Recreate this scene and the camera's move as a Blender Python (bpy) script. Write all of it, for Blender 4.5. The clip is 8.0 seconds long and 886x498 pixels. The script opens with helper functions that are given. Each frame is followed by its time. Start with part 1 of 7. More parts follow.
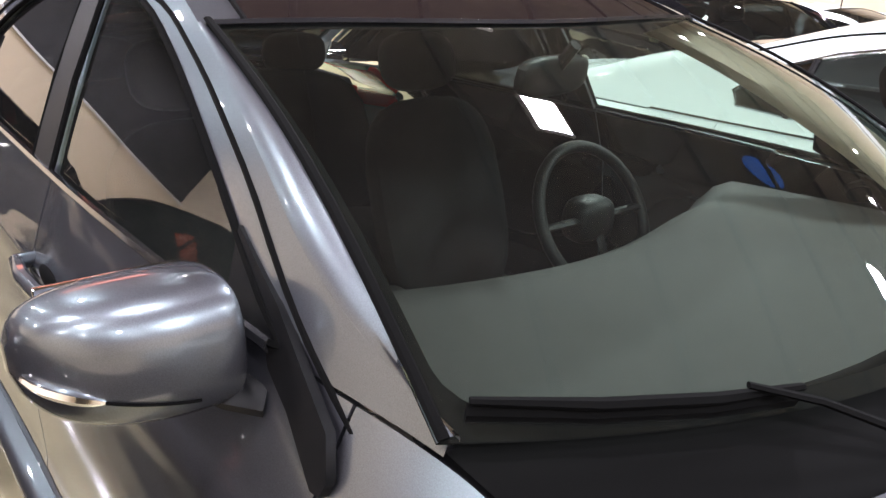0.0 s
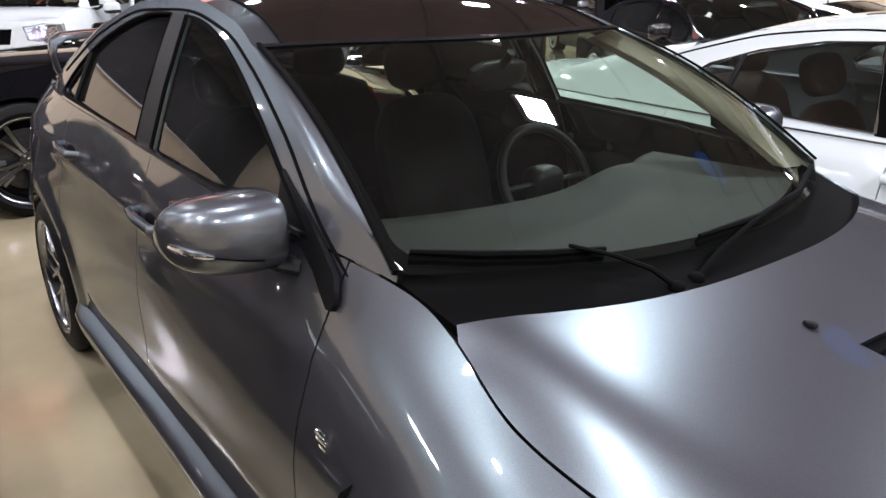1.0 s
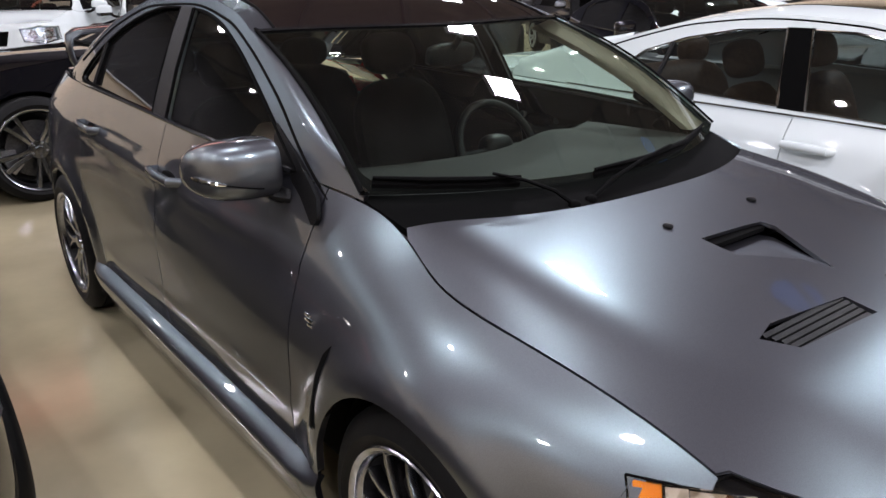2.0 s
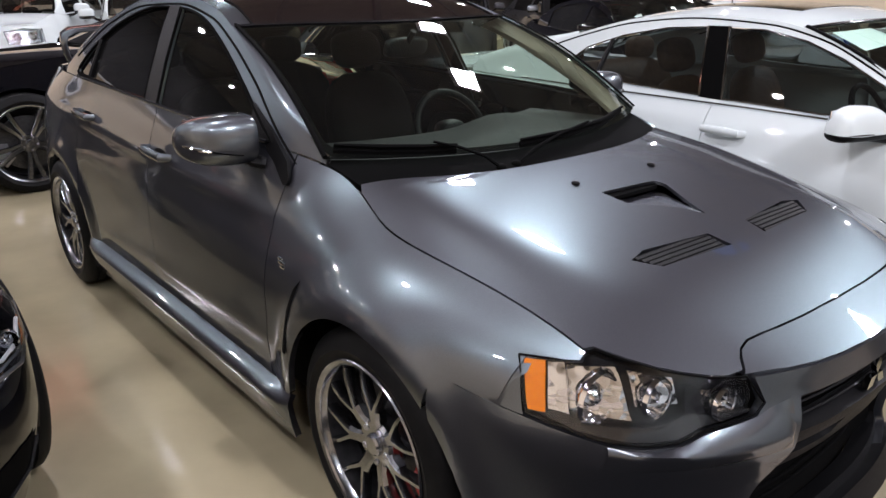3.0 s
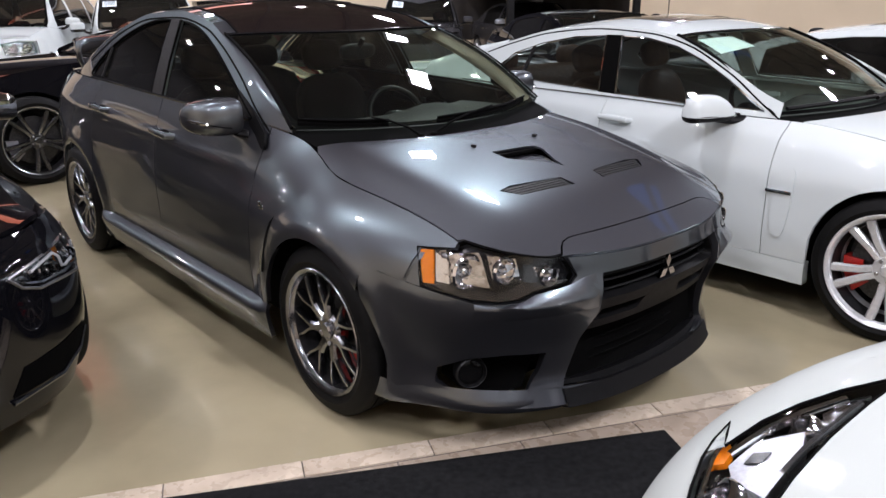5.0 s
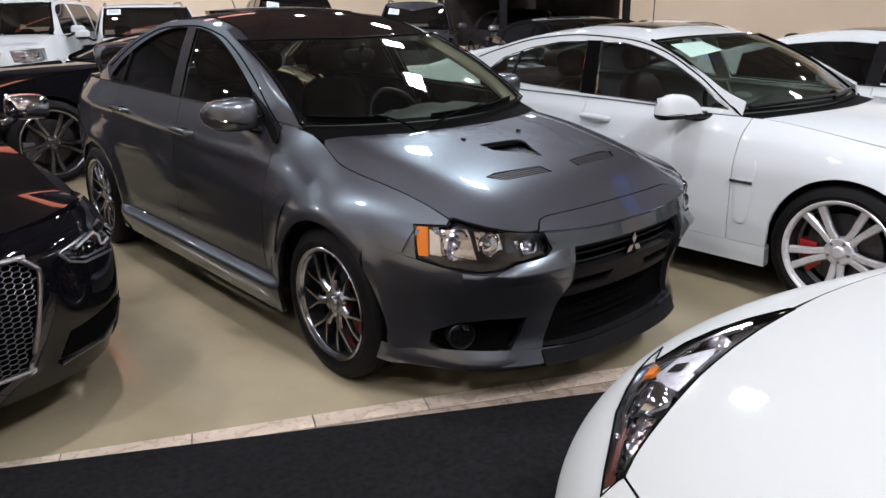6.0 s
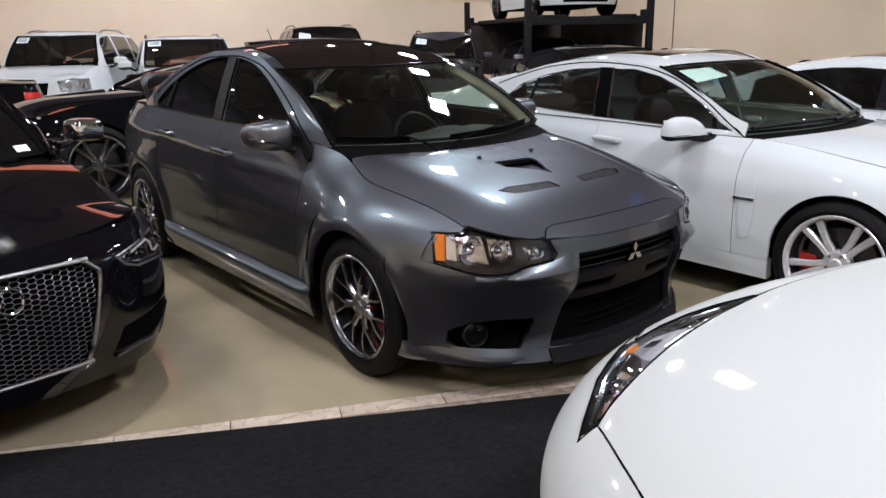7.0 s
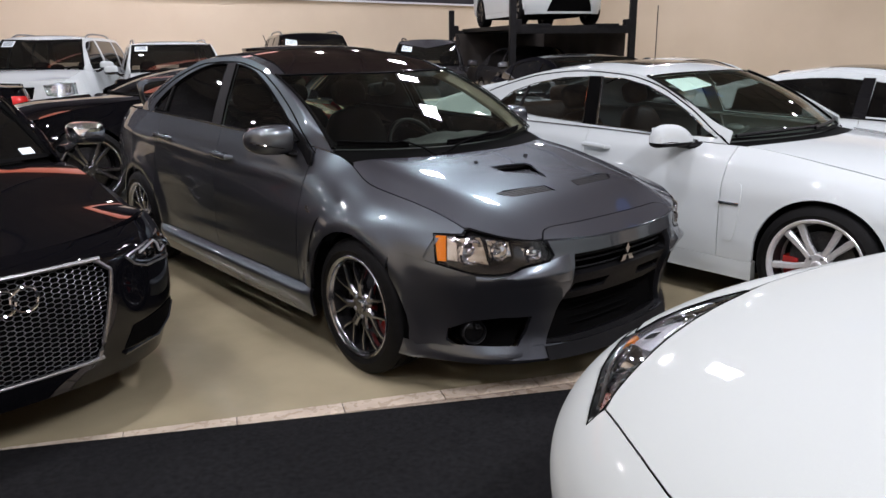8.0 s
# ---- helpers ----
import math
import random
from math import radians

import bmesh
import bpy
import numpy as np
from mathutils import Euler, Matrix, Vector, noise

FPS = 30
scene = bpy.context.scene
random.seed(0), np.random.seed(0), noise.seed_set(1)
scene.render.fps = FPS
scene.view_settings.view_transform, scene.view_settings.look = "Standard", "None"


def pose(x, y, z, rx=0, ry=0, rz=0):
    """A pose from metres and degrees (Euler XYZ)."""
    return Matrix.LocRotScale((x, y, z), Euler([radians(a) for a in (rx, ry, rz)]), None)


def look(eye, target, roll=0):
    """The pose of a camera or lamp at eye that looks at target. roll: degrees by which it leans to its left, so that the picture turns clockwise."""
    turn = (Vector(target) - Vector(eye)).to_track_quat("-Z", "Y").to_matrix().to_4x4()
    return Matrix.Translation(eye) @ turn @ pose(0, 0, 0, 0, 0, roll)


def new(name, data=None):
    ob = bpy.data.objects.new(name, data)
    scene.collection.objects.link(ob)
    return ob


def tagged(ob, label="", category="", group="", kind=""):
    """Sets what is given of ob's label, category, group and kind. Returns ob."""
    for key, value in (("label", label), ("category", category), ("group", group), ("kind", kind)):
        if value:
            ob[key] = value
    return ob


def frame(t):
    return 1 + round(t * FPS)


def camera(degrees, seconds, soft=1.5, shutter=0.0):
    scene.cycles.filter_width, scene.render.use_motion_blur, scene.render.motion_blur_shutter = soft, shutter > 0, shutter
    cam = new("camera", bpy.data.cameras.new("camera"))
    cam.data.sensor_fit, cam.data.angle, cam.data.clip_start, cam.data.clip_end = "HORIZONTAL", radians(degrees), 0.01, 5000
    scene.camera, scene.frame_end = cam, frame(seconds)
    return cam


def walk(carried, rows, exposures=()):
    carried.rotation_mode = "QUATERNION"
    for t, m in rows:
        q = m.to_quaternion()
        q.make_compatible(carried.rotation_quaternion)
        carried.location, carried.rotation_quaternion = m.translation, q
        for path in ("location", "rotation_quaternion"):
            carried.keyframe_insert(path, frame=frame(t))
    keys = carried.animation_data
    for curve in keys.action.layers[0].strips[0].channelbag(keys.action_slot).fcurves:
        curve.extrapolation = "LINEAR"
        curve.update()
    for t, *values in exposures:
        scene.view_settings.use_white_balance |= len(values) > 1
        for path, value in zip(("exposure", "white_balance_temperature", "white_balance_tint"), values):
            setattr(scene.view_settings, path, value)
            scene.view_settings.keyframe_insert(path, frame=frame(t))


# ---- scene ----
cam = camera(61.0, 8.0)
PATH = [
    (0, (1.390, -1.079, 1.400), (-0.783, 0.725, 0.388), 1.73),
    (0.5, (1.665, -1.285, 1.466), (-0.585, 0.451, 0.507), 1.52),
    (1, (1.942, -1.356, 1.471), (-0.308, 0.352, 0.462), -0.13),
    (1.5, (2.157, -1.470, 1.460), (-0.078, 0.260, 0.451), -0.40),
    (2.8, (2.679, -1.729, 1.449), (0.480, 0.058, 0.463), -0.61),
    (3, (2.740, -1.762, 1.445), (0.556, 0.044, 0.461), -0.46),
    (3.5, (2.915, -1.882, 1.460), (0.761, -0.041, 0.475), -0.21),
    (4, (3.116, -1.979, 1.467), (0.968, -0.124, 0.492), -0.43),
    (4.5, (3.340, -2.056, 1.450), (1.177, -0.203, 0.508), -0.76),
    (5, (3.502, -2.160, 1.458), (1.351, -0.290, 0.521), -0.50),
    (6.3, (3.875, -2.427, 1.471), (1.725, -0.537, 0.572), -0.62),
    (6.5, (3.936, -2.442, 1.453), (1.732, -0.594, 0.599), -0.92),
    (7, (4.032, -2.544, 1.472), (1.791, -0.721, 0.663), -1.05),
    (7.5, (4.060, -2.637, 1.476), (1.843, -0.774, 0.692), -0.71),
    (8, (4.066, -2.678, 1.479), (1.868, -0.792, 0.695), -0.53),
]
walk(cam, [(t, look(eye, target, roll)) for t, eye, target, roll in PATH],
     exposures=[(0.0, 2.10), (0.5, 1.66), (1.0, 1.27), (1.5, 1.08), (3.0, 0.90), (5.0, 0.80), (6.5, 0.64), (8.0, 0.58)])

# ---- world and light ----
world = bpy.data.worlds.new("showroom_night")
scene.world = world
world.use_nodes = True
world.node_tree.nodes["Background"].inputs[0].default_value = (0.75, 0.8, 1.0, 1)
world.node_tree.nodes["Background"].inputs[1].default_value = 0.02
scene.view_settings.exposure = 0.0

LAMP_W = 46.0          # a recessed downlight
PANEL_W = 150.0        # a rectangular fixture


# ---- materials ----
def nodes_of(name):
    m = bpy.data.materials.new(name)
    m.use_nodes = True
    return m, m.node_tree, m.node_tree.nodes["Principled BSDF"]


def put(bsdf, **kw):
    for k, v in kw.items():
        bsdf.inputs[k.replace("_", " ")].default_value = v


def noise_tex(nt, scale, detail=3.0, rough=0.55, coord="Object"):
    tc = nt.nodes.new("ShaderNodeTexCoord")
    n = nt.nodes.new("ShaderNodeTexNoise")
    n.inputs["Scale"].default_value = scale
    n.inputs["Detail"].default_value = detail
    n.inputs["Roughness"].default_value = rough
    nt.links.new(tc.outputs[coord], n.inputs["Vector"])
    return n


def ramp(nt, src, lo, hi, a=0.3, b=0.7):
    r = nt.nodes.new("ShaderNodeValToRGB")
    r.color_ramp.elements[0].position, r.color_ramp.elements[1].position = a, b
    r.color_ramp.elements[0].color, r.color_ramp.elements[1].color = (*lo, 1), (*hi, 1)
    nt.links.new(src, r.inputs[0])
    return r


def grainy(name, lo, hi, scale, rough=0.5, metal=0.0, bump=0.0, bump_scale=None, rough_var=0.0, a=0.3, b=0.7, coat=0.0, coord="Object"):
    """A surface whose colour wanders between two tones, with fine relief."""
    m, nt, bs = nodes_of(name)
    n = noise_tex(nt, scale, 5.0, coord=coord)
    nt.links.new(ramp(nt, n.outputs["Fac"], lo, hi, a, b).outputs[0], bs.inputs["Base Color"])
    put(bs, Roughness=rough, Metallic=metal)
    if coat:
        put(bs, Coat_Weight=coat, Coat_Roughness=0.05)
    if rough_var:
        n2 = noise_tex(nt, scale * 3.1, 4.0, coord=coord)
        mr = nt.nodes.new("ShaderNodeMapRange")
        mr.inputs["To Min"].default_value, mr.inputs["To Max"].default_value = max(rough - rough_var, 0.02), rough + rough_var
        nt.links.new(n2.outputs["Fac"], mr.inputs["Value"])
        nt.links.new(mr.outputs[0], bs.inputs["Roughness"])
    if bump:
        n3 = noise_tex(nt, bump_scale or scale * 12, 4.0, coord=coord)
        bp = nt.nodes.new("ShaderNodeBump")
        bp.inputs["Strength"].default_value, bp.inputs["Distance"].default_value = bump, 0.002
        nt.links.new(n3.outputs["Fac"], bp.inputs["Height"])
        nt.links.new(bp.outputs[0], bs.inputs["Normal"])
    return m


def paint(name, colour, metallic=0.0, rough=0.4, flake=0.0, coat=1.0, spec=0.0, haze=1.0):
    """Car paint: a base with metal flake under clear coat, with faint orange peel and dust."""
    m, nt, bs = nodes_of(name)
    n = noise_tex(nt, 900.0, 1.0)
    lo = tuple(c * (1 - flake) for c in colour)
    hi = tuple(min(1, c * (1 + flake)) for c in colour)
    nt.links.new(ramp(nt, n.outputs["Fac"], lo, hi).outputs[0], bs.inputs["Base Color"])
    put(bs, Metallic=metallic, Roughness=rough, Coat_Weight=coat, Coat_Roughness=0.025, Coat_IOR=1.5, Specular_IOR_Level=spec)
    dust = noise_tex(nt, 6.0, 6.0, 0.7)
    mr = nt.nodes.new("ShaderNodeMapRange")
    mr.inputs["From Min"].default_value, mr.inputs["From Max"].default_value = 0.45, 0.8
    mr.inputs["To Min"].default_value, mr.inputs["To Max"].default_value = 0.012 * haze, 0.05 * haze
    nt.links.new(dust.outputs["Fac"], mr.inputs["Value"])
    nt.links.new(mr.outputs[0], bs.inputs["Coat Roughness"])
    peel = noise_tex(nt, 160.0, 2.0)
    bp = nt.nodes.new("ShaderNodeBump")
    bp.inputs["Strength"].default_value, bp.inputs["Distance"].default_value = 0.03, 0.0006
    nt.links.new(peel.outputs["Fac"], bp.inputs["Height"])
    nt.links.new(bp.outputs[0], bs.inputs["Coat Normal"])
    return m


def flake_paint(name, deep, cool, warm, peel=0.03):
    """Grey pearl metallic: a dark ground, a tight bluish green flake lobe and a wide violet one, under clear coat."""
    m, nt, bs = nodes_of(name)
    nt.nodes.remove(bs)
    N, L = nt.nodes.new, nt.links.new
    grain = noise_tex(nt, 900.0, 1.0)
    ground = N("ShaderNodeBsdfDiffuse")
    L(ramp(nt, grain.outputs["Fac"], tuple(c * 0.85 for c in deep), tuple(c * 1.15 for c in deep)).outputs[0], ground.inputs[0])
    lobes = []
    for colour, rough in ((cool, 0.31), (warm, 0.50)):
        g = N("ShaderNodeBsdfGlossy")
        L(ramp(nt, grain.outputs["Fac"], tuple(c * 0.86 for c in colour), tuple(c * 1.14 for c in colour)).outputs[0], g.inputs[0])
        g.inputs["Roughness"].default_value = rough
        lobes.append(g)
    flakes, body, top = N("ShaderNodeMixShader"), N("ShaderNodeMixShader"), N("ShaderNodeMixShader")
    flakes.inputs[0].default_value, body.inputs[0].default_value = 0.55, 0.80
    L(lobes[0].outputs[0], flakes.inputs[1])
    L(lobes[1].outputs[0], flakes.inputs[2])
    L(ground.outputs[0], body.inputs[1])
    L(flakes.outputs[0], body.inputs[2])
    dust = noise_tex(nt, 6.0, 6.0, 0.7)
    mr = N("ShaderNodeMapRange")
    mr.inputs["From Min"].default_value, mr.inputs["From Max"].default_value = 0.45, 0.8
    mr.inputs["To Min"].default_value, mr.inputs["To Max"].default_value = 0.012, 0.05
    L(dust.outputs["Fac"], mr.inputs["Value"])
    bump = N("ShaderNodeBump")
    bump.inputs["Strength"].default_value, bump.inputs["Distance"].default_value = peel, 0.0006
    L(noise_tex(nt, 160.0, 2.0).outputs["Fac"], bump.inputs["Height"])
    coat, fr = N("ShaderNodeBsdfGlossy"), N("ShaderNodeFresnel")
    coat.inputs[0].default_value = (1, 1, 1, 1)
    fr.inputs["IOR"].default_value = 1.58
    L(mr.outputs[0], coat.inputs["Roughness"])
    L(bump.outputs[0], coat.inputs["Normal"])
    L(fr.outputs[0], top.inputs[0])
    L(body.outputs[0], top.inputs[1])
    L(coat.outputs[0], top.inputs[2])
    L(top.outputs[0], nt.nodes["Material Output"].inputs[0])
    return m


def plain(name, colour, rough=0.4, metal=0.0, coat=0.0):
    m, nt, bs = nodes_of(name)
    put(bs, Base_Color=(*colour, 1), Roughness=rough, Metallic=metal, Coat_Weight=coat)
    return m


def pane(name, tint, ior=1.5, dust=0.006):
    """Thin glass: tinted, clear through, with a pale film that paints in dust and veiling haze, and mirror gloss that
    grows towards grazing.
    """
    m, nt, bs = nodes_of(name)
    nt.nodes.remove(bs)
    tr = nt.nodes.new("ShaderNodeBsdfTransparent")
    tr.inputs[0].default_value = (*tint, 1)
    gl = nt.nodes.new("ShaderNodeBsdfGlossy")
    gl.inputs["Roughness"].default_value = 0.01
    lw = nt.nodes.new("ShaderNodeLayerWeight")
    lw.inputs[0].default_value = 0.5
    pw = nt.nodes.new("ShaderNodeMath")
    pw.operation = "POWER"
    pw.inputs[1].default_value = 5.0
    f0 = ((ior - 1) / (ior + 1)) ** 2 * 1.9
    fr = nt.nodes.new("ShaderNodeMapRange")
    fr.inputs["To Min"].default_value, fr.inputs["To Max"].default_value = f0, 1.0
    mx = nt.nodes.new("ShaderNodeMixShader")
    nt.links.new(lw.outputs["Facing"], pw.inputs[0])
    nt.links.new(pw.outputs[0], fr.inputs["Value"])
    nt.links.new(fr.outputs[0], mx.inputs[0])
    film = nt.nodes.new("ShaderNodeBsdfDiffuse")
    film.inputs[0].default_value = (0.75, 0.73, 0.70, 1)
    md = nt.nodes.new("ShaderNodeMixShader")
    streak = ramp(nt, noise_tex(nt, 3.0, 5.0, 0.65).outputs["Fac"], (dust * 0.5,) * 3, (dust * 1.5,) * 3)
    nt.links.new(streak.outputs[0], md.inputs[0])
    nt.links.new(tr.outputs[0], md.inputs[1])
    nt.links.new(film.outputs[0], md.inputs[2])
    nt.links.new(md.outputs[0], mx.inputs[1])
    nt.links.new(gl.outputs[0], mx.inputs[2])
    nt.links.new(mx.outputs[0], nt.nodes["Material Output"].inputs[0])
    return m


def glow(name, colour, strength):
    m, nt, bs = nodes_of(name)
    put(bs, Base_Color=(0.8, 0.8, 0.8, 1), Emission_Color=(*colour, 1), Emission_Strength=strength)
    return m


M_GREY = flake_paint("graphite_grey_paint", (0.015, 0.016, 0.019), (0.150, 0.206, 0.216), (0.106, 0.093, 0.110))
M_WHITE = paint("pearl_white_paint", (0.545, 0.590, 0.588), 0.0, 0.35, 0.03)
M_PEARL = paint("pearl_coat_paint", (0.405, 0.432, 0.412), 0.0, 0.35, 0.03, haze=2.0, coat=0.5)
M_BLACK = paint("black_paint", (0.003, 0.003, 0.004), 0.0, 0.3, 0.1)
M_DARKGREY = paint("dark_grey_paint", (0.05, 0.05, 0.055), 0.5, 0.35, 0.2)
M_SILVER = paint("silver_paint", (0.35, 0.37, 0.4), 0.7, 0.35, 0.15)
M_WINE = paint("dark_roof_paint", (0.009, 0.006, 0.006), 0.0, 0.3, 0.1)
M_GLASS = pane("windscreen_glass", (0.78, 0.88, 0.80), dust=0.0028)
M_TINT = pane("tinted_side_glass", (0.22, 0.23, 0.22))
M_DARKTINT = pane("dark_tinted_glass", (0.05, 0.055, 0.055))
M_LENS = pane("clear_lens", (0.96, 0.97, 0.98), ior=1.33, dust=0.0006)
M_PLASTIC = grainy("black_plastic", (0.002, 0.002, 0.0024), (0.0042, 0.0042, 0.0046), 40, 0.5, bump=0.25, bump_scale=700)
M_GLOSSBLACK = plain("gloss_black_trim", (0.008, 0.008, 0.009), 0.12, 0, 0.5)
M_RUBBER = grainy("tyre_rubber", (0.002, 0.002, 0.002), (0.0045, 0.0045, 0.0045), 30, 0.6, bump=0.3, bump_scale=300)
M_RIM = grainy("hyper_silver_alloy", (0.24, 0.245, 0.26), (0.34, 0.345, 0.36), 60, 0.2, 1.0)
M_ALLOY = grainy("painted_silver_alloy", (0.62, 0.63, 0.64), (0.74, 0.75, 0.76), 60, 0.3, 0.6)
M_CHROME = plain("chrome", (0.82, 0.83, 0.85), 0.06, 1.0)
M_STEEL = grainy("brake_disc_steel", (0.28, 0.28, 0.29), (0.42, 0.42, 0.43), 90, 0.35, 1.0)
# shade behind the spokes is put into these two dark wheel colours
M_BARREL = grainy("shaded_dark_metal", (0.012, 0.012, 0.013), (0.03, 0.03, 0.032), 40, 0.45, 0.6)
M_DISC = grainy("dull_brake_disc", (0.05, 0.05, 0.052), (0.10, 0.10, 0.102), 90, 0.4, 1.0)
M_RED = plain("red_caliper", (0.5, 0.02, 0.015), 0.35, 0, 0.5)
M_AMBER = grainy("amber_lens", (0.55, 0.13, 0.001), (0.72, 0.20, 0.003), 60, 0.22, bump=0.6, bump_scale=90)
M_REDLENS = plain("red_lamp_lens", (0.45, 0.01, 0.01), 0.12, 0, 0.6)
M_LINER = plain("dark_liner", (0.002, 0.002, 0.002), 0.9)
M_LINER.node_tree.nodes["Principled BSDF"].inputs["Specular IOR Level"].default_value = 0.15
M_FABRIC = grainy("dark_seat_fabric", (0.003, 0.003, 0.0033), (0.006, 0.006, 0.0063), 80, 0.9, bump=0.3, bump_scale=900)
M_GRILLE = grainy("dark_grille_metal", (0.13, 0.13, 0.135), (0.20, 0.20, 0.205), 60, 0.3, 0.9)
M_LAMPBACK = plain("faceted_lamp_chrome", (0.80, 0.80, 0.83), 0.08, 1.0)
facet_nt = M_LAMPBACK.node_tree
facet, facet_bump, facet_tc = facet_nt.nodes.new("ShaderNodeTexVoronoi"), facet_nt.nodes.new("ShaderNodeBump"), facet_nt.nodes.new("ShaderNodeTexCoord")
facet.inputs["Scale"].default_value = 38.0
facet_bump.inputs["Strength"].default_value, facet_bump.inputs["Distance"].default_value = 0.6, 0.005
facet_nt.links.new(facet_tc.outputs["Object"], facet.inputs["Vector"])
facet_nt.links.new(facet.outputs["Distance"], facet_bump.inputs["Height"])
facet_nt.links.new(facet_bump.outputs[0], facet_nt.nodes["Principled BSDF"].inputs["Normal"])
M_SMOKE = grainy("smoked_lamp_chrome", (0.004, 0.004, 0.005), (0.010, 0.010, 0.012), 12, 0.18, 0.3, bump=0.03, bump_scale=8)
M_DASH = grainy("dashboard_vinyl", (0.0082, 0.0074, 0.0074), (0.0130, 0.0118, 0.0118), 60, 0.7, bump=0.3, bump_scale=800)
M_TAN = grainy("tan_leather", (0.11, 0.058, 0.032), (0.17, 0.09, 0.05), 30, 0.5, bump=0.25, bump_scale=400)
M_LINING = grainy("beige_pillar_lining", (0.50, 0.43, 0.35), (0.58, 0.50, 0.42), 50, 0.85)
M_CLEAR = pane("clear_side_glass", (0.76, 0.86, 0.78))
M_SATIN = grainy("satin_reflector", (0.35, 0.35, 0.37), (0.5, 0.5, 0.52), 50, 0.22, 1.0)
M_PAPER = grainy("price_sheet_paper", (0.70, 0.82, 0.84), (0.80, 0.88, 0.88), 30, 0.8)
M_SIDE = pane("jaded_side_glass", (0.30, 0.33, 0.32))
M_INK = plain("printed_ink", (0.05, 0.08, 0.10), 0.8)

# dull blacks: little sheen
for dull_blacks, sheen in ((M_LINER, 0.04), (M_PLASTIC, 0.14), (M_RUBBER, 0.14), (M_FABRIC, 0.15), (M_DASH, 0.25)):
    dull_blacks.node_tree.nodes["Principled BSDF"].inputs["Specular IOR Level"].default_value = sheen


# ---- shape tools ----
from mathutils.geometry import delaunay_2d_cdt


def curve(pts):
    """A smooth function through (x, y) points that never overshoots."""
    pts = sorted(pts)
    xs, ys = [p[0] for p in pts], [p[1] for p in pts]
    n = len(xs)
    h = [xs[i + 1] - xs[i] for i in range(n - 1)]
    d = [(ys[i + 1] - ys[i]) / h[i] for i in range(n - 1)]
    m = [d[0]] + [0.0 if d[i - 1] * d[i] <= 0 else 2 * d[i - 1] * d[i] / (d[i - 1] + d[i]) for i in range(1, n - 1)] + [d[-1]]

    def f(x):
        if x <= xs[0]:
            return ys[0] + (x - xs[0]) * m[0] * 0.3
        if x >= xs[-1]:
            return ys[-1] + (x - xs[-1]) * m[-1] * 0.3
        i = 0
        while x > xs[i + 1]:
            i += 1
        t = (x - xs[i]) / h[i]
        return (ys[i] * (1 + 2 * t) * (1 - t) ** 2 + m[i] * h[i] * t * (1 - t) ** 2
                + ys[i + 1] * t * t * (3 - 2 * t) + m[i + 1] * h[i] * t * t * (t - 1))
    return f


def faired(f, reach, lo, hi):
    """The function f with its kinks eased over a stretch of about reach; it keeps its values at the ends lo and hi."""
    taps = [(-1.5, 0.10), (-1.0, 0.15), (-0.5, 0.16), (0.0, 0.18), (0.5, 0.16), (1.0, 0.15), (1.5, 0.10)]

    def g(x):
        r = max(0.0, min(reach, (x - lo) / 1.5, (hi - x) / 1.5))
        return sum(w * f(x + d * r) for d, w in taps) if r > 1e-6 else f(x)
    return g


def smooth_poly(pts, n=4):
    """A closed outline rounded through its points."""
    out, k = [], len(pts)
    for i in range(k):
        p0, p1, p2, p3 = (Vector((*pts[(i + j - 1) % k], 0)) for j in range(4))
        for s in range(n):
            t = s / n
            q = 0.5 * (2 * p1 + (p2 - p0) * t + (2 * p0 - 5 * p1 + 4 * p2 - p3) * t * t + (3 * p1 - p0 - 3 * p2 + p3) * t ** 3)
            out.append((q.x, q.y))
    return out


def inside(x, y, poly):
    hit, j = False, len(poly) - 1
    for i in range(len(poly)):
        (xi, yi), (xj, yj) = poly[i], poly[j]
        if (yi > y) != (yj > y) and x < (xj - xi) * (y - yi) / (yj - yi) + xi:
            hit = not hit
        j = i
    return hit


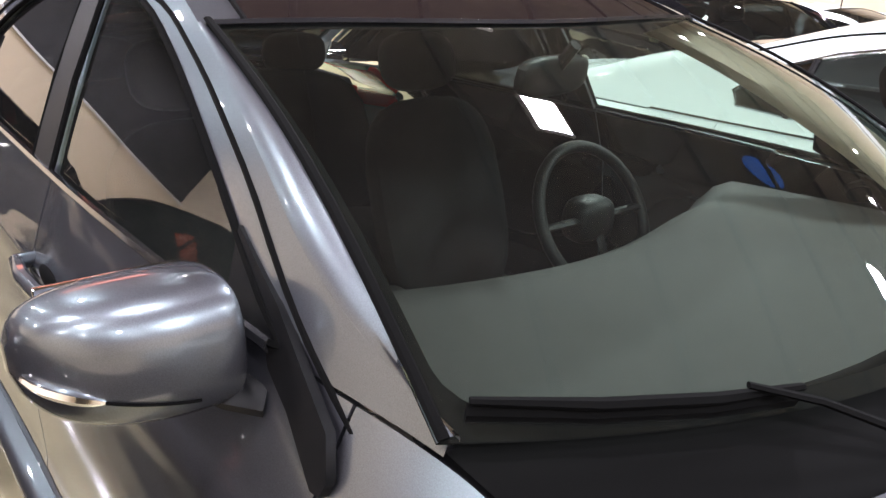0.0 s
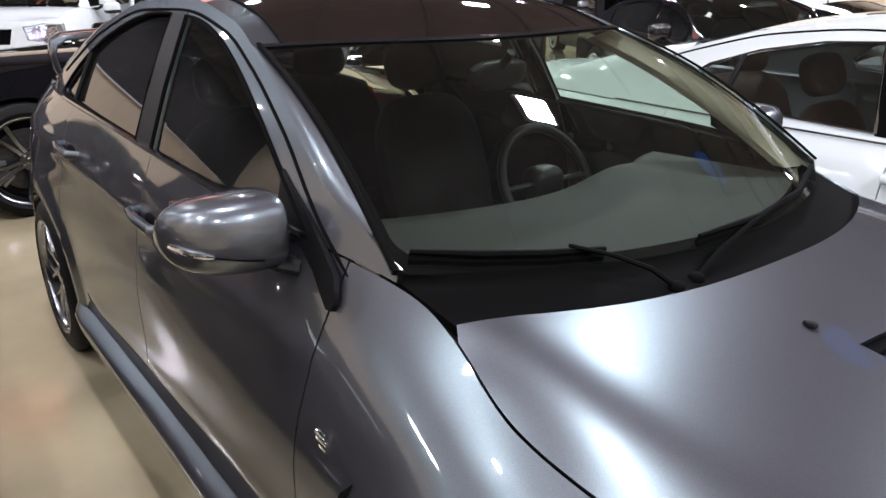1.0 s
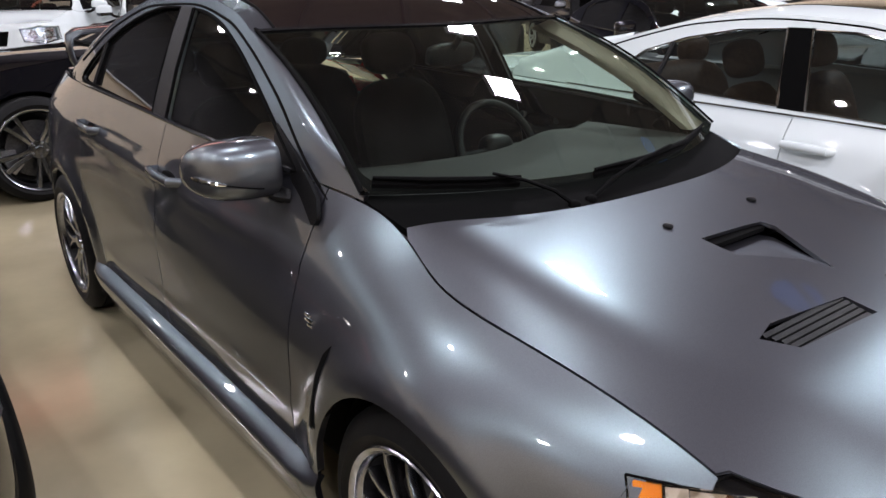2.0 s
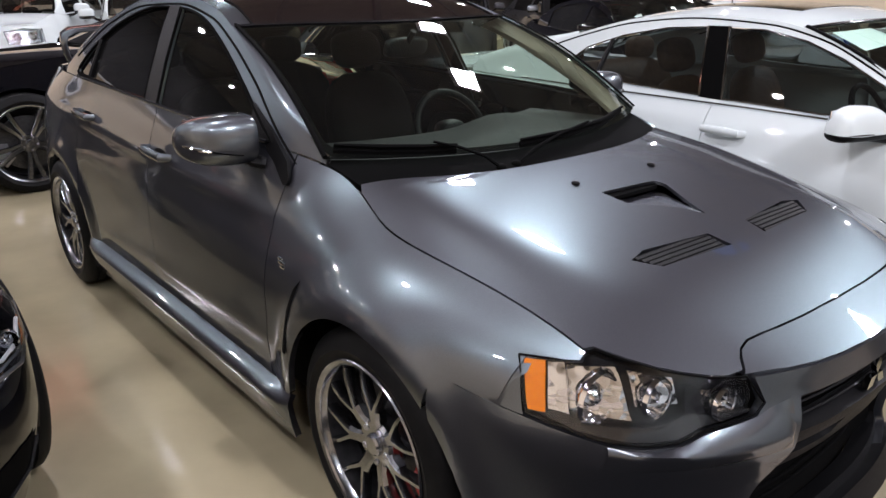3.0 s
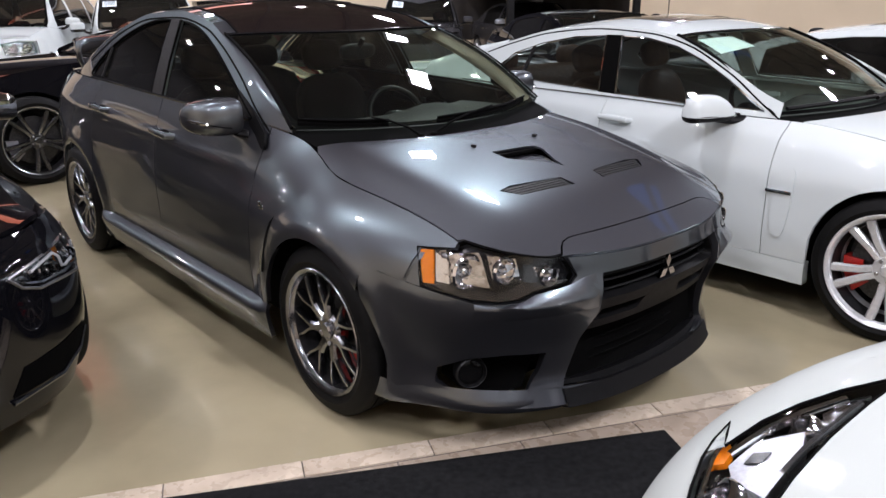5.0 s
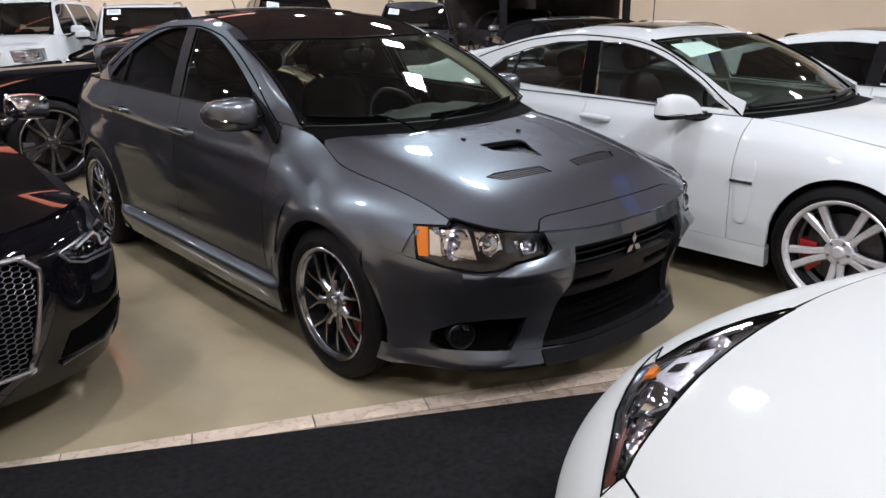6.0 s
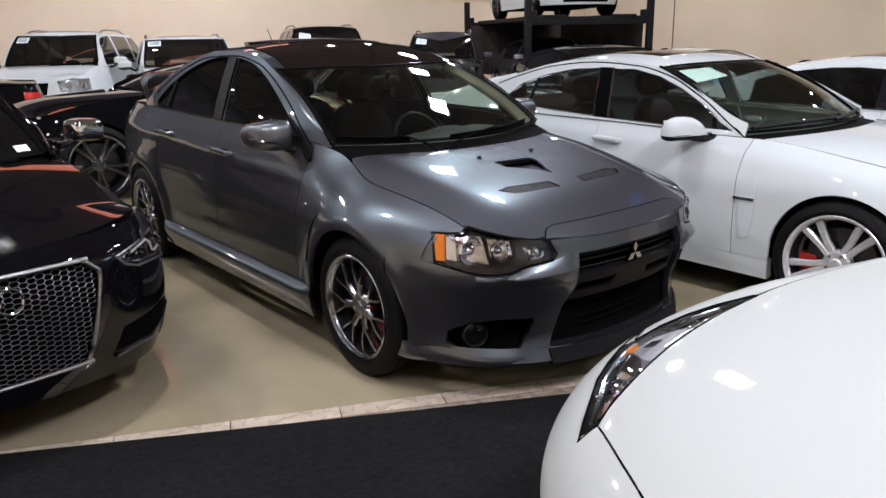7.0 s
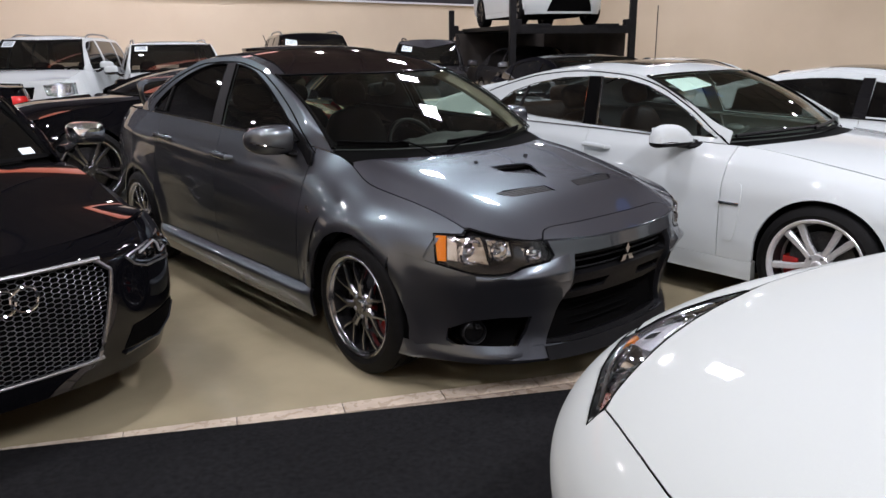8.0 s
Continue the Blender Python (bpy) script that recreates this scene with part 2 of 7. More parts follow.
def sheet(poly, fn, step, holes=(), flange=0.012, offset=0.0, ref=(0, 0, 0.5)):
    """A skin over the outline poly (with holes) in a surface's own two coordinates, mapped by fn; the rim turns inwards by flange."""
    sa, sb = step
    pts, edges = [], []
    for loop in (poly, *holes):
        ring = []
        for (a0, b0), (a1, b1) in zip(loop, loop[1:] + loop[:1]):
            k = max(1, math.ceil(max(abs(a1 - a0) / sa, abs(b1 - b0) / sb) - 1e-6))
            ring += [(a0 + (a1 - a0) * i / k, b0 + (b1 - b0) * i / k) for i in range(k)]
        clean = [p for i, p in enumerate(ring) if abs(p[0] - ring[i - 1][0]) > 1e-5 or abs(p[1] - ring[i - 1][1]) > 1e-5]
        o = len(pts)
        pts += clean
        edges += [(o + i, o + (i + 1) % len(clean)) for i in range(len(clean))]
    rim = np.array([(a / sa, b / sb) for a, b in pts])
    lo_a, hi_a = min(p[0] for p in poly), max(p[0] for p in poly)
    lo_b, hi_b = min(p[1] for p in poly), max(p[1] for p in poly)
    na, nb = max(1, math.ceil((hi_a - lo_a) / sa)), max(1, math.ceil((hi_b - lo_b) / sb))
    for i in range(1, na):
        for j in range(1, nb):
            a, b = lo_a + (hi_a - lo_a) * i / na, lo_b + (hi_b - lo_b) * j / nb
            if inside(a, b, poly) and not any(inside(a, b, h) for h in holes):
                if (((rim - (a / sa, b / sb)) ** 2).sum(1)).min() > 0.2:
                    pts.append((a, b))
    vs, _, fs, *_ = delaunay_2d_cdt([Vector(p) for p in pts], edges, [], 1, 1e-6)
    bm = bmesh.new()
    vv = [bm.verts.new(fn(v.x, v.y)) for v in vs]
    for f in fs:
        ca, cb = sum(vs[i].x for i in f) / len(f), sum(vs[i].y for i in f) / len(f)
        if inside(ca, cb, poly) and not any(inside(ca, cb, h) for h in holes):
            try:
                bm.faces.new([vv[i] for i in f])
            except ValueError:
                pass
    bmesh.ops.delete(bm, geom=[v for v in bm.verts if not v.link_faces], context="VERTS")
    bm.normal_update()
    tot, mid = Vector(), Vector()
    for f in bm.faces:
        tot += f.normal * f.calc_area()
        mid += f.calc_center_median()
    if bm.faces and tot.dot(mid / len(bm.faces) - Vector(ref)) < 0:
        bmesh.ops.reverse_faces(bm, faces=bm.faces[:])
    bm.normal_update()
    if offset:
        for v, nrm in [(v, v.normal.copy()) for v in bm.verts]:
            v.co += nrm * offset
    if flange:
        nr = {v: v.normal.copy() for v in bm.verts}
        rim_edges = [e for e in bm.edges if e.is_boundary]
        twin, faces = {}, []
        for e in rim_edges:
            a, b = e.verts
            f = e.link_faces[0]
            vl = list(f.verts)
            if vl[(vl.index(a) + 1) % len(vl)] != b:
                a, b = b, a
            faces.append((a, b))
        for a, b in faces:
            for v in (a, b):
                if v not in twin:
                    twin[v] = bm.verts.new(v.co - nr[v] * flange)
        for a, b in faces:
            # the rim has its own copies of the outer points so that the edge stays crisp
            bm.faces.new([b, a, twin[a], twin[b]]).smooth = False
    return bm


def flip_y(bm):
    """A mirrored copy across the car's middle plane."""
    c = bm.copy()
    for v in c.verts:
        v.co.y = -v.co.y
    bmesh.ops.reverse_faces(c, faces=c.faces[:])
    return c


def mesh_of(bm, name, smooth=True, sharp=None):
    me = bpy.data.meshes.new(name)
    if smooth:
        for f in bm.faces:
            f.smooth = True
        lim = radians(sharp or 38)
        for e in bm.edges:
            if len(e.link_faces) == 2 and e.calc_face_angle(0) > lim:
                e.smooth = False
    bm.to_mesh(me)
    bm.free()
    return me


def part(name, bm, material, parent, label="", smooth=True, sharp=None):
    me = bm if isinstance(bm, bpy.types.Mesh) else mesh_of(bm, name, smooth, sharp)
    if not me.materials:
        me.materials.append(material)
    ob = new(name, me)
    ob.parent = parent
    if label:
        tagged(ob, label)
    return ob


def thing(name, label, category, m=None, group="", kind=""):
    ob = new(name)
    ob.empty_display_size = 0.2
    if m is not None:
        ob.matrix_basis = m
    return tagged(ob, label, category, group, kind)


def add_box(bm, c, s, bevel=0.0, rot=None):
    r = bmesh.ops.create_cube(bm, size=1.0)
    vs = r["verts"]
    for v in vs:
        v.co = Vector((v.co.x * s[0], v.co.y * s[1], v.co.z * s[2]))
    if bevel:
        es = list({e for v in vs for e in v.link_edges})
        b = bmesh.ops.bevel(bm, geom=es, offset=bevel, segments=2, profile=0.7, affect="EDGES")
        vs = list({v for f in b["faces"] for v in f.verts} | {v for v in vs if v.is_valid})
    m = Matrix.Translation(c) @ (rot.to_4x4() if rot else Matrix())
    for v in vs:
        v.co = m @ v.co
    return vs


def box(c, s, bevel=0.0, rot=None):
    bm = bmesh.new()
    add_box(bm, c, s, bevel, rot)
    return bm


def add_lathe(bm, profile, n, m=None, closed=False):
    """Turns (radius, height) points about the y axis."""
    rings = []
    for r, y in profile:
        rings.append([bm.verts.new((r * math.cos(2 * math.pi * i / n), y, r * math.sin(2 * math.pi * i / n))) for i in range(n)])
    seq = list(zip(rings, rings[1:] + ([rings[0]] if closed else [])))
    if not closed:
        seq = list(zip(rings, rings[1:]))
    for a, b in seq:
        for i in range(n):
            bm.faces.new([a[i], a[(i + 1) % n], b[(i + 1) % n], b[i]])
    if m is not None:
        for ring in rings:
            for v in ring:
                v.co = m @ v.co
    return rings


def lathe(profile, n=48, m=None, closed=False, caps=False):
    bm = bmesh.new()
    rings = add_lathe(bm, profile, n, m, closed)
    if caps:
        bm.faces.new(list(reversed(rings[0])))
        bm.faces.new(rings[-1])
    bmesh.ops.recalc_face_normals(bm, faces=bm.faces[:])
    return bm


def add_tube(bm, pts, r, n=8, flat=1.0):
    """A round (or flattened) bar along points; r may be a list."""
    pts = [Vector(p) for p in pts]
    rs = r if isinstance(r, (list, tuple)) else [r] * len(pts)
    rings = []
    up = Vector((0, 0, 1))
    for i, p in enumerate(pts):
        d = (pts[min(i + 1, len(pts) - 1)] - pts[max(i - 1, 0)]).normalized()
        a = d.cross(up if abs(d.z) < 0.95 else Vector((0, 1, 0))).normalized()
        b = d.cross(a).normalized()
        rings.append([bm.verts.new(p + (a * math.cos(2 * math.pi * k / n) + b * math.sin(2 * math.pi * k / n) * flat) * rs[i]) for k in range(n)])
    for x, y in zip(rings, rings[1:]):
        for k in range(n):
            bm.faces.new([x[k], x[(k + 1) % n], y[(k + 1) % n], y[k]])
    bm.faces.new(list(reversed(rings[0])))
    bm.faces.new(rings[-1])


def tube(pts, r, n=8, flat=1.0):
    bm = bmesh.new()
    add_tube(bm, pts, r, n, flat)
    bmesh.ops.recalc_face_normals(bm, faces=bm.faces[:])
    return bm


def blob(c, s, power=2.6, nu=20, nv=12, m=None):
    """A rounded block (superellipsoid) for cushions, shells and caps."""
    bm = bmesh.new()

    def pw(v, e):
        return math.copysign(abs(v) ** e, v)
    e = 2.0 / power
    rows = []
    for j in range(nv + 1):
        ph = -math.pi / 2 + math.pi * j / nv
        rows.append([Vector((s[0] * pw(math.cos(ph), e) * pw(math.cos(2 * math.pi * i / nu), e),
                             s[1] * pw(math.cos(ph), e) * pw(math.sin(2 * math.pi * i / nu), e),
                             s[2] * pw(math.sin(ph), e))) for i in range(nu)])
    vs = [[bm.verts.new(Vector(c) + ((m @ p) if m else p)) for p in row] for row in rows]
    for a, b in zip(vs, vs[1:]):
        for i in range(nu):
            bm.faces.new([a[i], a[(i + 1) % nu], b[(i + 1) % nu], b[i]])
    bmesh.ops.remove_doubles(bm, verts=bm.verts[:], dist=1e-5)
    bmesh.ops.recalc_face_normals(bm, faces=bm.faces[:])
    return bm


# ---- cars ----
class Shape:
    """The skin of a car: side sections, nose, tail, glasshouse, roof and decks, in the car's own metres (x ahead, y to its left, z up)."""

    def __init__(self, spec):
        self.s = spec
        rows = spec["side"]
        n = len(rows[0][1])
        self.fy = [curve([(x, sec[k][0]) for x, sec in rows]) for k in range(n)]
        self.fz = [curve([(x, sec[k][1]) for x, sec in rows]) for k in range(n)]
        soft = spec.get("soft", 0.0)
        if soft:
            lo, hi = min(r[0] for r in rows), max(r[0] for r in rows)
            self.fy, self.fz = [faired(f, soft, lo, hi) for f in self.fy], [faired(f, soft, lo, hi) for f in self.fz]
        self.sections = {}
        self.x0, self.x1 = min(r[0] for r in rows), max(r[0] for r in rows)
        self.rail = curve(spec["rail"])
        self.zc_hood, self.zc_trunk = curve(spec["hood"]), curve(spec["trunk"])
        self.crown = curve(spec["crown"])
        self.nose_x, self.nose_b = curve(spec["nose_x"]), curve(spec["nose_b"])
        self.tail_x, self.tail_b = curve(spec["tail_x"]), curve(spec["tail_b"])
        self.n = spec.get("n", 2.5)
        self.fold = curve(spec.get("crease", [(0, 0.5), (1, 0.5)]))

    def section(self, x):
        k = round(x, 4)
        if k not in self.sections:
            pts = [(fz(x), fy(x)) for fy, fz in zip(self.fy, self.fz)]
            self.sections[k] = faired(curve(pts), 0.035, pts[0][0], pts[-1][0]) if self.s.get("soft") else curve(pts)
        return self.sections[k]

    def top(self, x):
        return self.fy[-1](x), self.fz[-1](x)

    def side(self, x, z):
        y = self.section(x)(z)
        for cx, cz, ra, amp in self.s.get("flares", ()):
            r = math.hypot(x - cx, z - cz)
            if z < cz + ra * 1.6:
                y += amp * math.exp(-((r - ra) / 0.05) ** 2)
        for x_a, z_a, x_b, z_b, amp, wide in self.s.get("creases", ()):
            if x_a <= x <= x_b:
                zz = z_a + (z_b - z_a) * (x - x_a) / (x_b - x_a)
                fade = min(1, (x - x_a) / 0.2, (x_b - x) / 0.2)
                y += amp * fade * math.exp(-abs(z - zz) / wide)
        return Vector((x, -y, z))

    def house(self, x, z):
        yb, zb = self.top(x)
        dz = max(z - zb, -0.05)
        return Vector((x, -(yb - self.s["inset"] - self.s["tum"] * dz - self.s["curv"] * dz * dz), z))

    def roof(self, x, w):
        zr = self.rail(x)
        yr = -self.house(x, zr).y
        return Vector((x, w * yr, zr + self.crown(x) * (1 - abs(w) ** 2.4)))

    def hood(self, x, y):
        yh, ze = self.top(min(x, self.x1))
        zc = self.zc_hood(x)
        a = abs(y)
        if "crease" in self.s:
            # a gently crowned middle, then a rounded fold beyond which the skin falls away to the fender
            yc, soft = self.fold(x), 0.028
            ahead = max(0.0, min(1.0, (x - 1.85) / 0.3))
            c1 = 0.012 + 0.016 * ahead * ahead * (3 - 2 * ahead)

            def bend(u):
                return soft * math.log1p(math.exp(min(u / soft, 60.0)))
            drop = (zc - c1 - ze) * (bend(a - yc) - bend(-yc)) / max(bend(yh - yc) - bend(-yc), 1e-4)
            return Vector((x, y, zc - c1 * (a / yh) ** 2 - drop))
        return Vector((x, y, zc - (zc - ze) * (a / yh) ** 2.6))

    def trunk(self, x, y):
        yh, ze = self.top(max(x, self.x0))
        zc = self.zc_trunk(x)
        return Vector((x, y, zc - (zc - ze) * (abs(y) / yh) ** 2.6))

    def end(self, xc, fx, fb, phi, z):
        e = 2.0 / self.n
        c, s = max(math.cos(phi), 0.0), math.sin(phi)
        return Vector((xc + (fx(z) - xc) * c ** e, math.copysign(abs(s) ** e, s) * fb(z), z))

    def nose(self, phi, z):
        p = self.end(self.s["nose_c"], self.nose_x, self.nose_b, phi, z)
        if "nose_blend" in self.s:
            xa, xb = self.s["nose_blend"]
            t = max(0.0, min(1.0, (xb - p.x) / (xb - xa)))
            t = t * t * (3 - 2 * t)
            p.y = math.copysign(abs(p.y) * (1 - t) - self.side(p.x, z).y * t, p.y)
        return p

    def tail(self, phi, z):
        return self.end(self.s["tail_c"], self.tail_x, self.tail_b, phi, z)

    def nphi(self, y, z):
        return math.copysign(math.asin(min(1, abs(y) / self.nose_b(z)) ** (self.n / 2)), y)

    def tphi(self, y, z):
        return math.copysign(math.asin(min(1, abs(y) / self.tail_b(z)) ** (self.n / 2)), y)

    def glass_front(self, a, w):
        g = self.s["screen"]
        base = Vector((g["xb"] + g["bow"] * (1 - w * w), w * g["yb"], g["zb"] + g["zbow"] * (1 - w * w)))
        ww = w * g.get("wt", 0.94)
        t = self.roof(g["xt"] + g["tbow"] * (1 - ww * ww), ww)
        p = base.lerp(t, a)
        p.z += 0.03 * math.sin(math.pi * a)
        p.x += 0.02 * math.sin(math.pi * a)
        return p

    def glass_rear(self, a, w):
        g = self.s["backlight"]
        base = Vector((g["xb"] - g["bow"] * (1 - w * w), w * g["yb"], g["zb"] + g["zbow"] * (1 - w * w)))
        t = self.roof(g["xt"] - g["tbow"] * (1 - w * w), w * 0.92)
        p = base.lerp(t, a)
        p.z += 0.03 * math.sin(math.pi * a)
        return p


def strip(xa, xb, lo, hi, n):
    xs = [xa + (xb - xa) * i / n for i in range(n + 1)]
    return [(x, lo(x)) for x in xs] + [(x, hi(x)) for x in reversed(xs)]


def both(name, bm, mat, root, label=""):
    a = part(name, bm.copy(), mat, root, label)
    part(name, flip_y(bm), mat, root, label)
    bm.free()
    return a


def rim_mesh(style, R, w):
    """An alloy wheel face with barrel, turned about y, its face towards -y."""
    bm = bmesh.new()
    add_lathe(bm, [(R, -w * 0.5), (R + 0.008, -w * 0.5 - 0.004), (R + 0.012, -w * 0.5), (R + 0.008, -w * 0.44), (R - 0.008, -w * 0.40),
                   (R - 0.02, -w * 0.2), (R - 0.03, 0.0), (R - 0.015, w * 0.5)], 56)
    add_lathe(bm, [(R, -w * 0.5), (R - 0.005, -w * 0.48), (R - 0.007, -w * 0.44), (R - 0.013, -w * 0.40)], 56)
    yf = -w * 0.40

    spoke = bmesh.new()

    def arm(pts, wide, deep):
        bm = spoke
        for (r0, a0, y0, k0), (r1, a1, y1, k1) in zip(pts, pts[1:]):
            ring = []
            for r, a, y, k in ((r0, a0, y0, k0), (r1, a1, y1, k1)):
                p = Vector((r * math.cos(a), y, r * math.sin(a)))
                t = Vector((-math.sin(a), 0, math.cos(a)))
                ring.append([bm.verts.new(p + t * dx * wide * k + Vector((0, dy, 0))) for dx, dy in ((-0.5, 0.006), (-0.3, -0.004), (0.3, -0.004), (0.5, 0.006), (0.4, deep), (-0.4, deep))])
            for i in range(6):
                bm.faces.new([ring[0][i], ring[0][(i + 1) % 6], ring[1][(i + 1) % 6], ring[1][i]])
    if style == "mesh":
        # seven arms, each forking into two that bow outwards to the rim
        k_n = 7
        d = math.pi / 14
        arm([(0.045, 0.0, yf + 0.014, 2.2), (R * 0.34, 0.0, yf + 0.006, 1.5), (R * 0.47, 0.0, yf + 0.002, 1.9)], 0.023, 0.03)
        for sgn in (-1, 1):
            arm([(R * 0.44, sgn * 0.045, yf + 0.003, 1.1), (R * 0.56, sgn * d * 0.60, yf - 0.001, 0.95), (R * 0.70, sgn * d * 0.92, yf - 0.002, 0.85), (R * 0.84, sgn * d * 1.02, yf - 0.001, 0.85), (R - 0.012, sgn * d * 1.08, yf + 0.004, 1.15)], 0.0175, 0.026)
    else:
        k_n = 5 if style == "five" else 7
        a = 0.0
        d = 0.16 if style == "five" else 0.11
        for sgn in (-1, 1):
            arm([(0.05, a + sgn * 0.28, yf + 0.02, 1.0), (R * 0.5, a + sgn * d, yf + 0.008, 1.0), (R - 0.012, a + sgn * d * 1.15, yf, 1.25)], 0.034, 0.03)
    add_lathe(bm, [(0.0001, yf - 0.002), (0.024, yf - 0.002), (0.030, yf + 0.003), (0.032, yf + 0.010), (0.062, yf + 0.010), (0.07, yf + 0.02), (0.072, yf + 0.06)], 28)
    bmesh.ops.recalc_face_normals(bm, faces=bm.faces[:])
    bmesh.ops.remove_doubles(spoke, verts=spoke.verts[:], dist=1e-4)
    bmesh.ops.recalc_face_normals(spoke, faces=spoke.faces[:])
    nut = lathe([(0.0001, -0.003), (0.007, -0.003), (0.009, 0.0), (0.009, 0.012)], 8, Matrix.Translation((0.05, yf + 0.008, 0)))
    barrel = lathe([(R - 0.016, -w * 0.41), (R - 0.024, -w * 0.2), (R - 0.03, w * 0.3), (R * 0.5, w * 0.36)], 56)
    return mesh_of(barrel, "rim_barrel", True, 30), mesh_of(bm, "rim", True, 30), mesh_of(spoke, "spoke", True, 30), mesh_of(nut, "wheel_nut", True, 30), k_n


def tyre_mesh(R, rim, w):
    h = w / 2
    prof = [(rim + 0.004, -h * 0.86), (rim + 0.012, -h * 0.97), (rim + (R - rim) * 0.4, -h * 1.06), (R - 0.035, -h * 1.0), (R - 0.016, -h * 0.93), (R - 0.004, -h * 0.82)]
    tread = []
    for g in (-0.55, -0.15, 0.25, 0.65):
        tread += [(R, h * (g - 0.10)), (R, h * (g - 0.03)), (R - 0.008, h * (g - 0.02)), (R - 0.008, h * (g + 0.05)), (R, h * (g + 0.06))]
    prof += tread + [(R - 0.004, h * 0.82), (R - 0.016, h * 0.93), (R - 0.035, h), (rim + 0.012, h * 0.97), (rim + 0.004, h * 0.86)]
    return mesh_of(lathe(prof, 64), "tyre", True, 40)


def add_wheels(root, S, rim_mat, style, caliper=True):
    R, rim, w = S["R"], S["rim"], S["tyre_w"]
    (bar, rm, sm, nm, k_n), tm = rim_mesh(style, rim, w), tyre_mesh(R, rim, w)
    dm = mesh_of(lathe([(0.05, -0.006), (rim * 0.72, -0.006), (rim * 0.72, 0.016), (0.05, 0.016)], 40), "brake_disc", True)
    for x in S["axles"]:
        for sgn in (-1, 1):
            y = sgn * (S["track"] if x > 0 else S.get("track_rear", S["track"]))
            ob = part("wheel", rm, rim_mat, root)
            ob.matrix_basis = Matrix.Translation((x, y, R)) @ pose(0, 0, 0, 0, 0, 0 if sgn < 0 else 180)
            part("tyre", tm, M_RUBBER, ob)
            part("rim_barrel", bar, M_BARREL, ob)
            for k in range(k_n):
                part("spoke", sm, rim_mat, ob).matrix_basis = pose(0, 0, 0, 0, 360 * k / k_n + 17, 0)
            for k in range(5):
                part("wheel_nut", nm, M_STEEL, ob).matrix_basis = pose(0, 0, 0, 0, 72 * k + 10, 0)
            d = part("brake_disc", dm, M_DISC, ob)
            d.location = (0, -0.01, 0)
            if caliper:
                bm = bmesh.new()
                ang = [radians(-24 + 12 * i) for i in range(5)]
                o = [Vector((rim * 0.50 * math.cos(a), 0, rim * 0.50 * math.sin(a))) for a in ang]
                q = [Vector((rim * 0.84 * math.cos(a), 0, rim * 0.84 * math.sin(a))) for a in ang]
                pts = o + q[::-1]
                lo_v = [bm.verts.new(p + Vector((0, -0.03, 0))) for p in pts]
                hi_v = [bm.verts.new(p + Vector((0, 0.04, 0))) for p in pts]
                bm.faces.new(lo_v)
                bm.faces.new(hi_v[::-1])
                for i in range(len(pts)):
                    bm.faces.new([lo_v[i], hi_v[i], hi_v[(i + 1) % len(pts)], lo_v[(i + 1) % len(pts)]])
                bmesh.ops.recalc_face_normals(bm, faces=bm.faces[:])
                c = part("brake_caliper", bm, M_RED if S.get("red_caliper") else M_STEEL, root, "red brake caliper" if S.get("red_caliper") else "", True, 20)
                side_turn = 0 if sgn < 0 else 180
                flip = (x > 0) == (sgn < 0)
                c.matrix_basis = Matrix.Translation((x, y + 0.0, R)) @ pose(0, 0, 0, 0, 20 if flip != bool(S.get("caliper_behind")) else 160, side_turn)


def seat(root, x, y, mat, z=0.28, back=True):
    part("seat_cushion", blob((x + 0.02, y, z + 0.14), (0.26, 0.25, 0.09), 3.5), mat, root)
    tilt = Euler((0, radians(-18), 0)).to_matrix()
    part("seat_backrest", blob((x - 0.27, y, z + 0.48), (0.075, 0.245, 0.33), 3.2, m=tilt), mat, root)
    part("headrest", blob((x - 0.40, y, z + 0.90), (0.055, 0.135, 0.09), 3.0, m=tilt), mat, root)


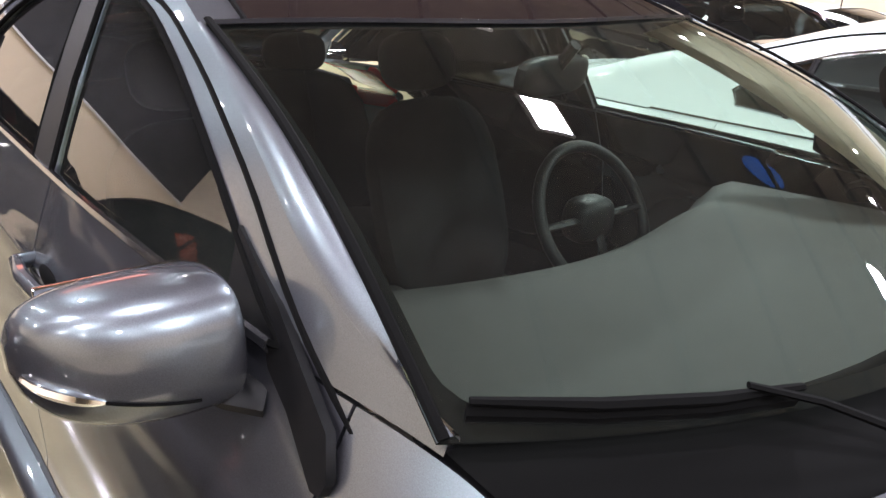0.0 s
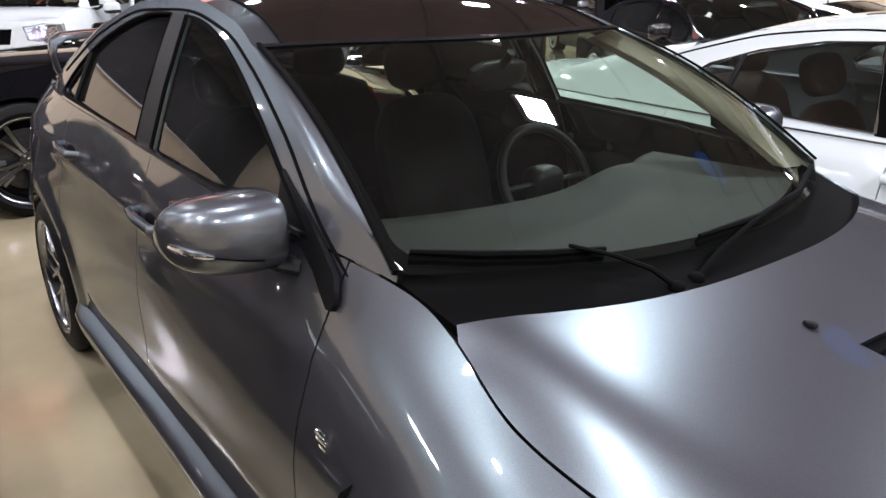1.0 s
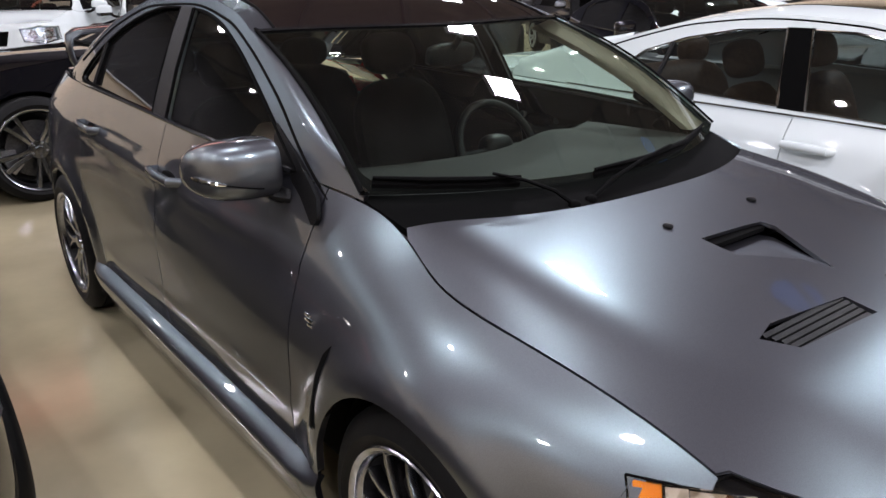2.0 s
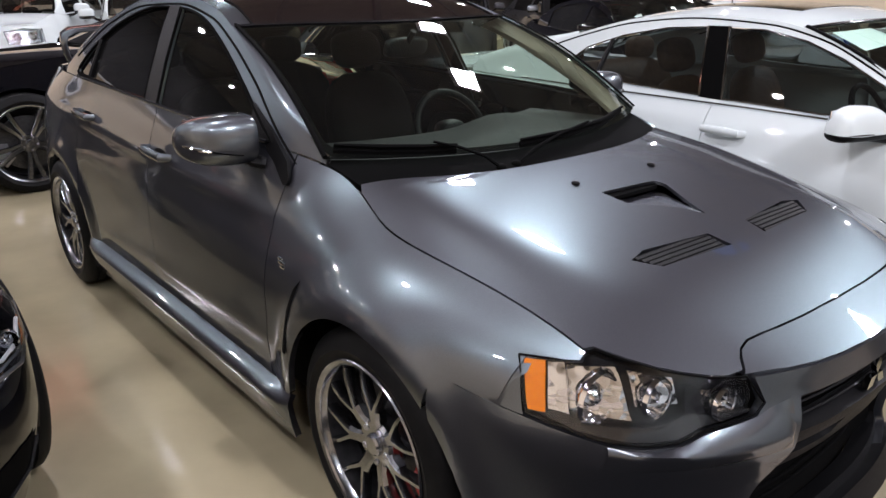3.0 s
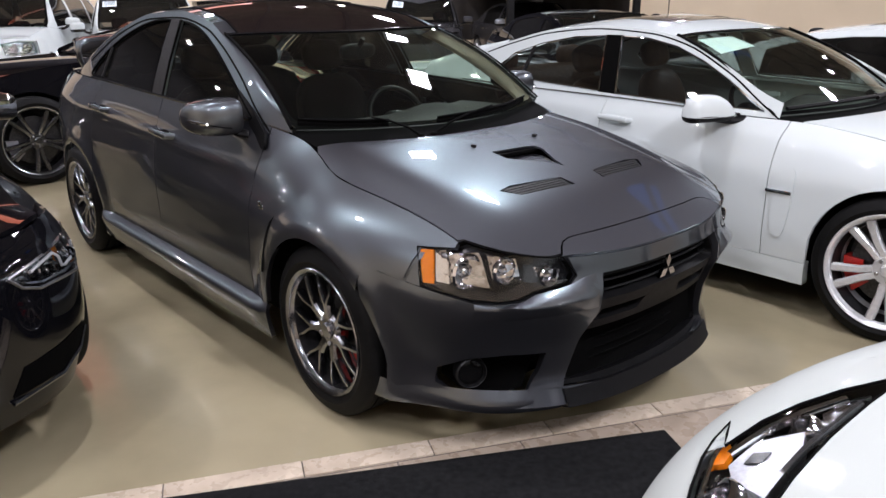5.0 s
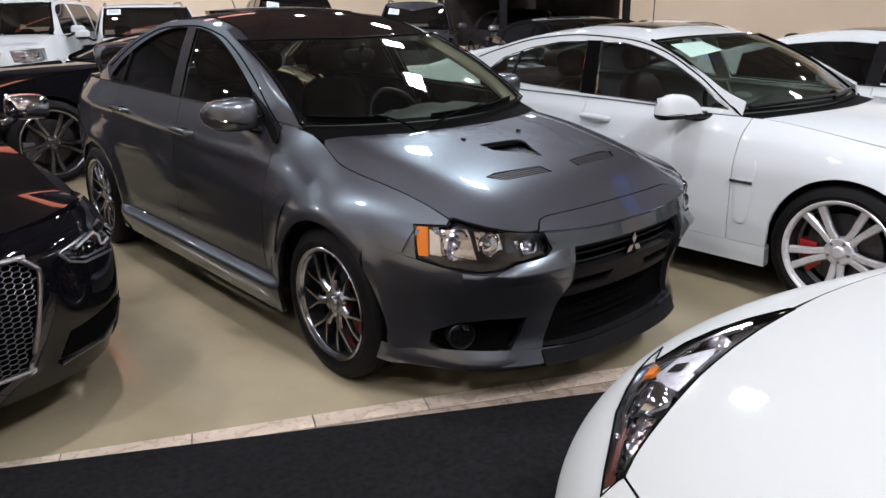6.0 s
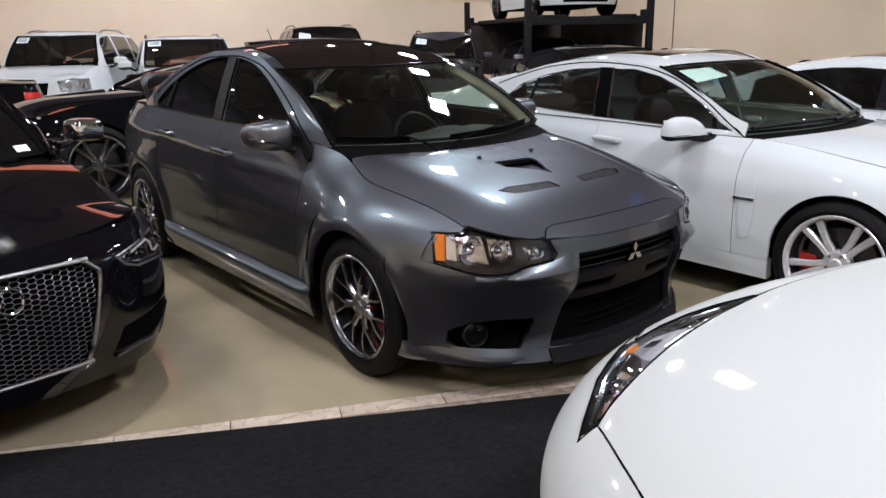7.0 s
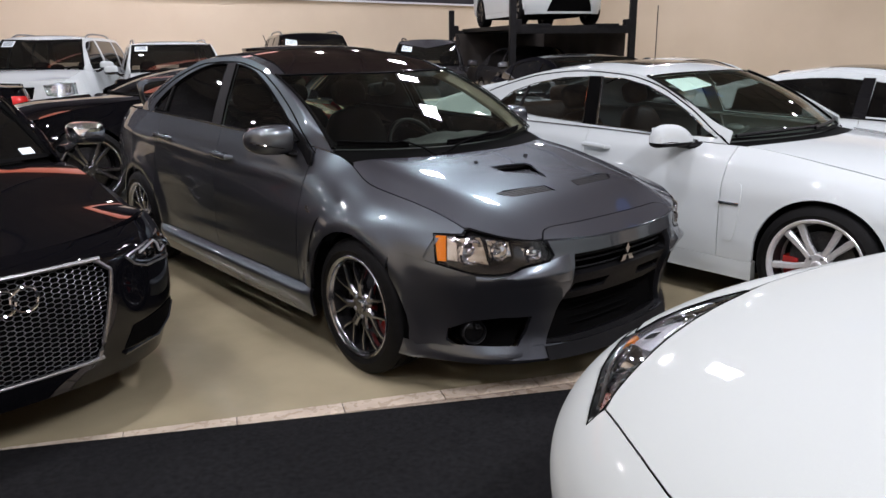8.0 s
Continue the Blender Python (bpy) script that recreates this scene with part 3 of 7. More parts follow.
def interior(root, Sh, mat, wheel=True):
    s = Sh.s
    g = s["screen"]
    xd = g["xb"] - 0.02
    zb = g["zb"]
    half = g["yb"] - 0.06

    def dash(a, w):
        x = xd + g["bow"] * 0.75 * (1 - w * w) - a * 0.62
        z = zb - 0.035 - 0.02 * a - 0.16 * max(0, a - 0.75) ** 2 * 16 + (0.035 * math.exp(-((w + s.get("drive", -1) * -0.0 - 0.42) / 0.25) ** 2) * math.exp(-((a - 0.65) / 0.25) ** 2))
        return Vector((x, w * half, z))
    bm = sheet([(0, -1), (1, -1), (1, 1), (0, 1)], dash, (0.08, 0.1), flange=0.02, ref=(xd, 0, 0))
    part("dashboard", bm, M_DASH, root)
    part("defroster_slot", box((xd + g["bow"] * 0.6 - 0.03, -0.33, zb - 0.060), (0.035, 0.34, 0.008), 0.002), M_LINER, root)
    part("defroster_slot", box((xd + g["bow"] * 0.6 - 0.03, 0.33, zb - 0.060), (0.035, 0.34, 0.008), 0.002), M_LINER, root)
    xs = xd - 1.02
    for y in (-0.37, 0.37):
        seat(root, xs, y, mat, s.get("seat_z", 0.26))
    part("rear_bench", blob((xs - 0.78, 0, s.get("seat_z", 0.26) + 0.2), (0.26, 0.62, 0.1), 4), mat, root)
    part("rear_backrest", blob((xs - 1.07, 0, s.get("seat_z", 0.26) + 0.5), (0.09, 0.64, 0.32), 4, m=Euler((0, radians(-20), 0)).to_matrix()), mat, root)
    for y in (-0.36, 0.36):
        part("headrest", blob((xs - 1.17, y, s.get("seat_z", 0.26) + 0.86), (0.05, 0.13, 0.075), 3), mat, root)
    if wheel:
        m = Matrix.Translation((xd - 0.68, 0.37, zb - 0.15)) @ pose(0, 0, 0, 0, 62, 0)
        bm = bmesh.new()
        n, k = 36, 8
        ring = [[bm.verts.new(m @ Vector(((0.185 + 0.016 * math.cos(2 * math.pi * j / k)) * math.cos(2 * math.pi * i / n),
                                          (0.185 + 0.016 * math.cos(2 * math.pi * j / k)) * math.sin(2 * math.pi * i / n),
                                          0.016 * math.sin(2 * math.pi * j / k)))) for j in range(k)] for i in range(n)]
        for i in range(n):
            for j in range(k):
                bm.faces.new([ring[i][j], ring[(i + 1) % n][j], ring[(i + 1) % n][(j + 1) % k], ring[i][(j + 1) % k]])
        sw = part("steering_wheel", bm, M_PLASTIC, root)
        part("steering_hub", blob(m @ Vector((0, 0, -0.02)), (0.05, 0.07, 0.06), 3), M_PLASTIC, sw)
        for a in (0, 180, 270):
            d = Vector((math.sin(radians(a)) * -1, math.cos(radians(a)), 0))
            part("steering_spoke", tube([m @ (d * 0.04), m @ (d * 0.18)], 0.014, 6, 0.6), M_PLASTIC, sw)
    # floor pan, door linings and shelf close the cabin
    part("cabin_floor", box((xs - 0.1, 0, 0.27), (2.5, 1.36, 0.05), 0.01), M_LINER, root)
    part("firewall", box((xd + 0.10, 0, 0.55), (0.06, 1.2, 0.5), 0.01), M_LINER, root)
    part("centre_console", box((xs + 0.35, 0, 0.42), (1.0, 0.22, 0.3), 0.03), M_DASH, root)


def lamp_unit(root, surf, phi_of, poly, sgn, bulbs, mat_back, depth=0.05, lens=True, name="headlight", step=(0.05, 0.03), seal=0.0045):
    """A lamp let into the nose or tail: bucket, round reflectors and a lens."""
    pp = [(phi_of(sgn * y, z), z) for y, z in poly]
    bk = part(name, sheet(pp, surf, step, flange=0.0, offset=-depth), mat_back, root)
    for y, z, r, mat in bulbs:
        p = surf(phi_of(sgn * y, z), z)
        q = surf(phi_of(sgn * y, z) * 0.98, z)
        ahead = 1 if p.x > 0 else -1
        c = p + Vector((-ahead * depth * 0.75, 0, 0))
        turn = Matrix.Translation(c) @ pose(0, 0, 0, 0, 0, -90 if ahead > 0 else 90)
        dome = lathe([(r * 1.12, 0.016), (r * 1.05, 0.026), (r * 0.98, 0.024), (r * 0.9, 0.008), (r * 0.75, -0.006), (r * 0.55, -0.014), (r * 0.5, -0.004), (r * 0.42, 0.010), (r * 0.25, 0.020), (0.0005, 0.024)], 28, turn)
        part("reflector", dome, mat, bk, sharp=25)
    if lens:
        part("lens", sheet(pp, surf, step, flange=0.004, offset=0.001), M_LENS, bk)
        rim_pts = [surf(*q) for q in pp]
        part("lamp_seal", tube(rim_pts + rim_pts[:1], seal, 6), M_LINER, bk)
    return bk


def slim_mirror(root, x, y, z, sgn, turn, mat):
    """A rounded mirror cap that tapers towards the door, over a black tray, with its glass and foot."""
    high = curve([(0, 0.006), (0.04, 0.050), (0.12, 0.082), (0.35, 0.103), (0.60, 0.100), (0.85, 0.074), (1, 0.040)])
    deep = curve([(0, 0.016), (0.05, 0.046), (0.18, 0.068), (0.70, 0.066), (1, 0.042)])
    mm = Matrix.Translation((x, sgn * y, z)) @ pose(0, 0, 0, 0, 0, turn * sgn)

    def half(low, fall):
        bm = bmesh.new()
        rows = []
        for i in range(21):
            u = 0.5 - 0.5 * math.cos(math.pi * i / 20)
            h, d = high(u) if not low else -fall * min(1.0, high(u) / 0.07), deep(u) * (0.985 if low else 1.0)
            rows.append([bm.verts.new(mm @ Vector((d * math.copysign(abs(math.cos(a)) ** 0.75, math.cos(a)), sgn * 0.128 * (1 - 2 * u), -0.036 + h * math.sin(a) ** 0.75))) for a in [math.pi * k / 16 for k in range(17)]])
        for ra_, rb_ in zip(rows, rows[1:]):
            for k in range(17):
                bm.faces.new([ra_[k], ra_[(k + 1) % 17], rb_[(k + 1) % 17], rb_[k]])
        bm.faces.new(rows[0])
        bm.faces.new(rows[-1])
        bmesh.ops.recalc_face_normals(bm, faces=bm.faces[:])
        return bm
    mb = part("door_mirror", half(False, 0), mat, root, sharp=50)
    part("mirror_base", half(True, 0.030), M_PLASTIC, mb)
    part("mirror_glass", box((x - 0.070, sgn * y, z + 0.01), (0.010, 0.19, 0.075), 0.004), M_CHROME, mb)
    part("mirror_indicator", tube([mm @ Vector((0.066, sgn * (0.10 - 0.022 * k), -0.034)) for k in range(6)], [0.003, 0.005, 0.006, 0.006, 0.005, 0.003], 6, 0.8), M_CHROME, mb)
    part("mirror_foot", tube([mm @ Vector(q) for q in ((0.0, -sgn * 0.06, -0.058), (0.015, -sgn * 0.13, -0.066), (0.03, -sgn * 0.20, -0.060))], [0.022, 0.024, 0.034], 10, 0.7), M_PLASTIC, mb)


def build_car(name, spec, m, label, paint_mat, fine=1.0, glass=None, rim_mat=None, style="five", seats=None, roof_mat=None, group=""):
    """A whole car from its measures, split into the panels that one sees."""
    S = spec
    Sh = Shape(spec)
    root = thing(name, label, "car", m, group)
    glass = glass or (M_GLASS, M_TINT)
    g = 0.0022
    st = (0.05 * fine, 0.035 * fine)
    xf, xr = S["axles"]
    ra = S["arch"]

    def low(x, z0):
        for ax in (xf, xr):
            if abs(x - ax) < ra:
                return max(z0, S["R"] + 0.005 + math.sqrt(ra * ra - (x - ax) ** 2))
        return z0
    d0, d1, d2 = S["seams"]
    z_s = S["sill"]

    def side_panel(nm, xa, xb, n, hi=None, mat=None):
        xs = [xa + g + (xb - xa - 2 * g) * i / n for i in range(n + 1)]
        for ax in (xf, xr):
            for e in (-1, 1):
                for dd in (0.0, 0.006, 0.02):
                    q = ax + e * (ra - dd + (0.0005 if dd == 0 else 0))
                    if xa + g < q < xb - g:
                        xs.append(q)
        xs = sorted(xs)
        hi = hi or (lambda x: Sh.top(x)[1] - g)
        poly = [(x, low(x, z_s(x))) for x in xs] + [(x, hi(x)) for x in reversed(xs)]
        both(nm, sheet(poly, Sh.side, st, flange=0.02), mat or paint_mat, root)
    nn = max(8, int(30 / fine))
    side_panel("front_fender", d0, S["fend_x"], nn, S.get("fend_top"))
    side_panel("front_door", d1, d0, nn)
    side_panel("rear_door", d2, d1, nn)
    side_panel("rear_quarter", S["rear_x"], d2, nn)
    # sill skirt under the doors
    sk = S["skirt"]
    if S.get("shelf"):
        # a wide rounded shelf that swells out under the doors
        pz, py = curve([(0, z_s(0) - g), (0.3, 0.308), (0.45, 0.292), (0.55, 0.268), (1, sk)]), curve([(0, 0.0), (0.3, S["shelf"] * 0.8), (0.45, S["shelf"]), (0.55, S["shelf"] * 0.98), (1, S["shelf"] * 0.55)])
        both("side_skirt", sheet([(xr + ra, 0), (xf - ra, 0), (xf - ra, 1), (xr + ra, 1)], lambda x, q: Sh.side(x, pz(q)) + Vector((0, -py(q) * min(1.0, 0.3 + 0.7 * max(0.0, min(xf - ra - x, x - xr - ra)) / 0.10), 0)), (0.04, 0.06), flange=0.02), paint_mat, root)
    else:
        both("side_skirt", sheet([(xr + ra, sk), (xf - ra, sk), (xf - ra, z_s(xf - ra) - g), (xr + ra, z_s(xr + ra) - g)],
                             lambda x, z: Sh.side(x, z) + Vector((0, -S.get("skirt_out", 0.015) * (1 if z < z_s(0) - 0.055 else max(0.1, (z_s(0) - z) / 0.055)), 0)), (st[0], 0.0185), flange=0.05), paint_mat, root)
    if S.get("skirt_lip"):
        both("skirt_lip", sheet([(xr + ra + 0.03, sk - 0.055), (xf - ra - 0.03, sk - 0.055), (xf - ra - 0.03, sk - 0.006), (xr + ra + 0.03, sk - 0.006)],
                                lambda x, z: Sh.side(x, 0.2) + Vector((0, -S["skirt_lip"], z - 0.2)), (0.1, 0.03), flange=0.04), M_PLASTIC, root)
    # arch liners
    for ax in (xf, xr):
        bm = bmesh.new()
        for sgn in (1,):
            prev = None
            for i in range(21):
                a = math.pi * i / 20
                row = [bm.verts.new((ax + (ra + 0.012) * math.cos(a), -yy, S["R"] + (ra + 0.012) * math.sin(a))) for yy in (S["track"] + 0.055, S["track"] - 0.28)]
                if prev:
                    bm.faces.new([prev[0], prev[1], row[1], row[0]])
                prev = row
        vs = [bm.verts.new((ax + (ra + 0.012) * math.cos(math.pi * i / 20), -(S["track"] - 0.28), S["R"] + (ra + 0.012) * math.sin(math.pi * i / 20))) for i in range(21)]
        bm.faces.new(vs)
        both("wheel_liner", bm, M_LINER, root)
    # glasshouse
    zr = Sh.rail
    xa0, xa1 = S["rail_x"]
    k = max(16, int(44 / fine))
    xs = [xa0 + (xa1 - xa0) * i / k for i in range(k + 1)]
    outline = [(x, Sh.top(x)[1] + g) for x in xs] + [(x, max(zr(x), Sh.top(x)[1] + 2 * g)) for x in reversed(xs)]
    holes = [smooth_poly(p, 3) if S.get("round_dlo", True) else p for p in S["dlo"]]
    both("window_frame", sheet(outline, Sh.house, st, holes=holes, flange=0.015), paint_mat, root)
    for k_h, h in enumerate(holes):
        both("side_window", sheet(h, Sh.house, (0.12 * fine, 0.08 * fine), flange=0.0, offset=-0.008), glass[min(1 + (k_h > 0), len(glass) - 1)], root)
        if S.get("bright_trim"):
            pts = [Sh.house(x, z) + Vector((0, -0.002, 0)) for x, z in h]
            both("window_trim", tube(pts + pts[:1], 0.007, 6), S["bright_trim"], root)
        if S.get("gasket"):
            pts = [Sh.house(x, z) + Vector((0, -0.001, 0)) for x, z in h]
            both("window_seal", tube(pts + pts[:1], 0.006, 6), M_LINER, root)
    if "gasket" in S:
        x_a, x_b, dz = S["gasket"]
        both("frame_seal", tube([Sh.house(x, zr(x) - dz - 0.055 * max(0.0, (x - 0.50) / 0.36) ** 2) for x in [x_a + (x_b - x_a) * i / 40 for i in range(41)]], 0.0045, 6), M_LINER, root)
    if "b_pillar" in S:
        both("pillar_cover", sheet(S["b_pillar"], Sh.house, (0.1, 0.08), flange=0.004, offset=0.003), S.get("pillar_mat", M_GLOSSBLACK), root)
    # belt moulding
    both("belt_moulding", tube([Vector((x, -Sh.top(x)[0] - 0.001, Sh.top(x)[1] + 0.004)) for x in [S["belt_x"][0] + (S["belt_x"][1] - S["belt_x"][0]) * i / 14 for i in range(15)]], 0.008, 6), S.get("belt_mat", M_GLOSSBLACK), root)
    # roof, screens
    sc, bl = S["screen"], S["backlight"]
    wl = [-1 + 2 * i / 16 for i in range(17)]
    roof_poly = [(sc["xt"] + sc["tbow"] * (1 - w * w), w) for w in wl] + [(bl["xt"] - bl["tbow"] * (1 - w * w), w) for w in reversed(wl)]
    holes_r = []
    if "sunroof" in S:
        x_a, x_b, w_a = S["sunroof"]
        holes_r = [[(x_a, -w_a), (x_b, -w_a), (x_b, w_a), (x_a, w_a)]]
        q = [(x_a - 0.006, -w_a + 0.006), (x_b + 0.006, -w_a + 0.006), (x_b + 0.006, w_a - 0.006), (x_a - 0.006, w_a - 0.006)]
        part("sunroof_panel", sheet(q, lambda x, w: Sh.roof(x, w) + Vector((0, 0, 0.003)), (0.1 * fine, 0.14 * fine), flange=0.02), M_GLOSSBLACK, root, "dark tinted sunroof panel")
    if "roof_edge" in S:
        # a painted rail on either side of the dark roof skin, with a ditch between
        e = S["roof_edge"]
        for sgn in (-1, 1):
            ws = [sgn * (e + 0.008), sgn * (e + 1.0) / 2, sgn * 1.0]
            strip_poly = [(sc["xt"] + sc["tbow"] * (1 - w * w), w) for w in ws] + [(bl["xt"] - bl["tbow"] * (1 - w * w), w) for w in reversed(ws)]
            part("roof_rail_panel", sheet(strip_poly, Sh.roof, (0.06, 0.04), flange=0.01), paint_mat, root)
            part("roof_ditch", tube([Sh.roof(sc["xt"] + 0.02 + (bl["xt"] - sc["xt"]) * i / 24, sgn * (e + 0.004)) for i in range(25)], 0.005, 6), M_LINER, root)
        wl = [w * e for w in wl]
        roof_poly = [(sc["xt"] + sc["tbow"] * (1 - w * w), w) for w in wl] + [(bl["xt"] - bl["tbow"] * (1 - w * w), w) for w in reversed(wl)]
    part("roof", sheet(roof_poly, Sh.roof, (0.08 * fine, 0.1 * fine), holes=holes_r, flange=0.015), roof_mat or paint_mat, root)
    sp = [(0, -1), (1, -1), (1, 1), (0, 1)]
    part("windscreen", sheet(sp, Sh.glass_front, (0.1, 0.1), flange=0.0), glass[0], root)
    part("rear_screen", sheet(sp, Sh.glass_rear, (0.12, 0.12), flange=0.0), glass[-1], root)
    for w in (-1, 1):
        part("screen_trim", tube([Sh.glass_front(i / 10, w * 0.995) + Vector((0.004, 0, 0.006)) for i in range(11)], S.get("trim_r", 0.015), 6, 0.5), M_LINER, root)
    part("screen_trim", tube([Sh.glass_front(0.995, -1 + 2 * i / 12) for i in range(13)], 0.014, 6, 0.5), M_GLOSSBLACK, root)
    # frame between screen edge and the side rail
    for fn, xe, nm in ((Sh.glass_front, sc, "front_pillar"), (Sh.glass_rear, bl, "rear_pillar")):
        bm = bmesh.new()
        prev = None
        kk = 16
        for i in range(kk + 1):
            a = i / kk
            p = fn(a, -1.0)
            x_r = S["pillar_x"][0 if nm == "front_pillar" else 1]
            xx = x_r + ((xe["xt"]) - x_r) * a
            q = Sh.house(xx, max(zr(xx), Sh.top(xx)[1] + 2 * g))
            up = (q - Sh.house(xx, q.z - 0.03)).normalized()
            c = q + up * (0.55 * (p - q).length)
            row = [bm.verts.new(p + Vector((0, 0.004, -0.012)))] + [bm.verts.new(p * (1 - f) ** 2 + c * 2 * f * (1 - f) + q * f * f) for f in (0.0, 0.17, 0.34, 0.51, 0.68, 0.85, 1.0)]
            if prev:
                for j in range(7):
                    bm.faces.new([prev[j], row[j], row[j + 1], prev[j + 1]])
            prev = row
        bmesh.ops.recalc_face_normals(bm, faces=bm.faces[:])
        if sum((f.normal.y for f in bm.faces)) > 0:
            bmesh.ops.reverse_faces(bm, faces=bm.faces[:])
        if S.get("lining") and nm == "front_pillar":
            inner, last = bmesh.new(), None
            for i in range(kk + 1):
                a = i / kk
                p = fn(a, -0.985) + Vector((-0.012, 0.004, -0.012))
                xx = x_r + (xe["xt"] - x_r) * a - 0.12
                q = Sh.house(xx, zr(xx) - 0.088) + Vector((0, 0.045, 0))
                mid_p = (p + q) / 2 + Vector((-0.01, 0.014, -0.006))
                row = [inner.verts.new(v) for v in (p, p.lerp(mid_p, 0.5), mid_p, q.lerp(mid_p, 0.5), q)]
                if last:
                    for j in range(4):
                        inner.faces.new([last[j], row[j], row[j + 1], last[j + 1]])
                last = row
            bmesh.ops.recalc_face_normals(inner, faces=inner.faces[:])
            both("pillar_lining", inner, S["lining"], root)
        both(nm, bm, paint_mat, root)
    # hood and boot lid
    part("hood", sheet(S["hood_poly"], Sh.hood, st, holes=S.get("hood_holes", ()), flange=S.get("hood_flange", 0.02), ref=(0.5, 0, 0)), paint_mat, root)
    if S.get("trunk_poly"):
        part("boot_lid", sheet(S["trunk_poly"], Sh.trunk, (0.07 * fine, 0.07 * fine), flange=0.02, ref=(-0.5, 0, 0)), paint_mat, root)
    if S.get("frit"):
        e_w, e_a, r_w, r_a = 0.965, S["frit"], 0.10, 0.08
        arc = [(math.cos(radians(90 * i / 5)), math.sin(radians(90 * i / 5))) for i in range(6)]
        inner = [(e_a + r_a - r_a * c, e_w - r_w + r_w * q) for c, q in arc] + [(0.972 - 0.03 + 0.03 * q, e_w - 0.03 + 0.03 * c) for c, q in arc]
        inner += [(a, -w) for a, w in reversed(inner)]
        part("screen_frit", sheet([(0, -1), (1, -1), (1, 1), (0, 1)], Sh.glass_front, (0.05, 0.08), holes=[inner], flange=0.0, offset=-0.004), M_LINER, root, "black printed border of the windscreen")
    else:
        part("screen_band", sheet([(0.0, -1), (S.get("band", 0.03), -1), (S.get("band", 0.03), 1), (0.0, 1)], Sh.glass_front, (0.05, 0.1), flange=0.0, offset=0.003, ref=(0, 0, 0)), M_LINER, root)
    part("cowl", sheet([(0, -1), (1, -1), (1, 1), (0, 1)], lambda a, w: Vector((sc["xb"] - 0.03 + sc["bow"] * (1 - w * w) + a * (S["cowl"]), w * (sc["yb"] - 0.012 - 0.5 * S.get("cowl_fall", 0.0) * a), sc["zb"] + sc["zbow"] * (1 - w * w) - 0.012 - S.get("cowl_fall", 0.02) * a)), (0.3, 0.12), flange=0.02, ref=(0.5, 0, 0)), M_LINER, root)
    # nose and tail
    part("front_bumper", sheet(S["nose_poly"](Sh), Sh.nose, (0.05 * fine, 0.03 * fine), holes=[[(Sh.nphi(y, z), z) for y, z in h] for h in S["nose_holes"]], flange=0.03, ref=(0.5, 0, 0.4)), paint_mat, root)
    part("rear_bumper", sheet(S["tail_poly"](Sh), Sh.tail, (0.07 * fine, 0.05 * fine), holes=[[(Sh.tphi(y, z), z) for y, z in h] for h in S["tail_holes"]], flange=0.03, ref=(-0.5, 0, 0.4)), paint_mat, root)
    for sgn in (-1, 1):
        if S.get("lamp"):
            lamp_unit(root, Sh.nose, Sh.nphi, S["lamp"], sgn, S["bulbs"], S.get("lamp_back", M_GLOSSBLACK), depth=S.get("lamp_depth", 0.05), seal=S.get("lamp_seal", 0.0045))
        if S.get("tail_lamp"):
            pp = [(Sh.tphi(sgn * y, z), z) for y, z in S["tail_lamp"]]
            part("tail_lamp", sheet(pp, Sh.tail, (0.06, 0.05), flange=0.03, offset=0.002, ref=(-0.5, 0, 0.4)), M_REDLENS, root, "red tail lamp")
    if S.get("grille"):
        part("grille_backing", sheet([(Sh.nphi(y, z), z) for y, z in S["grille"]], Sh.nose, (0.08, 0.05), flange=0, offset=S.get("grille_depth", -0.03)), M_LINER, root)
    # under side
    part("underbody", box(((xf + xr) / 2, 0, 0.27), (xf - xr - 2 * ra - 0.05, S["track"] * 1.85, 0.2), 0.03), M_LINER, root)
    part("engine_bay", box((xf + 0.15, 0, 0.38), (0.75, (S["track"] - 0.28) * 2 - 0.02, 0.42), 0.03), M_LINER, root)
    part("boot_floor", box((xr - 0.2, 0, 0.45), (0.9, (S["track"] - 0.28) * 2 - 0.02, 0.5), 0.03), M_LINER, root)
    add_wheels(root, S, rim_mat or M_ALLOY, style, S.get("caliper", True))
    # mirrors and handles
    if "mirror" in S:
        x, y, z, sx, sy, sz = S["mirror"]
        for sgn in (-1, 1):
            if S.get("slim_mirror"):
                slim_mirror(root, x, y, z, sgn, S["mirror_turn"], paint_mat)
                continue
            mm = Euler((radians(-4 * sgn), 0, radians(S.get("mirror_turn", 8) * sgn))).to_matrix()
            mb = part("door_mirror", blob((x, sgn * y, z), (sx, sy, sz), 3.2, 24, 14, m=mm), S.get("mirror_mat", paint_mat), root)
            part("mirror_base", blob((x, sgn * y, z - sz * 0.5), (sx * 0.985, sy * 0.985, sz * 0.56), 3.2, 24, 10, m=mm), M_GLOSSBLACK, mb)
            part("mirror_glass", box((x - sx * 0.93, sgn * y, z), (0.012, sy * 1.5, sz * 1.45), 0.004), M_CHROME, mb)
            part("mirror_foot", tube([(x + 0.01, sgn * (y - sy * 0.7), z - sz * 0.75), (x + 0.02, sgn * (y - sy * 1.15), z - sz * 1.15), (x + 0.03, sgn * (y - sy * 1.6), z - sz * 1.25)], [0.035, 0.032, 0.04], 10, 0.6), M_GLOSSBLACK, mb)
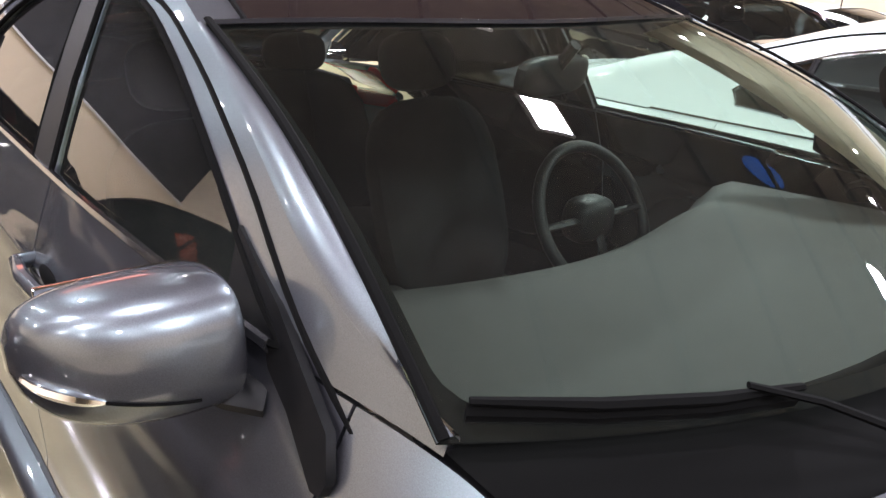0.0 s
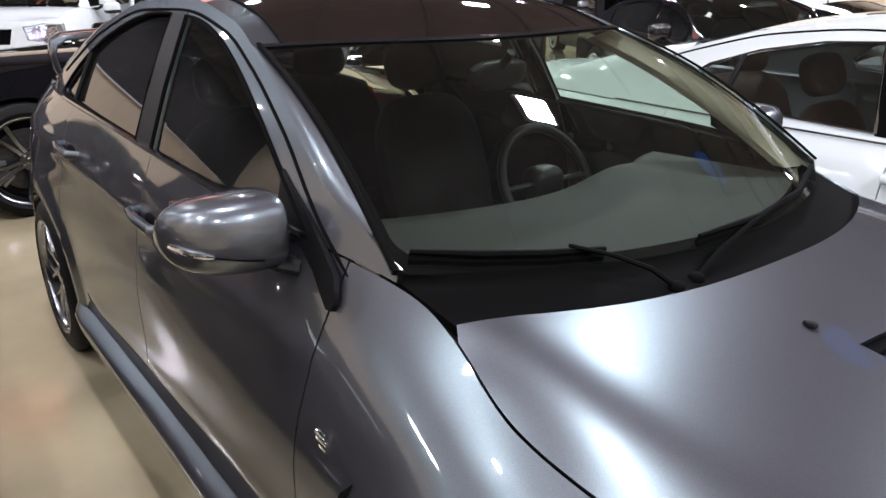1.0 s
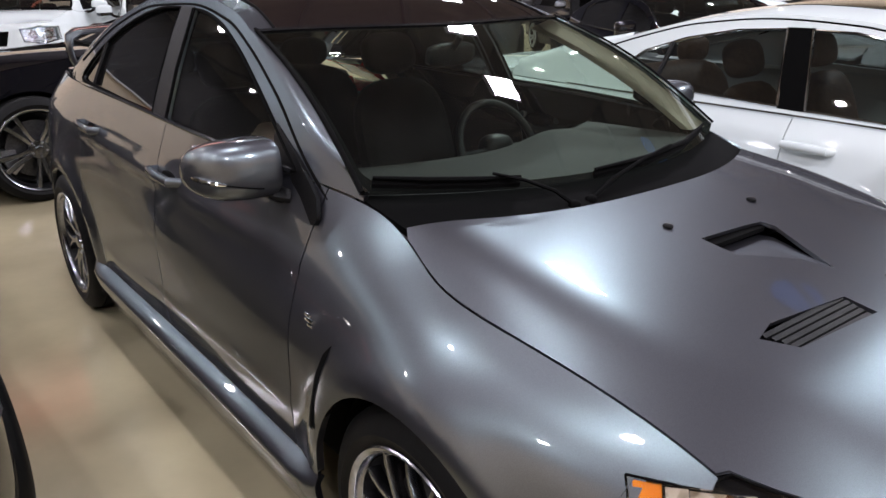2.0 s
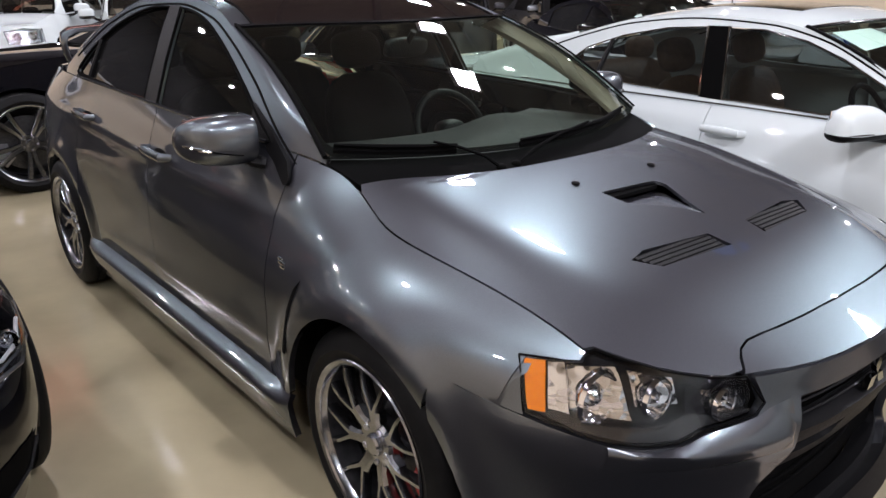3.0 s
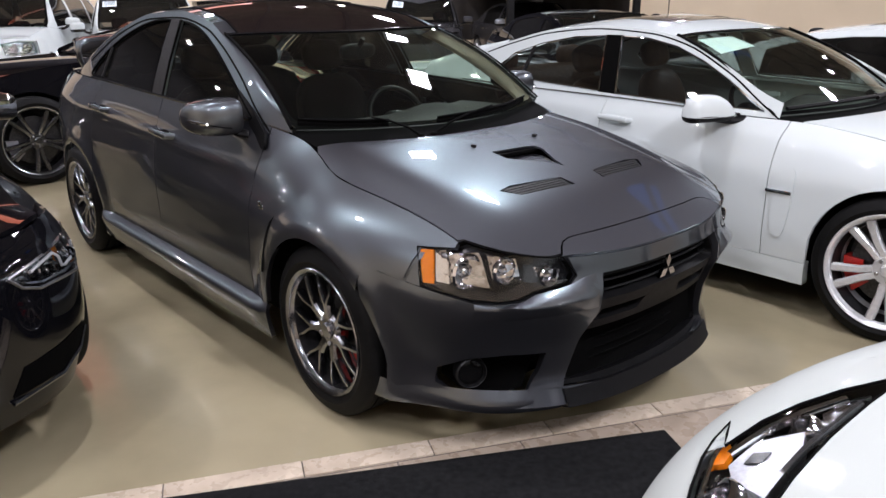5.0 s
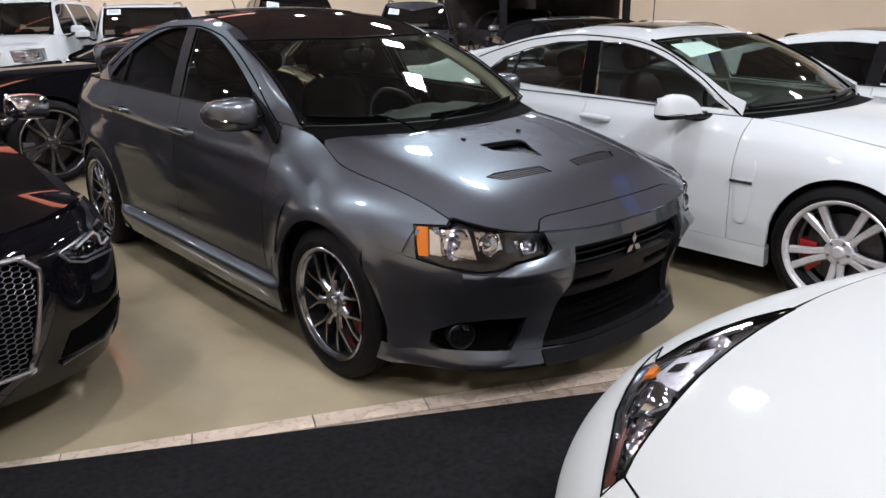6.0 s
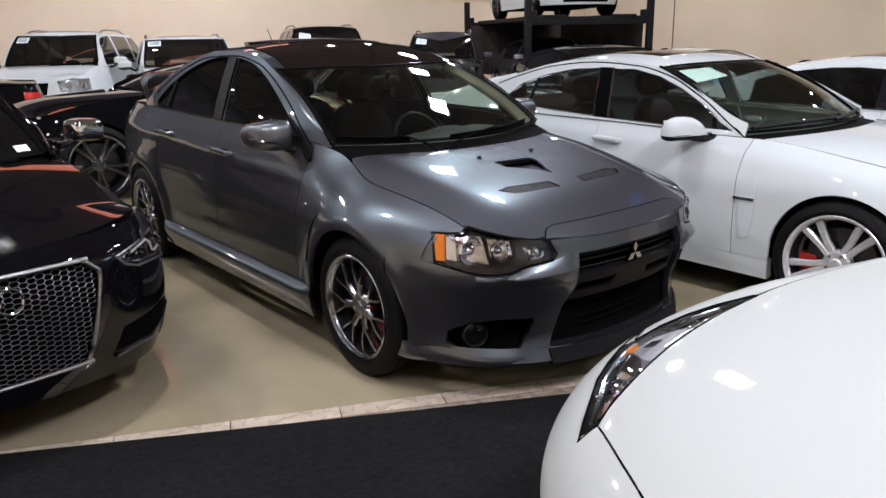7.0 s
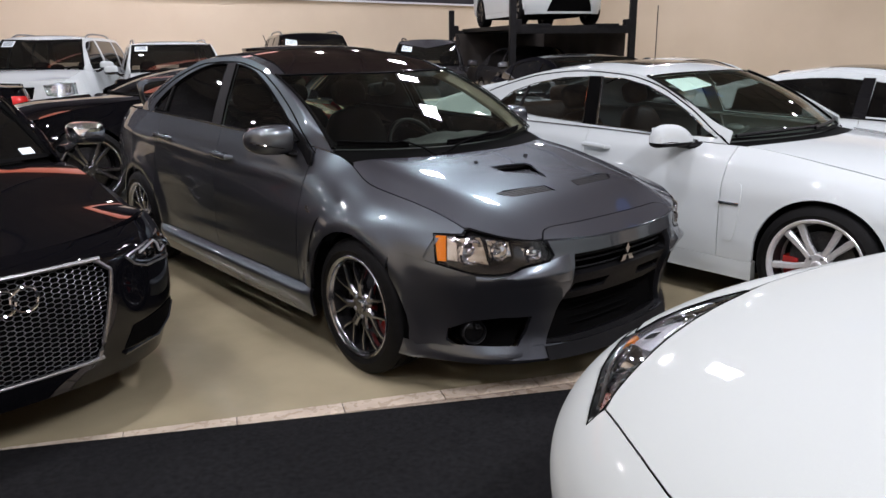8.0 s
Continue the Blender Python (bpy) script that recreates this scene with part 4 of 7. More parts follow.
    for x, z in S.get("handles", ()):
        p = Sh.side(x, z)
        for sgn in (-1, 1):
            y = sgn * abs(p.y)
            h = part("door_handle", tube([(x + 0.10, y - sgn * 0.005, z - 0.004), (x + 0.085, y + sgn * 0.03, z), (x, y + sgn * 0.038, z + 0.006), (x - 0.09, y + sgn * 0.03, z + 0.006), (x - 0.105, y - sgn * 0.005, z + 0.004)], [0.012, 0.014, 0.015, 0.014, 0.012], 10, 1.2), S.get("handle_mat", paint_mat), root)
            part("handle_cup", blob((x - 0.0, y - sgn * 0.006, z - 0.012), (0.075, 0.012, 0.028), 2.2, 16, 8), M_LINER if S.get("cup_dark", True) else paint_mat, h)
    if seats:
        interior(root, Sh, seats)
    return root, Sh


def ring_poly(Sh, phi_m, z_lo, z_side, top, tail=False):
    """Outline of a bumper: along the bottom, up the sides and back along its top edge (y, z points from the side to the middle)."""
    f = Sh.tphi if tail else Sh.nphi
    k = 14
    sp = Sh.s
    xc, fx, ax = (sp["tail_c"], Sh.tail_x, sp["axles"][1]) if tail else (sp["nose_c"], Sh.nose_x, sp["axles"][0])
    sg = -1 if tail else 1
    edge = []
    for i in range(9):
        z = z_lo + (z_side - z_lo) * i / 8
        dz = z - sp["R"] - 0.005
        x_e = math.sqrt(max(sp["arch"] ** 2 - dz * dz, 0.01)) + 0.004 if abs(dz) < sp["arch"] else 0.1
        x_e = max(x_e, sg * (xc - ax) + 0.03)
        if "nose_edge" in sp and not tail:
            x_e = sp["nose_edge"] - ax
        if "nose_side" in sp and not tail:
            x_e = max(x_e, sp["nose_side"] - ax)
        q = (ax + sg * x_e - xc) / (fx(z) - xc)
        edge.append((math.acos(max(0.0, min(1.0, q)) ** (Sh.n / 2)), z))
    phi_m = edge[0][0]
    bottom = [(-phi_m + 2 * phi_m * i / k, z_lo) for i in range(k)]
    right = edge + [(f(y, z), z) for y, z in top]
    left = [(-p, z) for p, z in reversed(right)]
    if abs(right[-1][0]) < 1e-6:
        left = left[1:]
    return bottom + right + left


def close_hood(s):
    """Lets the hood's front edge follow the nose's top line."""
    T, w = Shape(s), s["half"]
    line = curve(s["top_line"])
    front = []
    for i in range(9):
        y = w * 0.765 * (8 - i) / 8
        z = line(y)
        front.append((T.nose(T.nphi(y, z), z).x - 0.004, y))
    rear = s["hood_poly"][:17]
    s["hood_poly"] = rear + front + [(x, -y) for x, y in reversed(front[:-1])]


def usual_spec(L=4.6, W=1.84, H=1.45, wb=2.75, fo=0.9, R=0.33, rim=0.24, belt=0.98, hood_f=0.72, hood_r=0.93, xa=0.95, xt=0.15, xbt=-0.95, xc=-1.5, deck=1.05,
               suv=False, red=False, grille=None, lamp=None, n=2.6, mirror=True, sill=0.30):
    """Measures of an ordinary saloon or estate from its main sizes."""
    w = W / 2
    xf, xr = wb / 2, -wb / 2
    xn, xe = xf + fo, xf + fo - L
    b = belt
    hr, hf = hood_r, hood_f
    tail_top = deck if not suv else b
    xt_ = max(xbt, xe + 0.25) if suv else xbt

    def sec(ys, zs):
        return [(y * w, z) for y, z in zip(ys, zs)]
    side = [
        (xe + 0.35, sec((0.90, 0.95, 0.96, 0.92, 0.82), (sill - 0.1, 0.45, 0.68, 0.85, tail_top - 0.03))),
        (xr, sec((0.95, 0.985, 0.985, 0.94, 0.86), (sill - 0.1, 0.45, 0.70, 0.88, b))),
        (xr + 0.6, sec((0.94, 0.97, 0.98, 0.945, 0.88), (sill - 0.1, 0.42, 0.66, 0.86, b - 0.01))),
        (0.0, sec((0.94, 0.97, 0.98, 0.945, 0.885), (sill - 0.1, 0.42, 0.66, 0.85, b - 0.02))),
        (xa - 0.2, sec((0.94, 0.97, 0.975, 0.93, 0.86), (sill - 0.1, 0.42, 0.65, 0.84, b - 0.04))),
        (xa + 0.12, sec((0.94, 0.97, 0.97, 0.91, 0.78), (sill - 0.1, 0.42, 0.64, 0.80, hr))),
        (xf, sec((0.95, 0.99, 0.985, 0.92, 0.78), (sill - 0.1, 0.45, 0.66, 0.78, hr - (hr - hf) * 0.35))),
        (xf + fo * 0.45, sec((0.90, 0.935, 0.93, 0.88, 0.76), (sill - 0.1, 0.42, 0.58, 0.68, hf + 0.05))),
    ]
    xs_f = xf + fo * 0.45
    top = [(w * 0.80, hf + 0.03), (w * 0.6, hf + 0.027), (w * 0.35, hf + 0.022), (0, hf + 0.018)]
    lamp = lamp or [(w * 0.50, hf - 0.05), (w * 0.78, hf - 0.03), (w * 0.86, hf - 0.04), (w * 0.84, hf - 0.14), (w * 0.66, hf - 0.16), (w * 0.52, hf - 0.13)]
    grille = grille or [(-w * 0.36, hf - 0.06), (w * 0.36, hf - 0.06), (w * 0.32, hf - 0.24), (-w * 0.32, hf - 0.24)]
    rail_top = H - 0.045
    rail = [(xa + 0.1, hr + 0.02), (xa - 0.15, b + 0.10), ((xa + xt) / 2 - 0.05, b + (rail_top - b) * 0.72), (xt - 0.05, rail_top - 0.025), (xt - 0.45, rail_top)]
    if suv:
        rail += [(xt_ + 0.2, rail_top - 0.03), (xt_ - 0.05, rail_top - 0.08), (xe + 0.33, b + 0.05)]
        xr_end = xe + 0.33
    else:
        rail += [(xbt + 0.15, rail_top - 0.04), (xbt - 0.15, rail_top - 0.11), (xc, deck + 0.02)]
        xr_end = xc

    def rz(x):
        return curve(rail)(x)
    d1 = -0.12
    gap = 0.05

    def win(x_a, x_b, k=5, tail_in=0.0):
        xs = [x_a + (x_b - x_a) * i / k for i in range(k + 1)]
        up = [(x, max(rz(x) - gap, b + 0.02)) for x in xs]
        return [(x_a, b + 0.005), (x_b, b - 0.01)] + list(reversed(up))
    dlo = [win(d1 + 0.04, xa - 0.18, 6), win(max(xr_end + 0.28, xr + 0.12) if not suv else xr + 0.25, d1 - 0.06)]
    if suv:
        dlo.append(win(xr_end + 0.15, xr + 0.18, 3))
    s = dict(side=side, axles=(xf, xr), R=R, rim=rim, tyre_w=0.235, track=w - 0.135, arch=R + 0.03, sill=lambda x: sill, skirt=sill - 0.11, skirt_out=0.004,
             seams=(xa - 0.12, d1, xr + 0.32), fend_x=xs_f, rear_x=xe + 0.35, rail=rail, rail_x=(xr_end, xa + 0.06), inset=0.005, tum=0.36 if not suv else 0.22, curv=0.3 if not suv else 0.25,
             dlo=dlo, round_dlo=False, belt_x=(xr + 0.1, xa - 0.2), hood=[(xa, hr + 0.03), (xf, hr - (hr - hf) * 0.3 + 0.045), (xn - 0.25, hf + 0.05), (xn - 0.02, hf + 0.005)],
             trunk=[(xe + 0.1, deck), (xc + 0.1, deck + 0.03)], crown=[(xe, 0.02), (xc, 0.03), (0, 0.045), (xa, 0.02)], nose_c=xs_f - 0.35, tail_c=xe + 0.7, n=n,
             nose_x=[(0.2, xn - 0.06), (0.4, xn - 0.01), (0.55, xn), (hf, xn - 0.05), (hf + 0.1, xn - 0.2)], nose_b=[(0.2, w * 0.90), (0.45, w * 0.96), (0.62, w * 0.955), (hf, w * 0.90), (hf + 0.1, w * 0.8)],
             tail_x=[(0.25, xe + 0.08), (0.55, xe), (0.8, xe + 0.03), (deck, xe + 0.1)], tail_b=[(0.25, w * 0.88), (0.55, w * 0.96), (0.85, w * 0.93), (deck, w * 0.80)],
             screen=dict(xb=xa, yb=w * 0.76, zb=hr + 0.02, bow=0.2, zbow=0.01, xt=xt, tbow=0.08, wt=0.95), cowl=0.09, pillar_x=(xa + 0.05, xr_end + 0.02),
             backlight=dict(xb=(xc - 0.05) if not suv else xe + 0.22, yb=w * 0.70, zb=(deck + 0.03) if not suv else b + 0.05, bow=0.08, zbow=0.01, xt=xbt if not suv else xt_, tbow=0.04),
             hood_poly=[(xa + 0.13 + 0.16 * (1 - (i / 8) ** 2), w * 0.775 * i / 8) for i in range(-8, 9)] + [(xn - 0.03 - 0.36 * (abs(i) / 8) ** 2.2, w * 0.765 * i / 8) for i in range(8, -9, -1)],
             trunk_poly=None if suv else [(xc - 0.1, -w * 0.72), (xc - 0.1, w * 0.72), (xe + 0.18, w * 0.72), (xe + 0.12, 0), (xe + 0.18, -w * 0.72)],
             nose_poly=lambda Sh: ring_poly(Sh, 1.2, 0.2, hf - 0.005, top), nose_holes=[grille, lamp, [(-y, z) for y, z in lamp]], lamp=lamp, grille=grille,
             bulbs=[(w * 0.72, hf - 0.09, 0.042, M_CHROME), (w * 0.58, hf - 0.09, 0.038, M_CHROME)],
             tail_poly=lambda Sh: ring_poly(Sh, 1.2, 0.25, tail_top - 0.06, [(w * 0.5, tail_top - 0.02), (0, tail_top)], True), tail_holes=[],
             tail_lamp=[(w * 0.5, tail_top - 0.14), (w * 0.84, tail_top - 0.12), (w * 0.86, tail_top - 0.26), (w * 0.5, tail_top - 0.28)],
             mirror=(xa - 0.28, w + 0.06, b + 0.05, 0.075, 0.11, 0.075), handles=((d1 + 0.12, b - 0.13), (xr + 0.48, b - 0.12)), red_caliper=red)
    s["top_line"], s["half"] = top, w
    close_hood(s)
    return s


# hood openings: two louvres and an inlet duct, as outlines in x and y
LOUVRE = [(1.765, 0.395), (1.748, 0.33), (1.772, 0.09), (1.834, 0.08), (1.818, 0.345)]
DUCT = [(1.475, -0.150), (1.482, 0.0), (1.488, 0.075), (1.52, 0.085), (1.62, 0.04), (1.70, 0.012), (1.64, -0.03), (1.56, -0.145)]
VENTS = [LOUVRE, [(x, -y) for x, y in LOUVRE], DUCT]


def evo_spec():
    half = [(0.761, 0.736), (0.690, 0.744), (0.635, 0.722), (0.56, 0.702), (0.46, 0.684), (0.426, 0.656), (0.448, 0.636), (0.50, 0.627), (0.555, 0.617), (0.598, 0.597), (0.65, 0.589), (0.70, 0.592), (0.744, 0.608), (0.784, 0.625)]
    top = [(0.787, 0.637), (0.735, 0.594), (0.65, 0.578), (0.596, 0.589), (0.552, 0.611), (0.498, 0.621), (0.444, 0.630), (0.42, 0.653), (0.44, 0.682), (0.36, 0.700), (0.2, 0.712), (0, 0.715)]
    side = [
        (-2.0, [(0.745, 0.33), (0.772, 0.55), (0.772, 0.72), (0.735, 0.92), (0.645, 1.045)]),
        (-1.7, [(0.825, 0.27), (0.85, 0.50), (0.846, 0.72), (0.805, 0.93), (0.705, 1.05)]),
        (-1.325, [(0.86, 0.22), (0.885, 0.45), (0.885, 0.70), (0.835, 0.92), (0.755, 1.058)]),
        (-0.9, [(0.845, 0.18), (0.865, 0.42), (0.868, 0.66), (0.832, 0.90), (0.77, 1.055)]),
        (0.0, [(0.845, 0.18), (0.86, 0.42), (0.866, 0.64), (0.832, 0.88), (0.778, 1.035)]),
        (0.72, [(0.845, 0.18), (0.862, 0.42), (0.862, 0.62), (0.812, 0.84), (0.752, 1.012)]),
        (0.90, [(0.845, 0.18), (0.866, 0.42), (0.864, 0.62), (0.806, 0.82), (0.700, 0.985)]),
        (1.067, [(0.85, 0.19), (0.878, 0.42), (0.872, 0.64), (0.815, 0.80), (0.672, 0.946)]),
        (1.19, [(0.855, 0.205), (0.882, 0.435), (0.881, 0.645), (0.826, 0.795), (0.712, 0.888)]),
        (1.325, [(0.86, 0.22), (0.885, 0.45), (0.89, 0.65), (0.838, 0.79), (0.730, 0.866)]),
        (1.55, [(0.845, 0.24), (0.868, 0.45), (0.868, 0.63), (0.828, 0.745), (0.715, 0.838)]),
        (1.75, [(0.79, 0.25), (0.815, 0.45), (0.825, 0.61), (0.795, 0.705), (0.698, 0.803)]),
        (1.93, [(0.70, 0.25), (0.735, 0.45), (0.745, 0.60), (0.735, 0.69), (0.690, 0.752)]),
        (2.10, [(0.60, 0.25), (0.65, 0.40), (0.68, 0.50), (0.69, 0.60), (0.690, 0.675)]),
    ]
    rail = [(1.02, 0.965), (0.80, 1.065), (0.55, 1.20), (0.30, 1.315), (0.08, 1.385), (-0.25, 1.425), (-0.6, 1.415), (-0.95, 1.335), (-1.25, 1.20), (-1.52, 1.075)]
    arc = curve([(0.72, 1.02), (0.55, 1.122), (0.40, 1.203), (0.22, 1.285), (0.05, 1.343), (-0.10, 1.372), (-0.21, 1.382)])
    front = [(x, arc(x)) for x in [0.72 - 0.93 * i / 16 for i in range(17)]] + [(-0.155, 1.20), (-0.12, 1.042), (0.3, 1.032), (0.68, 1.016)]
    arc2 = curve([(-0.325, 1.384), (-0.45, 1.382), (-0.6, 1.364), (-0.82, 1.307), (-1.0, 1.232), (-1.13, 1.158), (-1.21, 1.098)])
    rear = [(-0.25, 1.045), (-0.28, 1.20)] + [(x, arc2(x)) for x in [-0.325 - 0.885 * i / 14 for i in range(15)]] + [(-1.215, 1.082), (-1.19, 1.074), (-0.7, 1.058)]

    def z_s(x):
        if x > 1.60:
            return 0.652 - 0.07 * (x - 1.60) + 10.0 * max(0.0, min(0.0096, x - 1.772)) + 0.19 * max(0.0, x - 1.781)
        return 0.335
    fog = [(0.700, 0.240), (0.728, 0.272), (0.724, 0.325), (0.675, 0.372), (0.59, 0.388), (0.478, 0.386), (0.492, 0.315), (0.530, 0.252), (0.62, 0.232)]
    mouth = [(0.331, 0.648), (0.350, 0.50), (0.386, 0.36), (0.418, 0.255), (0.25, 0.245), (0, 0.242)]
    hole = mouth + [(-y, z) for y, z in reversed(mouth[:-1])]
    spec = dict(
        side=side, axles=(1.325, -1.325), R=0.322, rim=0.230, tyre_w=0.225, track=0.748, track_rear=0.778, arch=0.352, sill=z_s, skirt=0.185, shelf=0.05, gasket=(-1.30, 0.86, 0.030), lining=M_LINING,
        seams=(0.83, -0.11, -1.02), fend_x=1.888, rear_x=-2.0, rail=rail, rail_x=(-1.50, 0.935), trim_r=0.007, inset=0.0, tum=0.40, curv=0.30, dlo=[front, rear], round_dlo=False,
        pillar_mat=M_PLASTIC, b_pillar=[(-0.115, 1.038), (-0.205, 1.388), (-0.328, 1.388), (-0.255, 1.043)],
        belt_x=(-1.2, 0.70), hood=[(1.0, 0.978), (1.2, 0.955), (1.4, 0.925), (1.83, 0.838), (2.1, 0.738), (2.185, 0.708)], crease=[(1.0, 0.64), (1.15, 0.645), (1.3, 0.64), (1.5, 0.605), (1.75, 0.535), (1.95, 0.46), (2.1, 0.41), (2.2, 0.39)], soft=0.075, trunk=[(-2.2, 1.07), (-1.5, 1.12)],
        crown=[(-1.5, 0.03), (-0.9, 0.05), (-0.3, 0.052), (0.15, 0.045), (1.0, 0.02)], nose_c=1.35, tail_c=-1.45, n=2.5,
        nose_x=[(0.17, 2.20), (0.22, 2.175), (0.30, 2.148), (0.4, 2.155), (0.48, 2.182), (0.55, 2.209), (0.59, 2.209), (0.65, 2.192), (0.71, 2.187), (0.8, 2.14)], nose_b=[(0.17, 0.825), (0.22, 0.818), (0.3, 0.815), (0.45, 0.858), (0.54, 0.874), (0.585, 0.876), (0.64, 0.862), (0.74, 0.828), (0.8, 0.78)],
        tail_x=[(0.25, -2.12), (0.6, -2.20), (0.9, -2.18), (1.08, -2.11)], tail_b=[(0.25, 0.76), (0.6, 0.80), (0.9, 0.77), (1.08, 0.68)],
        screen=dict(xb=0.935, yb=0.702, zb=0.998, bow=0.225, zbow=-0.012, xt=0.262, tbow=0.10, wt=0.985), cowl=0.19, cowl_fall=0.055, frit=0.03, roof_edge=0.885, nose_side=1.603, nose_blend=(1.62, 1.84), lamp_back=M_SMOKE, grille_depth=-0.09, lamp_seal=0.0022, lamp_depth=0.04, pillar_x=(0.945, -1.48),
        backlight=dict(xb=-1.56, yb=0.58, zb=1.10, bow=0.08, zbow=0.02, xt=-0.98, tbow=0.05),
        hood_poly=[(1.072 + 0.17 * (1 - (i / 10) ** 2), 0.662 * i / 10) for i in range(-10, 11)]
        + [(1.3, 0.670), (1.55, 0.684), (1.75, 0.692), (1.905, 0.688), (1.965, 0.635), (2.02, 0.57), (2.085, 0.47), (2.128, 0.36), (2.172, 0.2), (2.188, 0),
           (2.172, -0.2), (2.128, -0.36), (2.085, -0.47), (2.02, -0.57), (1.965, -0.635), (1.905, -0.688), (1.75, -0.692), (1.55, -0.684), (1.3, -0.670)],
        hood_holes=VENTS, hood_flange=0.009,
        trunk_poly=[(-1.58, -0.66), (-1.58, 0.66), (-2.06, 0.62), (-2.11, 0), (-2.06, -0.62)],
        nose_poly=lambda Sh: ring_poly(Sh, 1.19, 0.20, 0.645, top), nose_holes=[fog, [(-y, z) for y, z in fog], hole], lamp=half, grille=hole, fog=fog,
        bulbs=[(0.692, 0.674, 0.052, M_LAMPBACK), (0.612, 0.680, 0.040, M_LAMPBACK), (0.500, 0.660, 0.033, M_LAMPBACK)],
        tail_poly=lambda Sh: ring_poly(Sh, 1.2, 0.28, 0.98, [(0.6, 1.03), (0, 1.06)], True), tail_holes=[],
        tail_lamp=[(0.5, 0.92), (0.76, 0.95), (0.80, 0.80), (0.5, 0.80)],
        flares=((1.325, 0.333, 0.375, 0.018), (-1.325, 0.333, 0.375, 0.018)), creases=((-1.9, 0.925, 0.90, 0.825, 0.011, 0.018), (-0.85, 0.40, 0.95, 0.47, 0.009, 0.025)),
        handles=((0.0, 0.885), (-0.89, 0.92)), red_caliper=True)
    # the hood's front edge lies on the nose; lamp and bumper meet it there
    T = Shape(spec)

    def edge(y):
        z = 0.72
        for _ in range(60):
            x = T.nose(T.nphi(y, z), z).x - 0.004
            z = 0.7 * z + 0.3 * T.hood(x, y).z
        return x, z
    ys = [0.672, 0.66, 0.64, 0.605, 0.57, 0.53, 0.495, 0.46, 0.36, 0.28, 0.2, 0.1, 0.0]
    ed = [edge(y) for y in ys]
    front = [(x, y) for y, (x, z) in zip(ys, ed)]
    side_edge = [(x, T.top(x)[0] - 0.001) for x in [1.10 + 0.03 * i for i in range(27)]]
    rear_line = [(1.072 + 0.165 * (1 - abs(i / 10) ** 2.6), 0.668 * i / 10) for i in range(-10, 11)]
    seam = [(2.092, 0.456), (2.072, 0.435), (2.057, 0.410), (2.050, 0.375), (2.053, 0.33), (2.060, 0.26), (2.066, 0.16), (2.069, 0.0)]
    outer, inner = front[:8], front[7:]
    half_hood = side_edge + outer[:-1] + seam
    spec["hood_poly"] = rear_line + half_hood + [(x, -y) for x, y in reversed(half_hood[:-1])]
    cap = [(x + 0.005, y - (0.004 if y > 0.42 else 0.0)) for x, y in seam]
    half_cap = list(reversed(cap)) + inner
    spec["cap_poly"] = half_cap + [(x, -y) for x, y in reversed(half_cap[1:-1])]
    spec["lamp"] = [(0.764, 0.737), (0.742, 0.740), (0.712, 0.743), (0.697, 0.752), (0.674, ed[0][1] - 0.003)] + [(y + 0.002, z - 0.003) for y, (x, z) in zip(ys[1:8], ed[1:8])] + half[5:]
    tops = [(0.826, 0.640), (0.786, 0.619), (0.744, 0.601), (0.70, 0.585), (0.65, 0.582), (0.596, 0.589), (0.552, 0.611), (0.498, 0.621), (0.444, 0.630), (0.42, 0.653), (0.445, ed[7][1] - 0.007)] + [(y, z - 0.006) for y, (x, z) in zip(ys[8:], ed[8:])]
    spec["nose_poly"] = lambda Sh: ring_poly(Sh, 1.19, 0.20, 0.660, tops)
    return spec




# ---- the hall ----
def slab(name, c, s, mat, label, category):
    ob = new(name, mesh_of(box(c, s), name, False))
    ob.data.materials.append(mat)
    return tagged(ob, label, category, kind="structure")


M_FLOOR = grainy("polished_concrete", (0.235, 0.200, 0.128), (0.345, 0.300, 0.195), 1.1, 0.15, rough_var=0.07, bump=0.05, bump_scale=22)
M_CARPET = grainy("black_carpet", (0.0045, 0.0045, 0.005), (0.012, 0.012, 0.0125), 45, 0.95, bump=0.8, bump_scale=900)
M_TILE = grainy("stone_tile", (0.24, 0.19, 0.14), (0.38, 0.31, 0.245), 5, 0.28, rough_var=0.1, bump=0.1, bump_scale=60)
M_BORDER = grainy("pale_stone_tile", (0.38, 0.31, 0.235), (0.53, 0.45, 0.355), 8, 0.28, rough_var=0.08, bump=0.1, bump_scale=60)
M_GROUT = plain("tile_grout", (0.13, 0.11, 0.09), 0.9)
M_WALL = grainy("beige_wall_paint", (0.68, 0.575, 0.43), (0.73, 0.625, 0.475), 0.7, 0.85, bump=0.15, bump_scale=200)
M_UPPER = grainy("black_upper_wall", (0.010, 0.010, 0.014), (0.02, 0.02, 0.026), 2, 0.6)
M_TRIM = plain("white_ledge_paint", (0.78, 0.79, 0.82), 0.5)
M_CEIL = grainy("dark_ceiling", (0.070, 0.060, 0.051), (0.105, 0.090, 0.075), 2, 0.9)
M_LIFT = grainy("black_lift_steel", (0.005, 0.005, 0.0055), (0.011, 0.011, 0.012), 12, 0.5, rough_var=0.15)
M_DARKFILL = grainy("dark_brown_sheet", (0.012, 0.009, 0.007), (0.03, 0.023, 0.017), 3, 0.7, bump=0.4, bump_scale=30)
M_BEAM = grainy("dark_beam_paint", (0.03, 0.028, 0.026), (0.05, 0.046, 0.042), 6, 0.6)
M_SIGN = glow("red_sign_glow", (1.0, 0.16, 0.05), 0.85)
M_BLUE = glow("blue_sign_glow", (0.012, 0.10, 0.42), 0.45)
M_BLUE.node_tree.nodes["Principled BSDF"].inputs["Base Color"].default_value = (0.01, 0.04, 0.16, 1)
